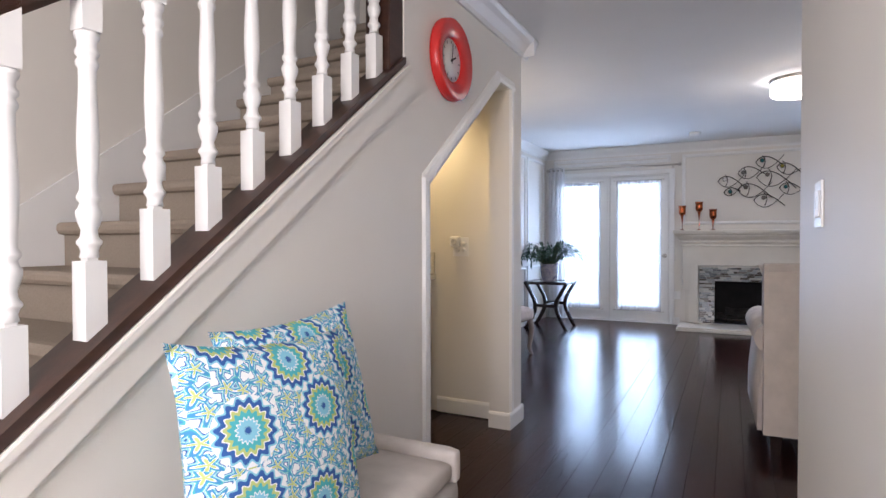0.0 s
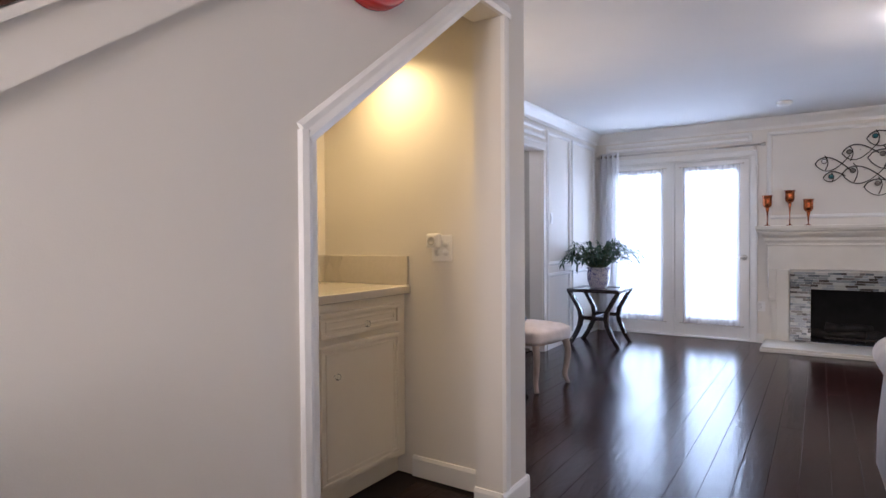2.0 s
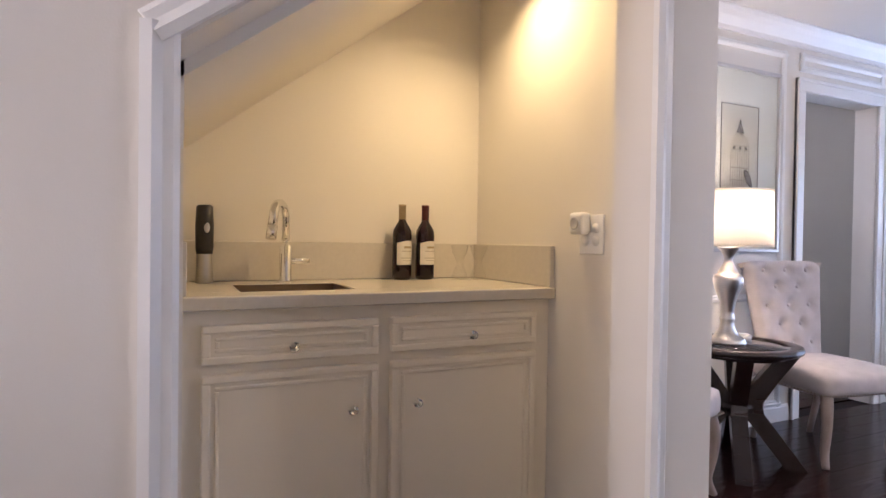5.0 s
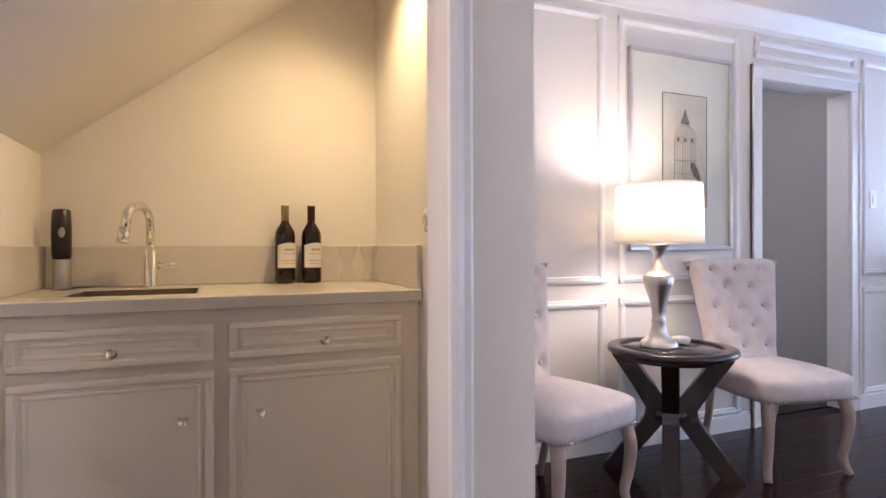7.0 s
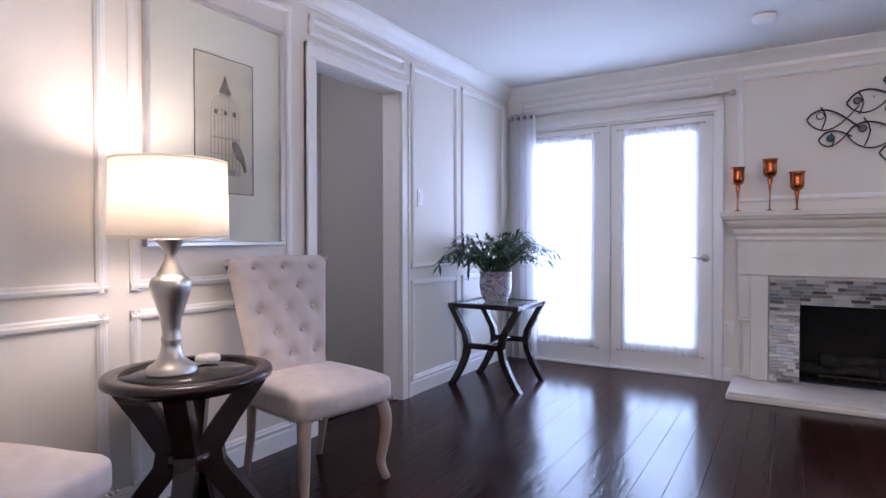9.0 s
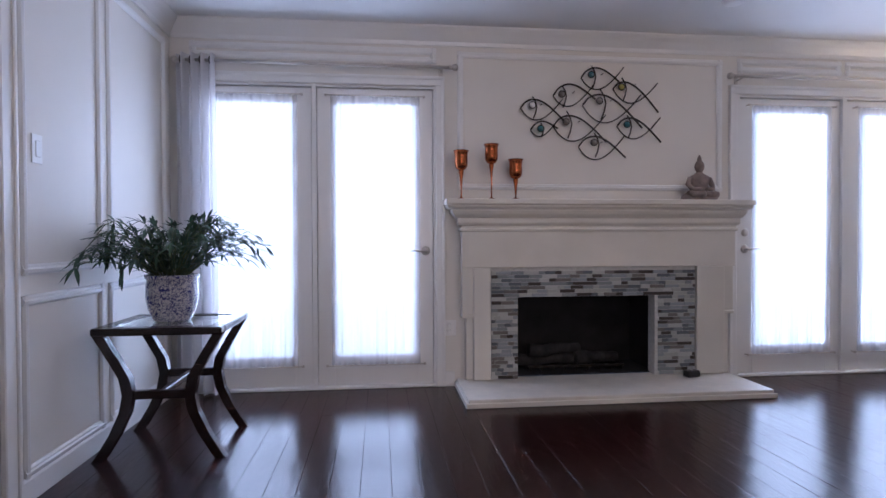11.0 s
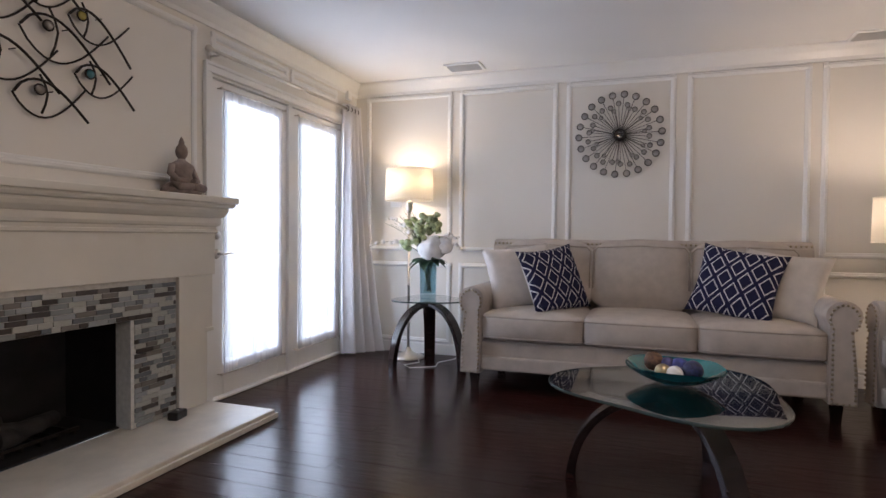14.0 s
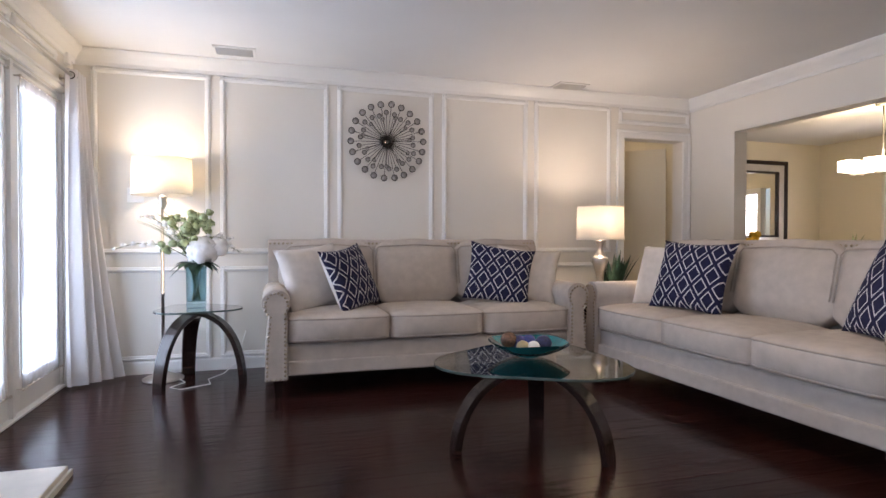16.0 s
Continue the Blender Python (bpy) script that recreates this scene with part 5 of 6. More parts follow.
pts = [(0, 0, 0.15)] + [(0.055 - 0.055 * math.cos(a), -0.03 * (1 - math.cos(a)), 0.225 + 0.055 * math.sin(a)) for a in [k * math.pi / 8 for k in range(8)]] + [(0.118, -0.066, 0.185)]
part("spout", tube(pts, 0.0135, 14, 0.016), CHROME, fa)
part("aerator", tube([(0.116, -0.064, 0.20), (0.126, -0.07, 0.155)], 0.018, 14), CHROME, fa)
part("lever", tube([(0, 0.01, 0.075), (0, 0.05, 0.076), (0, 0.085, 0.078)], 0.013, 12, 0.011), CHROME, fa)


def wine_bottle(y, foil, lname):
    b = thing("wine_bottle", "dark red wine bottle with cream label on counter", "bottle", in_niche(0.235, y, 0.957) @ pose(0, 0, 0, 0, 0, 20), "wine bottles")
    part("glass", lathe([(0, 0.004), (0.030, 0), (0.037, 0.006), (0.038, 0.02), (0.038, 0.175), (0.036, 0.195), (0.026, 0.215), (0.016, 0.23), (0.0145, 0.24)], 28), WINE, b)
    part("foil", lathe([(0.0148, 0.228), (0.0145, 0.29), (0.0155, 0.291), (0.0155, 0.298), (0, 0.2985)], 20), foil, b, lname)
    bm = bmesh.new()
    grid_skin(bm, 16, 2, lambda u, v: Vector((0.0386 * math.cos(-1.25 + 2.5 * u), 0.0386 * math.sin(-1.25 + 2.5 * u), 0.06 + 0.085 * v + 0.01 * v * math.sin(math.pi * u))))
    lab = part("label", bm, PAPER, b, "cream paper label")
    for z, w, h in ((0.125, 0.5, 0.008), (0.112, 0.7, 0.003), (0.085, 0.8, 0.003), (0.075, 0.6, 0.002)):
        bm = bmesh.new()
        grid_skin(bm, 8, 2, lambda u, v: Vector((0.0390 * math.cos(-w + 2 * w * u), 0.0390 * math.sin(-w + 2 * w * u), z + h * v)))
        part("print_bar", bm, FOIL_G if h > 0.005 else INKL, lab)


wine_bottle(-5.286, FOIL_G, "pale gold foil capsule")
wine_bottle(-5.19, FOIL_R, "dark red foil capsule")
for y, x in ((-5.065, 0.30), (-4.985, 0.31)):
    g = thing("wine_glass", "clear stemless hourglass wine glass on counter", "glass", in_niche(x, y, 0.957), "wine glasses")
    part("bowl", lathe([(0.030, 0), (0.031, 0.003), (0.030, 0.02), (0.018, 0.05), (0.012, 0.068), (0.016, 0.08), (0.028, 0.105), (0.036, 0.14), (0.0345, 0.14), (0.0265, 0.106), (0.014, 0.082), (0.0, 0.076)], 24), WGLASS, g)
op = thing("wine_opener", "black electric wine opener with steel base", "bottle opener", in_niche(0.24, -5.99, 0.957))
part("body", lathe([(0.026, 0.1), (0.029, 0.12), (0.030, 0.2), (0.027, 0.262), (0.02, 0.268), (0, 0.268)], 24), BLACK, op)
part("base", lathe([(0, 0), (0.028, 0), (0.028, 0.005), (0.025, 0.1), (0.024, 0.104)], 24), STEEL, op, "brushed steel base")
part("button", lathe([(0, 0.0), (0.012, 0.0), (0.012, 0.003), (0.008, 0.005), (0, 0.005)], 18, m=pose(0.027, 0.006, 0.19, 0, 84) @ Matrix.Diagonal((1.5, 0.8, 1, 1))), STEEL, op)


def plate(name, label, m, w=0.07, h=0.115, kind="switch", gang=1):
    """Wall plate in the xz plane, facing -y, on its local origin."""
    p = thing(name, label, kind, m)
    part("cover", box(-w / 2, -0.006, -h / 2, w / 2, 0, h / 2, 0.003, 2), WHITEP, p)
    for k in range(gang):
        x = (k - (gang - 1) / 2) * 0.046
        if kind == "switch":
            part("toggle", box(x - 0.016, -0.010, -0.033, x + 0.016, -0.005, 0.033, 0.003, 1), WHITEP, p)
        else:
            for z in (-0.02, 0.02):
                part("socket", lathe([(0, 0), (0.016, 0), (0.016, 0.0025), (0, 0.003)], 18, m=pose(x, -0.006, z, 90)), WHITEP, p)
    return p


plate("light_switch", "white wall switch plate on hall wall", pose(HX, -6.63, 1.252, 0, 0, -90), 0.115, 0.115, "switch", 2)
plate("light_switch", "white wall switch plate on panelled wall", pose(0.0, -1.46, 1.37, 0, 0, 90), 0.07, 0.115)
plate("light_switch", "white double wall switch plate behind the floor lamp", pose(WE, -0.41, 1.37, 0, 0, -90), 0.115, 0.115, "switch", 2)
plate("wall_outlet", "white double wall outlet in the bar niche", pose(0.875, NNY, 1.115), 0.115, 0.125, "outlet", 2)
ni = thing("plug_in_unit", "round-faced white plug-in unit in the outlet", "plug-in device", pose(0.845, NNY - 0.007, 1.15))
part("case", box(-0.034, -0.04, -0.035, 0.034, 0, 0.035, 0.012, 3), WHITEP, ni)
part("ring", lathe([(0.018, 0), (0.021, 0.003), (0.018, 0.005), (0.015, 0.003), (0.0, 0.002)], 24, m=pose(0, -0.04, 0, 90)), VENT, ni)
plate("wall_outlet", "white blank outlet plate beside the fireplace", pose(1.822, 0.0, 0.40, 0, 0, 0), 0.10, 0.11, "outlet", 1)
one("alarm_sensor", box(5.62, -0.035, 2.27, 5.69, -0.001, 2.35, 0.008, 2), WHITEP, "small white alarm sensor high in the corner", "sensor")

# recessed spot in the niche
sp_ = thing("recessed_spot", "small lit recessed spot in the niche soffit", "spotlight", pose(0.62, -5.05, 2.15, 0, 0, 0))
part("trim_ring", lathe([(0.03, 0), (0.045, 0), (0.045, 0.006), (0.03, 0.006)], 28), WHITEP, sp_)
part("bulb", lathe([(0, 0.012), (0.028, 0.012), (0.028, 0.016), (0, 0.016)], 20), BULBG, sp_)

# ---- clock ----
ck = thing("wall_clock", "round wall clock with broad red frame", "clock", pose(SX, -5.86, 2.014, 0, 0, 90))
part("frame", lathe([(0.10, 0.0), (0.19, 0.0), (0.192, 0.012), (0.188, 0.04), (0.18, 0.046), (0.115, 0.03), (0.10, 0.02)], 64, m=pose(0, 0, 0, 90)), RED, ck, "broad glossy red frame")
dial = part("dial", lathe([(0, 0.012), (0.104, 0.012), (0.104, 0.016), (0, 0.016)], 48, m=pose(0, 0, 0, 90)), DIALM, ck, "pale dial")
for k in range(12):
    a = math.radians(30 * k)
    part("hour_mark", box(-0.002, -0.018, 0.078, 0.002, -0.0165, 0.092), INK, dial, "", pose(0, 0, 0, 0, 30 * k))
part("hour_hand", box(-0.004, -0.020, -0.012, 0.004, -0.0185, 0.05), INK, ck, "", pose(0, 0, 0, 0, 62))
part("minute_hand", box(-0.003, -0.0225, -0.016, 0.003, -0.021, 0.08), INK, ck, "", pose(0, 0, 0, 0, 6))
part("centre_cap", lathe([(0, 0.024), (0.006, 0.024), (0.006, 0.018), (0, 0.018)], 14, m=pose(0, 0, 0, 90)), INK, ck)

# ---- bench in the hall ----
bn = thing("bench", "cream upholstered storage bench against the stair wall", "bench", pose(1.30, -6.655, 0))
part("body", soft_block(0.0, -1.5, 0.03, 0.40, 0.0, 0.40, 0.02), LINEN2, bn)
part("seat_pad", soft_block(0.035, -1.5, 0.40, 0.405, -0.05, 0.475, 0.03, 0.01), LINEN2, bn)
part("end_rail", soft_block(0.0, -0.052, 0.39, 0.405, 0.003, 0.50, 0.02), LINEN2, bn)
part("rear_rail", soft_block(-0.005, -1.5, 0.39, 0.035, 0.0, 0.50, 0.017), LINEN2, bn)
for x in (0.05, 0.35):
    for y in (-1.45, -0.05):
        part("foot", box(x - 0.025, y - 0.025, 0, x + 0.025, y + 0.025, 0.032), DARKW, bn)
MED = "white cushion printed with blue teal and lime medallions"
one("printed_cushion", lens_pillow(0.47, 0.47, 0.16), MEDAL, MED, "cushion", pose(1.60, -7.38, 0.73, 0, 0, 84) @ pose(0, 0, 0, -14) @ pose(0, 0, 0, 0, 4), "printed cushions")
one("printed_cushion", lens_pillow(0.47, 0.47, 0.16), MEDAL, MED, "cushion", pose(1.445, -7.11, 0.735, 0, 0, 82) @ pose(0, 0, 0, -13) @ pose(0, 0, 0, 0, -4), "printed cushions")

# ---- ceiling fixtures ----
cl = thing("ceiling_light", "flush lit glass ceiling light with metal pan", "ceiling light", pose(2.95, -2.95, CH))
part("pan", lathe([(0.0, 0), (0.205, 0), (0.21, -0.012), (0.19, -0.03), (0.0, -0.03)], 40), NICKEL, cl)
part("glass_drum", lathe([(0.195, -0.03), (0.20, -0.035), (0.20, -0.115), (0.19, -0.127), (0.0, -0.131)], 48), GLOWS, cl, "lit ribbed frosted glass drum")
bm = bmesh.new()
for k in range(48):
    a = 2 * math.pi * k / 48
    add_box(bm, -0.004, -0.002, -0.112, 0.004, 0.004, -0.036, 0, 1, pose(0.201 * math.cos(a), 0.201 * math.sin(a), 0, 0, 0, math.degrees(a) + 90))
part("crystal_rib", bm, GLASS, cl)
# Made-up fixture to go with the passage fill lamp
pl_ = thing("ceiling_light", "unseen flush ceiling light added to brighten the passage", "ceiling light", pose(-0.47, -3.1, CH))
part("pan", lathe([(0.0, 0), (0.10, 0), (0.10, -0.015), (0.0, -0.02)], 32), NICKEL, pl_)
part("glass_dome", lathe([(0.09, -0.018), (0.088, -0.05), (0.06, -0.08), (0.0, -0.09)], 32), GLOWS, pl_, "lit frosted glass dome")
for sx_, sy_ in ((2.08, -0.79), (3.46, -0.68)):
    sd_ = thing("smoke_detector", "round white smoke detector on ceiling", "smoke detector", pose(sx_, sy_, CH), "ceiling detectors")
    part("body", lathe([(0, 0), (0.065, 0), (0.067, -0.015), (0.058, -0.032), (0.03, -0.038), (0, -0.038)], 36), WHITEP, sd_)



def vent(m):
    v = thing("ceiling_vent", "white metal ceiling air vent with slats", "air vent", m, "ceiling vents")
    bm = bmesh.new()
    for a in ((-0.15, -0.10, 0.15, -0.08), (-0.15, 0.08, 0.15, 0.10), (-0.15, -0.08, -0.13, 0.08), (0.13, -0.08, 0.15, 0.08)):
        add_box(bm, a[0], a[1], -0.012, a[2], a[3], 0, 0.003, 1)
    part("frame", bm, TRIM, v)
    # Black sheet in place of the duct's shade between the slats
    part("duct_shade", box(-0.13, -0.08, -0.002, 0.13, 0.08, -0.0005), BLACK, v)
    for k in range(7):
        part("slat", box(-0.13, -0.011, -0.001, 0.13, 0.011, 0.001), VENT, v, "", pose(0, -0.066 + 0.022 * k, -0.008, 62))


vent(pose(5.54, -1.14, CH, 0, 0, 90))
vent(pose(5.66, -4.0, CH, 0, 0, 90))

# ---- picture on the west wall ----
pc = thing("framed_print", "silver-framed print of a birdcage and a dark bird", "picture", pose(0.0, -3.11, 1.586, 0, 0, 90))
W2, H2 = 0.365, 0.54
bm = bmesh.new()
for a in ((-W2, -H2, W2, -H2 + 0.022), (-W2, H2 - 0.022, W2, H2), (-W2, -H2 + 0.022, -W2 + 0.022, H2 - 0.022), (W2 - 0.022, -H2 + 0.022, W2, H2 - 0.022)):
    add_box(bm, a[0], -0.032, a[1], a[2], -0.001, a[3], 0.004, 1)
part("frame", bm, SILVERF, pc, "slim silver frame")
part("mat_board", box(-W2 + 0.02, -0.014, -H2 + 0.02, W2 - 0.02, -0.002, H2 - 0.02), MATB, pc, "cream mat board")
ax, az0, az1 = (-0.135, 0.175), -0.295, 0.315
art = part("print", box(ax[0], -0.0165, az0, ax[1], -0.0145, az1), PRINT, pc, "aged sepia print")
bm = bmesh.new()
for a in ((ax[0] - 0.004, az0 - 0.004, ax[1] + 0.004, az0), (ax[0] - 0.004, az1, ax[1] + 0.004, az1 + 0.004), (ax[0] - 0.004, az0, ax[0], az1), (ax[1], az0, ax[1] + 0.004, az1)):
    add_box(bm, a[0], -0.018, a[1], a[2], -0.015, a[3])
part("print_border", bm, INKP, art)
bm = bmesh.new()
add_prism(bm, [(-0.015, 0.155), (0.055, 0.155), (0.038, 0.19), (0.022, 0.235), (0.018, 0.235), (0.003, 0.19)], -0.0185, -0.0167, "y")
part("cage_roof", bm, INKP, art)
bm = bmesh.new()
for k in range(9):
    a = -1 + 2 * k / 8
    add_tube(bm, [(0.02 + 0.012 * a, -0.018, 0.155), (0.02 + 0.06 * a, -0.018, 0.125), (0.02 + 0.075 * a, -0.018, 0.08), (0.02 + 0.078 * a, -0.018, -0.19)], 0.0013, 4)
for z in (0.08, 0.055, -0.045, -0.05, -0.12, -0.19):
    add_box(bm, -0.058, -0.0188, z - 0.002, 0.098, -0.0172, z + 0.002)
add_box(bm, -0.062, -0.0188, -0.215, 0.102, -0.0172, -0.19)
part("cage_bars", bm, INKL, art)
bm = bmesh.new()
for k in range(3):
    add_lathe(bm, [(0, 0), (0.010, 0), (0.010, 0.001), (0, 0.001)], 14, m=pose(-0.03 + 0.05 * k, -0.0185, 0.068, 90))
part("cage_rosettes", bm, INKP, art)
part("bird", prism([(0.055, -0.07), (0.066, -0.055), (0.082, -0.058), (0.105, -0.085), (0.12, -0.115), (0.128, -0.15), (0.138, -0.19), (0.124, -0.195), (0.112, -0.155), (0.098, -0.14), (0.082, -0.135), (0.068, -0.105), (0.062, -0.082)], -0.0205, -0.0172, "y"), INKP, art, "dark perched bird")
part("picture_glass", box(-W2 + 0.021, -0.0245, -H2 + 0.021, W2 - 0.021, -0.0225, H2 - 0.021), PANE, pc).visible_shadow = False


# ---- plants ----
def leaf_blade(bm, p, d, length, width, droop, up=Vector((0, 0, 1))):
    d = d.normalized()
    s = d.cross(up)
    if s.length < 1e-3:
        s = Vector((1, 0, 0))
    s.normalize()
    n = s.cross(d)
    prev = None
    for j, w in enumerate((0.25, 0.9, 1.0, 0.65, 0.0)):
        u = j / 4
        c = p + d * length * u + Vector((0, 0, -droop * length * u * u)) + n * 0.0
        row = [bm.verts.new(c - s * width * w * 0.5 + n * width * 0.12 * w), bm.verts.new(c), bm.verts.new(c + s * width * w * 0.5 + n * width * 0.12 * w)] if w > 0 else [bm.verts.new(c)]
        if prev:
            if len(row) == 3:
                bm.faces.new((prev[0], prev[1], row[1], row[0]))
                bm.faces.new((prev[1], prev[2], row[2], row[1]))
            else:
                bm.faces.new((prev[0], prev[1], row[0]))
                bm.faces.new((prev[1], prev[2], row[0]))
        prev = row


POTX, POTY = 0.325, -0.92
pl = thing("potted_plant", "arching green plant in blue and white china pot", "plant", pose(POTX, POTY, 0.611))
POTM = mat("china_glaze", (0.62, 0.60, 0.62), 0.15, vary=0.03)
nt_ = POTM.node_tree
v_ = nt_.nodes.new("ShaderNodeTexVoronoi")
v_.feature = "DISTANCE_TO_EDGE"
v_.inputs["Scale"].default_value = 24
w_ = nt_.nodes.new("ShaderNodeTexNoise")
w_.inputs["Scale"].default_value = 22
tc_ = nt_.nodes.new("ShaderNodeTexCoord")
ad_ = nt_.nodes.new("ShaderNodeMix")
ad_.data_type = "VECTOR"
ad_.inputs[0].default_value = 0.12
nt_.links.new(tc_.outputs["Object"], ad_.inputs[4])
nt_.links.new(w_.outputs["Color"], ad_.inputs[5])
nt_.links.new(ad_.outputs[1], v_.inputs["Vector"])
mx_ = nt_.nodes.new("ShaderNodeMix")
mx_.data_type = "RGBA"
nt_.links.new(math_node(nt_, "GREATER_THAN", v_.outputs["Distance"], 0.13), mx_.inputs[0])
pb_ = nt_.nodes["Principled BSDF"]
nt_.links.new(pb_.inputs["Base Color"].links[0].from_socket, mx_.inputs[6])
mx_.inputs[7].default_value = (0.05, 0.055, 0.20, 1)
nt_.links.new(mx_.outputs[2], pb_.inputs["Base Color"])
part("pot", lathe([(0, 0.0), (0.085, 0.0), (0.09, 0.008), (0.112, 0.06), (0.122, 0.12), (0.12, 0.17), (0.115, 0.20), (0.124, 0.212), (0.126, 0.224), (0.118, 0.228), (0.110, 0.22), (0.108, 0.19), (0, 0.188)], 40), POTM, pl, "blue and white china pot")
part("soil", lathe([(0, 0.196), (0.106, 0.194), (0.106, 0.19), (0, 0.189)], 24), SOIL, pl)
bs, bl = bmesh.new(), bmesh.new()
rg = random.Random(5)
for k in range(100):
    a = rg.uniform(0, 2 * math.pi)
    R = rg.uniform(0.16, 0.43)
    h = rg.uniform(0.10, 0.30) * (1.25 - R)
    p0 = Vector((0.05 * math.cos(a), 0.05 * math.sin(a), 0.2))
    pts = []
    drop = rg.uniform(-0.07, 0.05) * (R / 0.3)
    sw = rg.uniform(-0.5, 0.5)
    for j in range(8):
        u = j / 7
        aa = a + sw * u * 0.6
        pts.append(Vector((p0.x + R * u * math.cos(aa), p0.y + R * u * math.sin(aa), 0.2 + h * math.sin(u * 2.2) * 1.1 - drop * u * u * u)))
    # keep clear of the wall behind
    pts = [Vector((max(q.x, -0.27), min(q.y, 0.62), q.z)) for q in pts]
    add_tube(bs, pts, 0.003, 5, 0.0015)
    for j in range(1, 8):
        d = (pts[j] - pts[j - 1]).normalized()
        for s_ in (-1, 1, 0):
            if rg.random() < 0.25:
                continue
            side = d.cross(Vector((0, 0, 1)))
            dd = (d * 0.9 + side * s_ * rg.uniform(0.5, 1.1) + Vector((0, 0, rg.uniform(-0.2, 0.5)))).normalized()
            leaf_blade(bl, pts[j], dd, rg.uniform(0.05, 0.085), rg.uniform(0.012, 0.019), rg.uniform(0, 0.5))
part("stems", bs, STEM, pl)
part("foliage", bl, LEAF, pl, "slender dark green leaves")

# spiky plant in the sofa corner
pc2 = thing("potted_plant", "spiky green plant in dark pot behind sofa arm", "plant", pose(5.51, -4.38, 0))
part("pot", lathe([(0, 0), (0.10, 0), (0.105, 0.01), (0.125, 0.55), (0.13, 0.57), (0.118, 0.57), (0.112, 0.53), (0, 0.53)], 32), BLACK, pc2, "tall dark pot")
bl = bmesh.new()
for k in range(34):
    a = rg.uniform(0, 2 * math.pi)
    t_ = rg.uniform(0.15, 1.0)
    leaf_blade(bl, Vector((0.03 * math.cos(a), 0.03 * math.sin(a), 0.52)), Vector((math.cos(a) * t_ * 0.6, math.sin(a) * t_ * 0.6, 1.0)), rg.uniform(0.38, 0.54), 0.036, rg.uniform(0.05, 0.3))
part("foliage", bl, LEAF, pc2, "long pointed green leaves")

# ---- vase of flowers ----
vs_ = thing("flower_vase", "aqua glass vase of white and green flowers", "flower vase", pose(5.43, -0.88, 0.541))
part("glass", lathe([(0, 0), (0.062, 0), (0.066, 0.006), (0.066, 0.028), (0.067, 0.035), (0.070, 0.30), (0.0665, 0.30), (0.063, 0.05), (0, 0.045)], 36), AQUAT, vs_, "aqua glass cylinder")
bs = bmesh.new()
for k in range(14):
    a = rg.uniform(0, 6.28)
    add_tube(bs, [(0.03 * math.cos(a + 2), 0.03 * math.sin(a + 2), 0.06), (0.02 * math.cos(a), 0.02 * math.sin(a), 0.2), (0.05 * math.cos(a), 0.05 * math.sin(a), 0.38), (0.11 * math.cos(a), 0.11 * math.sin(a), 0.5)], 0.003, 5)
part("stems", bs, STEM, vs_)


def bloom(bm, c, r, n, rs):
    c = Vector(c)
    for k in range(n):
        z = 1 - 1.6 * (k + 0.5) / n
        a = k * 2.39996
        q = math.sqrt(max(0, 1 - z * z))
        d = Vector((q * math.cos(a), q * math.sin(a), z))
        t1 = d.orthogonal().normalized()
        t2 = d.cross(t1)
        w = r * rs.uniform(0.26, 0.46)
        p = c + d * r * rs.uniform(0.6, 1.08)
        vv = [bm.verts.new(p + (t1 * math.cos(b) + t2 * math.sin(b)) * w - d * w * 0.5) for b in [i * math.pi / 3 for i in range(6)]]
        m_ = bm.verts.new(p + d * w * 0.1)
        for i in range(6):
            f = bm.faces.new((vv[i], vv[(i + 1) % 6], m_))
            f.smooth = True


for c, r in (((-0.05, -0.05, 0.405), 0.11), ((-0.03, -0.15, 0.43), 0.075), ((0.05, 0.03, 0.38), 0.05)):
    bm = bmesh.new()
    bloom(bm, c, r, 150, rg)
    part("white_bloom", bm, PETAL, vs_, "full white bloom")
for k in range(70):
    a, q = rg.uniform(0, 6.28), 0.19 * math.sqrt(rg.random())
    bm = bmesh.new()
    zz = 0.53 + rg.uniform(-0.12, 0.15) - 0.25 * max(0, q * math.sin(a))
    bloom(bm, (0.7 * q * math.cos(a), 0.06 + q * math.sin(a), zz), rg.uniform(0.022, 0.04), 34, rg)
    part("green_bloom", bm, LEAF2, vs_, "pale green flower head" if k == 0 else "")
bm = bmesh.new()
for k in range(26):
    a = rg.uniform(0, 6.28)
    leaf_blade(bm, Vector((0.04 * math.cos(a), 0.04 * math.sin(a), 0.32)), Vector((math.cos(a), math.sin(a), rg.uniform(-0.3, 0.5))), rg.uniform(0.09, 0.15), 0.07, 0.5)
part("leaves", bm, LEAF, vs_)
bm = bmesh.new()
for k in range(16):
    tip = Vector((rg.uniform(-0.1, 0.08), 0.14 + 0.016 * k, 0.76 - 0.011 * k + rg.uniform(-0.02, 0.02)))
    add_tube(bm, [Vector((0, 0.02, 0.34)).lerp(tip, j / 5) + Vector((0, 0, 0.05 * math.sin(j / 5 * 3.0))) for j in range(6)], 0.0026, 5, 0.001)
part("grass_spray", bm, STEM, vs_, "fan of thin grass stems")
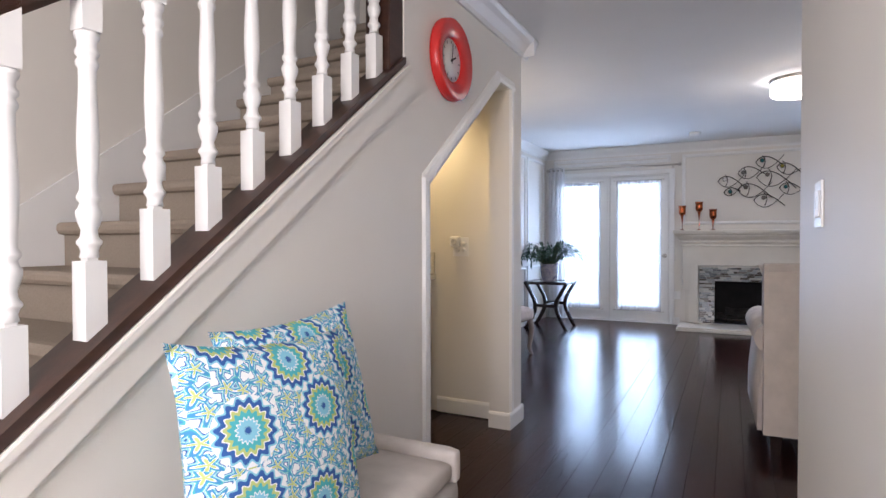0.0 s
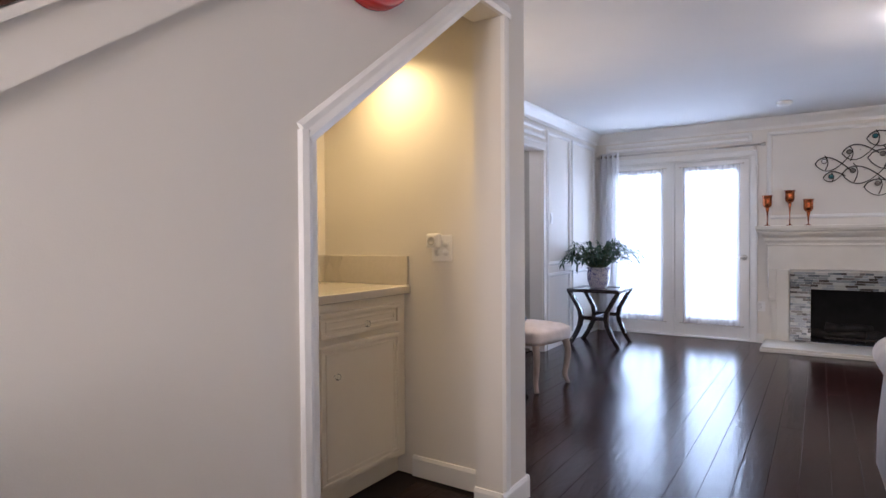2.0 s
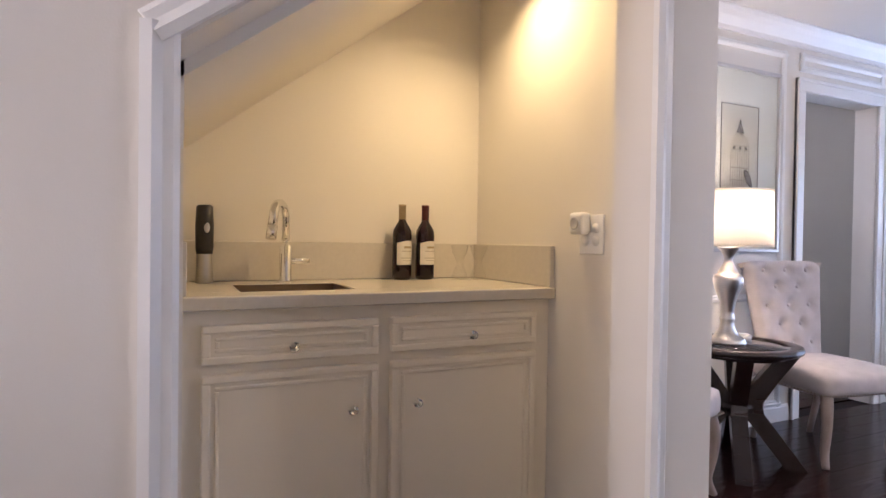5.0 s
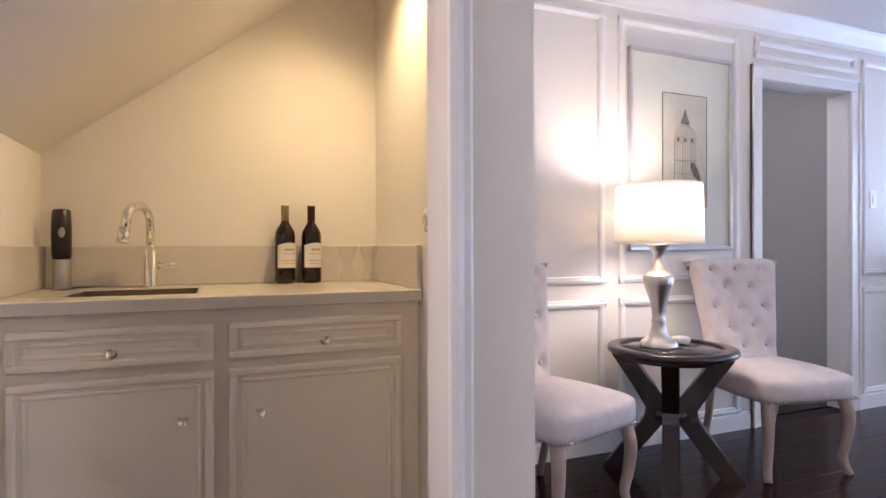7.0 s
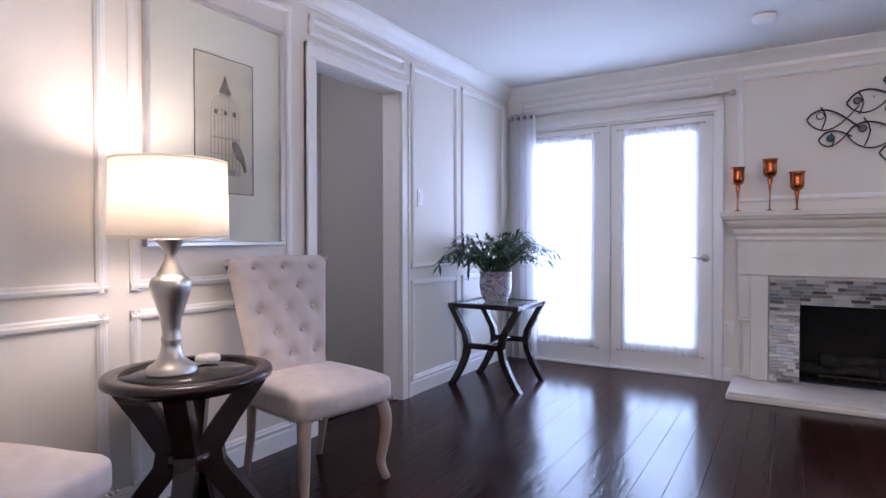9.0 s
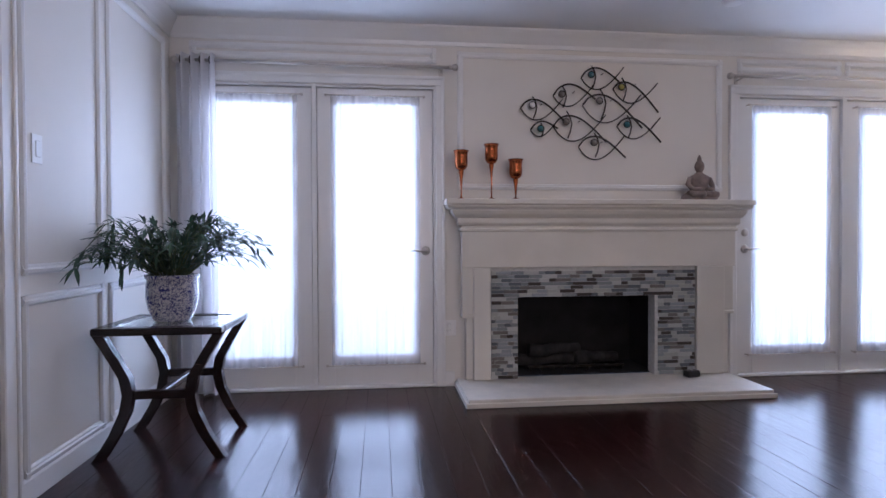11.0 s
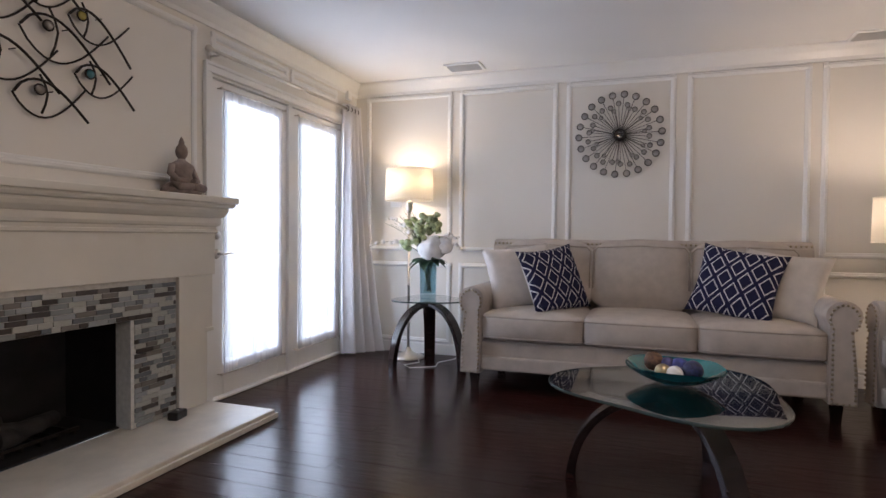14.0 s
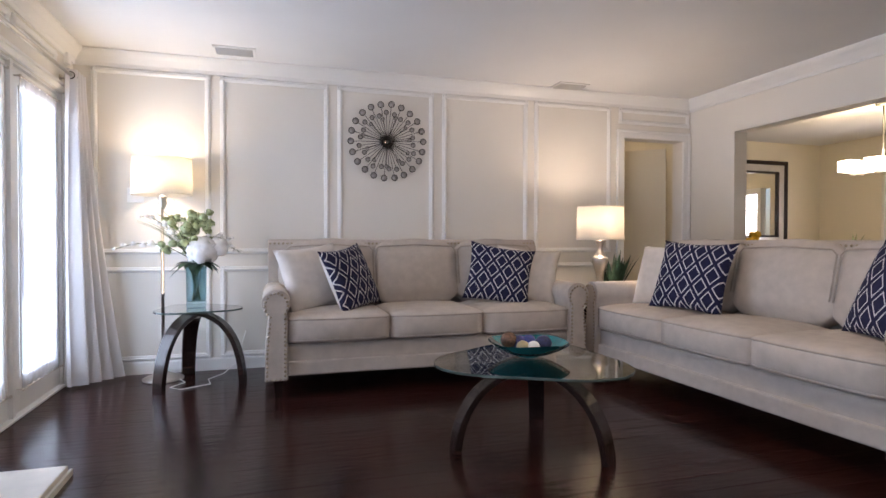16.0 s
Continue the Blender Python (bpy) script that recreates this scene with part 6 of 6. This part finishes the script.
for tip in ((0.0, 0.52, 0.39), (0.02, -0.30, 0.36), (-0.03, 0.36, 0.62), (0.04, -0.24, 0.46)):
    bs = bmesh.new()
    pts = [Vector((0, 0.0, 0.33)).lerp(Vector(tip), j / 9) + Vector((0, 0, 0.10 * math.sin(j / 9 * 2.8))) for j in range(10)]
    add_tube(bs, pts, 0.0035, 5, 0.002)
    spr = part("orchid_spray", bs, STEM, vs_, "arching spray of small white buds")
    for j in range(4, 10):
        bp = bmesh.new()
        bloom(bp, pts[j] + Vector((rg.uniform(-.01, .01), 0, rg.uniform(-.015, .01))), 0.046 - 0.0033 * j, 18, rg)
        part("bud", bp, PETAL, spr)

# ---- things on the mantel ----


def votive(x, y, top, label):
    c = thing("candle_holder", label, "candle holder", pose(x, y, 1.275), "copper candle holders")
    h = top - 1.275
    part("stem", lathe([(0, 0), (0.034, 0), (0.034, 0.004), (0.012, 0.010), (0.005, 0.02), (0.0045, h - 0.25), (0.009, h - 0.19), (0.017, h - 0.14), (0.014, h - 0.125)], 20), COPPER, c, "slim copper stem")
    part("cup", lathe([(0.012, h - 0.132), (0.030, h - 0.125), (0.042, h - 0.105), (0.0445, h - 0.08), (0.043, h - 0.045), (0.045, h - 0.015), (0.053, h), (0.050, h), (0.042, h - 0.015), (0.040, h - 0.045), (0.040, h - 0.08), (0.0, h - 0.10)], 28), COPPER, c, "copper mercury-glass cup")


CLB = "tall copper mercury-glass candle holder on white mantel"
votive(1.895, -0.11, 1.60, CLB)
votive(2.10, -0.11, 1.645, CLB)
votive(2.265, -0.115, 1.545, "shorter amber copper candle holder on white mantel")
# seated statue, one plain mesh
bm = bmesh.new()
add_lathe(bm, [(0, 0), (0.125, 0), (0.13, 0.012), (0.125, 0.028), (0.10, 0.05), (0.07, 0.065), (0.0, 0.07)], 24, m=Matrix.Diagonal((1, 0.62, 1, 1)))
add_lathe(bm, [(0.06, 0.05), (0.068, 0.075), (0.062, 0.11), (0.072, 0.145), (0.068, 0.165), (0.03, 0.185), (0.021, 0.195), (0, 0.196)], 20, m=Matrix.Diagonal((1, 0.72, 1, 1)))
add_lathe(bm, [(0, 0.19), (0.018, 0.195), (0.03, 0.215), (0.033, 0.235), (0.029, 0.258), (0.018, 0.272), (0.014, 0.28), (0.015, 0.29), (0.006, 0.31), (0, 0.32)], 18)
for s_ in (-1, 1):
    add_tube(bm, [(s_ * 0.066, 0, 0.155), (s_ * 0.088, -0.008, 0.11), (s_ * 0.075, -0.04, 0.075), (s_ * 0.02, -0.06, 0.07)], 0.02, 10, 0.015)
    add_tube(bm, [(s_ * 0.03, -0.03, 0.045), (s_ * 0.10, -0.045, 0.04), (s_ * 0.09, -0.07, 0.035), (s_ * 0.0, -0.075, 0.04)], 0.026, 10, 0.02)
one("statue", bm, STATUE, "grey stone seated meditating statue on white mantel", "statue", pose(3.575, -0.115, 1.275))

# ---- fish wall art ----
fa_ = thing("wall_art", "dark iron school of outlined fish with glass eyes", "wall art", pose(0, -0.03, 0))
FISH = [(2.32, 1.91, 2.62, 1.86, 2.4, 1.93), (2.55, 2.0, 2.85, 2.01, 2.61, 2.01), (2.75, 2.13, 3.06, 2.1, 2.82, 2.15), (2.98, 2.06, 3.31, 1.93, 3.04, 2.07), (2.76, 1.94, 3.19, 1.83, 2.88, 1.97),
        (2.55, 1.79, 2.93, 1.72, 2.64, 1.82), (2.39, 1.76, 2.58, 1.79, 2.46, 1.77), (3.01, 1.8, 3.33, 1.72, 3.08, 1.81), (2.73, 1.65, 3.07, 1.61, 2.84, 1.68)]
BEADT = mat("teal_bead", (0.06, 0.20, 0.22), 0.08, vary=0.2, spec=0.8)
BEADY = mat("amber_bead", (0.45, 0.38, 0.10), 0.08, vary=0.2, spec=0.8)
BEADC = mat("grey_bead", (0.28, 0.25, 0.22), 0.08, vary=0.2, spec=0.8)
EYES = {0: PETAL, 1: BEADC, 2: BEADT, 3: BEADY, 4: BEADC, 5: BEADC, 6: BEADT, 7: BEADT, 8: BEADC}
for k, (nx, nz, tx, tz, ex, ez) in enumerate(FISH):
    L = tx - nx
    H = 0.30 * L
    mid = 0.5 * (nz + tz)
    up_, lo_ = [], []
    for j in range(13):
        u = j / 12
        base = nz + (0.0) * u
        up_.append((nx + L * u, -0.012, nz + H * math.sin(u ** 0.75 * math.pi) * 0.9 - (nz - tz) * u - 0.10 * L * u * u))
        lo_.append((nx + L * u, 0.0, nz - H * math.sin(u ** 0.8 * math.pi) * 0.95 - (nz - tz) * u * 0.4 + 0.30 * L * u * u))
    f_ = part("fish_outline", add_tube(tube(up_, 0.0062, 6), lo_, 0.0048, 6), IRON, fa_)
    gx = ex + 0.03 * L
    part("gill", tube([(gx - 0.02 * L, -0.008, ez + 0.20 * L), (gx + 0.05 * L, -0.008, ez + 0.08 * L), (gx + 0.08 * L, -0.008, ez - 0.04 * L), (gx + 0.05 * L, -0.008, ez - 0.18 * L), (gx, -0.008, ez - 0.30 * L)], 0.005, 6), IRON, f_)
    part("eye", lathe([(0, -0.013), (0.016, -0.011), (0.021, 0), (0.016, 0.011), (0, 0.013)], 16, m=pose(ex, -0.012, ez, 90)), EYES.get(k, NICKEL), f_, "glass bead eye")
    part("eye_ring", lathe([(0.020, -0.004), (0.0255, -0.004), (0.0255, 0.004), (0.020, 0.004), (0.020, -0.004)][:4], 18, m=pose(ex, -0.012, ez, 90)), IRON, f_)
    add_b = tube([(nx + 0.5 * L, -0.01, nz + 0.1 * L), (nx + 0.5 * L, 0.03, nz + 0.1 * L)], 0.003, 5)
    part("standoff", add_b, IRON, f_)

# ---- sunburst wall ornament ----
sb = thing("sunburst_ornament", "round metal sunburst of rods tipped with grey discs", "wall art", pose(WE, -2.35, 1.872, 0, 0, -90))
part("hub", lathe([(0, 0.0), (0.045, 0.0), (0.05, 0.02), (0.045, 0.035), (0.03, 0.038), (0.028, 0.03), (0, 0.03)], 32, m=pose(0, 0, 0, 90)), IRON, sb)
part("hub_glass", lathe([(0, 0.030), (0.026, 0.032), (0.018, 0.042), (0, 0.045)], 24, m=pose(0, 0, 0, 90)), GLASS, sb, "clear glass boss")
DISC = mat("ornament_disc", (0.44, 0.41, 0.385), 0.3, 0.3, vary=0.15, scale=30)
disc_me = None
for ring, (n, R, r) in enumerate(((22, 0.315, 0.028), (22, 0.235, 0.021), (11, 0.20, 0.016))):
    for k in range(n):
        a = 2 * math.pi * (k + 0.5 * (ring % 2) + 0.15) / n
        RR = R + (0.012 * ((k * 7) % 3 - 1) if ring else 0)
        ca, sa = math.cos(a), math.sin(a)
        dy = -0.025 - 0.008 * ((k + ring) % 3)
        rod = part("rod", tube([(0.04 * ca, -0.02, 0.04 * sa), ((RR - r) * ca, dy, (RR - r) * sa)], 0.0022, 5), IRON, sb)
        bm = lathe([(0, 0), (r * 0.8, 0), (r * 0.82, 0.003), (0, 0.003)], 16, m=pose(0, 0, 0, 90))
        d_ = part("disc", bm, DISC, rod, "", pose(RR * ca, dy, RR * sa))
        bm = lathe([(r * 0.8, -0.001), (r, -0.001), (r, 0.005), (r * 0.8, 0.005), (r * 0.8, -0.001)][:4], 16, m=pose(0, 0, 0, 90))
        part("disc_rim", bm, IRON, rod, "", pose(RR * ca, dy, RR * sa))

# ---- bowl on the coffee table ----
bw = thing("glass_bowl", "wide teal glass bowl on coffee table", "bowl", pose(3.70, -2.67, 0.431, 0, 0, 25))
bm = bmesh.new()
grid_skin(bm, 48, 9, lambda u, v: Vector((math.cos(2 * math.pi * u) * (0.05 + 0.17 * v), math.sin(2 * math.pi * u) * (0.05 + 0.17 * v) * 0.9, 0.004 + 0.07 * v ** 1.6 + 0.006 * v * math.sin(6 * math.pi * u))), True)
grid_skin(bm, 48, 9, lambda u, v: Vector((math.cos(2 * math.pi * u) * (0.05 + 0.165 * v), math.sin(2 * math.pi * u) * (0.05 + 0.165 * v) * 0.9, 0.010 + 0.069 * v ** 1.6 + 0.006 * v * math.sin(6 * math.pi * u))), True)
add_lathe(bm, [(0, 0.0), (0.052, 0.0), (0.052, 0.005), (0, 0.009)], 48)
part("basin", bm, TEALG, bw)
BALLS = (("white_bloom", PETAL, (-0.06, 0.03), 0.034), ("tan", FOIL_G, (-0.015, 0.06), 0.034), ("blue", mat("blue_ball", (0.03, 0.05, 0.25), 0.5, vary=0.3, scale=40), (0.03, -0.04), 0.042), ("brown", mat("wicker_ball", (0.14, 0.07, 0.04), 0.7, vary=0.5, scale=50, bump=1, bump_scale=90), (0.09, 0.05), 0.042), ("blue2", mat("violet_ball", (0.06, 0.06, 0.20), 0.5, vary=0.4, scale=40), (0.06, 0.0), 0.040), ("navy", mat("navy_ball", (0.02, 0.025, 0.09), 0.5, vary=0.5, scale=50), (-0.06, -0.05), 0.042))
BNAMES = {"white_bloom": "white", "tan": "amber", "blue": "blue", "brown": "brown wicker", "blue2": "violet blue", "navy": "navy"}
for nm, m_, (x, y), r in BALLS:
    p = pose(3.70, -2.67, 0.431, 0, 0, 25) @ Vector((x, y, 0.0))
    rr_ = math.hypot(x, y / 0.9)
    z_ = 0.431 + 0.014 + 0.07 * (max(0, rr_ + r * 0.6 - 0.05) / 0.17) ** 1.6 + r
    one("decor_ball", lathe([(r * math.sin(math.pi * k / 10), -r * math.cos(math.pi * k / 10)) for k in range(11)], 18), m_, BNAMES[nm] + " textured decorative ball in teal bowl", "decorative ball", pose(p.x, p.y, z_), "decorative balls")

# ---- small things ----
one("coaster", lathe([(0, 0), (0.045, 0), (0.047, 0.005), (0.045, 0.02), (0.04, 0.024), (0, 0.024)], 32), VENT, "small round grey trinket tin on lamp table", "tin", pose(0.275, -3.38, 0.600))
rm = thing("remote_unit", "small black remote switch box on hearth", "remote control", pose(3.50, -0.155, 0.05, 0, 0, 12))
part("case", box(-0.05, -0.03, 0, 0.05, 0.03, 0.045, 0.008, 2), BLACK, rm)
part("button", lathe([(0, 0), (0.009, 0), (0.009, 0.003), (0, 0.004)], 16, (0, 0, 0.045)), STEEL, rm)
one("lamp_cord", tube([(5.58, -0.74, 0.008), (5.45, -0.80, 0.006), (5.32, -0.72, 0.006), (5.24, -0.80, 0.006), (5.35, -0.98, 0.006), (5.50, -0.95, 0.006), (5.60, -1.05, 0.02), (5.79, -1.12, 0.05), (5.83, -1.2, 0.30)], 0.004, 6), WHITEP, "thin pale lamp cord on floor", "cable")

# ---- dining room ----
mr_ = thing("wall_mirror", "large mirror in dark and silver frame", "mirror", pose(7.5, -7.90, 1.55, 0, 0, -90))
MW, MH = 0.65, 0.62


def ring_frame(bm, w0, h0, w1, h1, y0, y1):
    for a in ((-w0, -h0, w0, -h1), (-w0, h1, w0, h0), (-w0, -h1, -w1, h1), (w1, -h1, w0, h1)):
        add_box(bm, a[0], y0, a[1], a[2], y1, a[3], 0.004, 1)
    return bm


part("outer_frame", ring_frame(bmesh.new(), MW, MH, MW - 0.055, MH - 0.055, -0.045, 0), DARKW, mr_)
part("silver_band", ring_frame(bmesh.new(), MW - 0.056, MH - 0.056, MW - 0.15, MH - 0.15, -0.032, 0), SILVERF, mr_, "broad aged silver band")
part("inner_frame", ring_frame(bmesh.new(), MW - 0.151, MH - 0.151, MW - 0.18, MH - 0.18, -0.04, 0), DARKW, mr_)
part("glass", box(-MW + 0.17, -0.012, -MH + 0.17, MW - 0.17, -0.004, MH - 0.17), MIRROR, mr_)
ch = thing("chandelier", "linear chandelier with lit square glass shades", "chandelier", pose(5.3, -7.4, 0))
part("canopy", lathe([(0, CH), (0.07, CH), (0.07, CH - 0.02), (0, CH - 0.025)], 24), NICKEL, ch)
part("rod", lathe([(0.008, CH - 0.02), (0.008, 1.74), (0, 1.74)], 10), NICKEL, ch)
part("bar", box(-0.34, -0.02, 1.735, 0.34, 0.02, 1.75, 0.003, 1), NICKEL, ch)
for x in (-0.28, 0.0, 0.28):
    for y in (-0.1, 0.1):
        part("arm", tube([(x, 0, 1.742), (x, y, 1.742), (x, y, 1.765)], 0.007), NICKEL, ch)
        part("shade", box(x - 0.075, y - 0.075, 1.765, x + 0.075, y + 0.075, 1.885, 0.008, 2), GLOWC, ch, "lit frosted glass shade")
dt = thing("dining_table", "dark wood dining table beyond the sofa", "dining table", pose(5.6, -7.1, 0))
part("tabletop", box(-0.5, -0.95, 0.72, 0.5, 0.95, 0.76, 0.006, 2), DARKW, dt)
for x in (-0.44, 0.44):
    for y in (-0.88, 0.88):
        part("leg", box(x - 0.035, y - 0.035, 0, x + 0.035, y + 0.035, 0.72, 0.004, 1), DARKW, dt)
yf = thing("flower_vase", "yellow flowers in a vase on dining table", "flower vase", pose(5.86, -6.25, 0.761))
part("vase", lathe([(0, 0), (0.045, 0), (0.06, 0.08), (0.04, 0.17), (0.05, 0.2), (0.045, 0.2), (0.035, 0.17), (0, 0.05)], 24), WHITEP, yf)
bm = bmesh.new()
for k in range(12):
    a = rg.uniform(0, 6.28)
    bloom(bm, (0.08 * math.cos(a), 0.08 * math.sin(a), 0.27 + rg.uniform(-0.05, 0.09)), 0.042, 34, rg)
part("blooms", bm, YELLOWF, yf, "yellow flower heads")
gp = thing("potted_plant", "small leafy plant in a pot on dining table", "plant", pose(5.75, -7.6, 0.761))
part("pot", lathe([(0, 0), (0.05, 0), (0.07, 0.12), (0.06, 0.12), (0, 0.1)], 24), STATUE, gp)
bl = bmesh.new()
for k in range(40):
    a = rg.uniform(0, 6.28)
    leaf_blade(bl, Vector((0, 0, 0.11)), Vector((math.cos(a), math.sin(a), rg.uniform(0.7, 2.2))), rg.uniform(0.2, 0.34), 0.022, rg.uniform(0.1, 0.5))
part("foliage", bl, LEAF2, gp)
wd = thing("window_1", "dining room window with white slatted blind", "window", pose(6.1, -9.2, 1.4))
wd["kind"] = "structure"
part("window_frame", ring_frame(bmesh.new(), 0.40, 0.50, 0.32, 0.42, -0.02, 0.09), TRIM, wd)
for k in range(22):
    part("blind_slat", box(-0.315, -0.014, -0.001, 0.315, 0.014, 0.001), WHITEP, wd, "", pose(0, 0.062, -0.41 + 0.039 * k, 20))
# Bars coloured black: their backlit silhouette is put into the colour
part("muntin", box(-0.012, 0.078, -0.42, 0.012, 0.088, 0.42), BLACK, wd)
for z in (-0.14, 0.14):
    part("muntin", box(-0.32, 0.0785, z - 0.008, 0.32, 0.0875, z + 0.008), BLACK, wd)

# ---- east hall: door standing open ----
hd = thing("door_5", "cream painted door standing ajar in the hall", "door", pose(WE + T + 0.03, -5.32, 0, 0, 0, 48))
hd["kind"] = "structure"
bm = box(0.0, -0.02, 0.01, 0.66, 0.02, 1.98, 0.003, 1)
part("leaf", bm, CREAM, hd)
part("door_handle", tube([(0.60, 0.02, 0.95), (0.60, 0.06, 0.95), (0.50, 0.065, 0.95)], 0.009), NICKEL, hd)

# made-up entry windows, set where the hall and stair fill lamps stand
for nm, x, z, w, h in (("window_2_added", 2.05, 1.55, 0.60, 0.85), ("window_3_added", 0.75, 3.2, 0.40, 0.60)):
    w_ = thing(nm, "unseen white framed window added for the entry fill light", "window", pose(x, -9.66, z))
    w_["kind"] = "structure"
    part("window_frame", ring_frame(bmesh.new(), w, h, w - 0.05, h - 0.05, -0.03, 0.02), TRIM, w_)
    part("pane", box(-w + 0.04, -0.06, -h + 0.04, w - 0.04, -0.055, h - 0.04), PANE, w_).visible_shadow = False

# ---- mosaic tiles of the fireplace ----
tile_me = None
rg = random.Random(11)
ROW, TL = 0.0254, 0.088
tiles = {}
for r in range(30):
    z0 = 0.054 + ROW * r
    if z0 + ROW > 0.815:
        break
    off = rg.choice((0.0, 0.33, 0.5, 0.67)) * TL
    spans = ((2.102, 3.566),) if z0 > 0.605 else ((2.102, 2.287), (3.289, 3.566))
    for s0, s1 in spans:
        x = s0 - off
        while x < s1 - 0.004:
            w_ = rg.choice((0.045, 0.07, 0.09, 0.105))
            a, b = max(x, s0), min(x + w_, s1)
            x += w_
            if b - a < 0.012:
                continue
            key = round((b - a - 0.002) * 250) / 250
            if key not in tiles:
                ob = part("tile", box(-key / 2, -0.006, 0.001, key / 2, 0.0, ROW - 0.0015, 0.0012, 1), TILEM, back)
                tiles[key] = ob.data
            else:
                ob = new("tile", tiles[key])
                ob.parent = back
            ob.location = ((a + b) / 2, -0.078, z0)

# ---- floor planks ----
PWID = 0.127
base_bm = box(-PWID / 2 + 0.0005, 0, -0.0115, PWID / 2 - 0.0005, 1.0, 0, 0.0)
bmesh.ops.bevel(base_bm, geom=[e for e in base_bm.edges if e.verts[0].co.z > -0.001 and e.verts[1].co.z > -0.001 and abs(e.verts[0].co.y - e.verts[1].co.y) > 0.5], offset=0.0007, segments=1, affect="EDGES")
plank = None
rg = random.Random(3)
rest = bmesh.new()


def lay(x, y0, y1, single):
    global plank
    y = y0 - rg.uniform(0, 1.0)
    while y < y1 - 0.01:
        n = y + rg.choice((0.95, 1.25, 1.55, 1.8))
        a, b = max(y, y0), min(n, y1)
        y = n
        if b - a < 0.03:
            continue
        if single:
            if plank is None:
                plank = part("plank", base_bm, PLANK, floor)
                ob = plank
            else:
                ob = new("plank", plank.data)
                ob.parent = floor
            ob.matrix_basis = pose(x, a, rg.uniform(-0.0006, 0)) @ Matrix.Diagonal((1, b - a - 0.0012, 1, 1))
        else:
            add_box(rest, x - PWID / 2 + 0.0005, a, -0.0115, x + PWID / 2 - 0.0005, b - 0.0012, 0)


for k in range(46):
    x = PWID * (k + 0.5)
    if x > WE:
        continue
    if x < SX:
        lay(x, NY1, 0, True)
        if x > 0.7:
            lay(x, -6.06, -4.93, True)
    elif x < HX:
        lay(x, -9.66, 0, True)
    else:
        lay(x, HY if x < HX + T + 0.07 else SY, 0, True)
for k in range(-7, 60):
    x = PWID * (k + 0.5)
    if -0.8 < x < -0.07:
        lay(x, -3.85, -1.61, False)
    if x > HX + T + 0.07 and x < 7.5:
        lay(x, -9.2, SY, False)
    if WE < x < 7.3:
        lay(x, SY, -3.36, False)
tagged(part("far_planks", rest, PLANK, floor), kind="stuff")
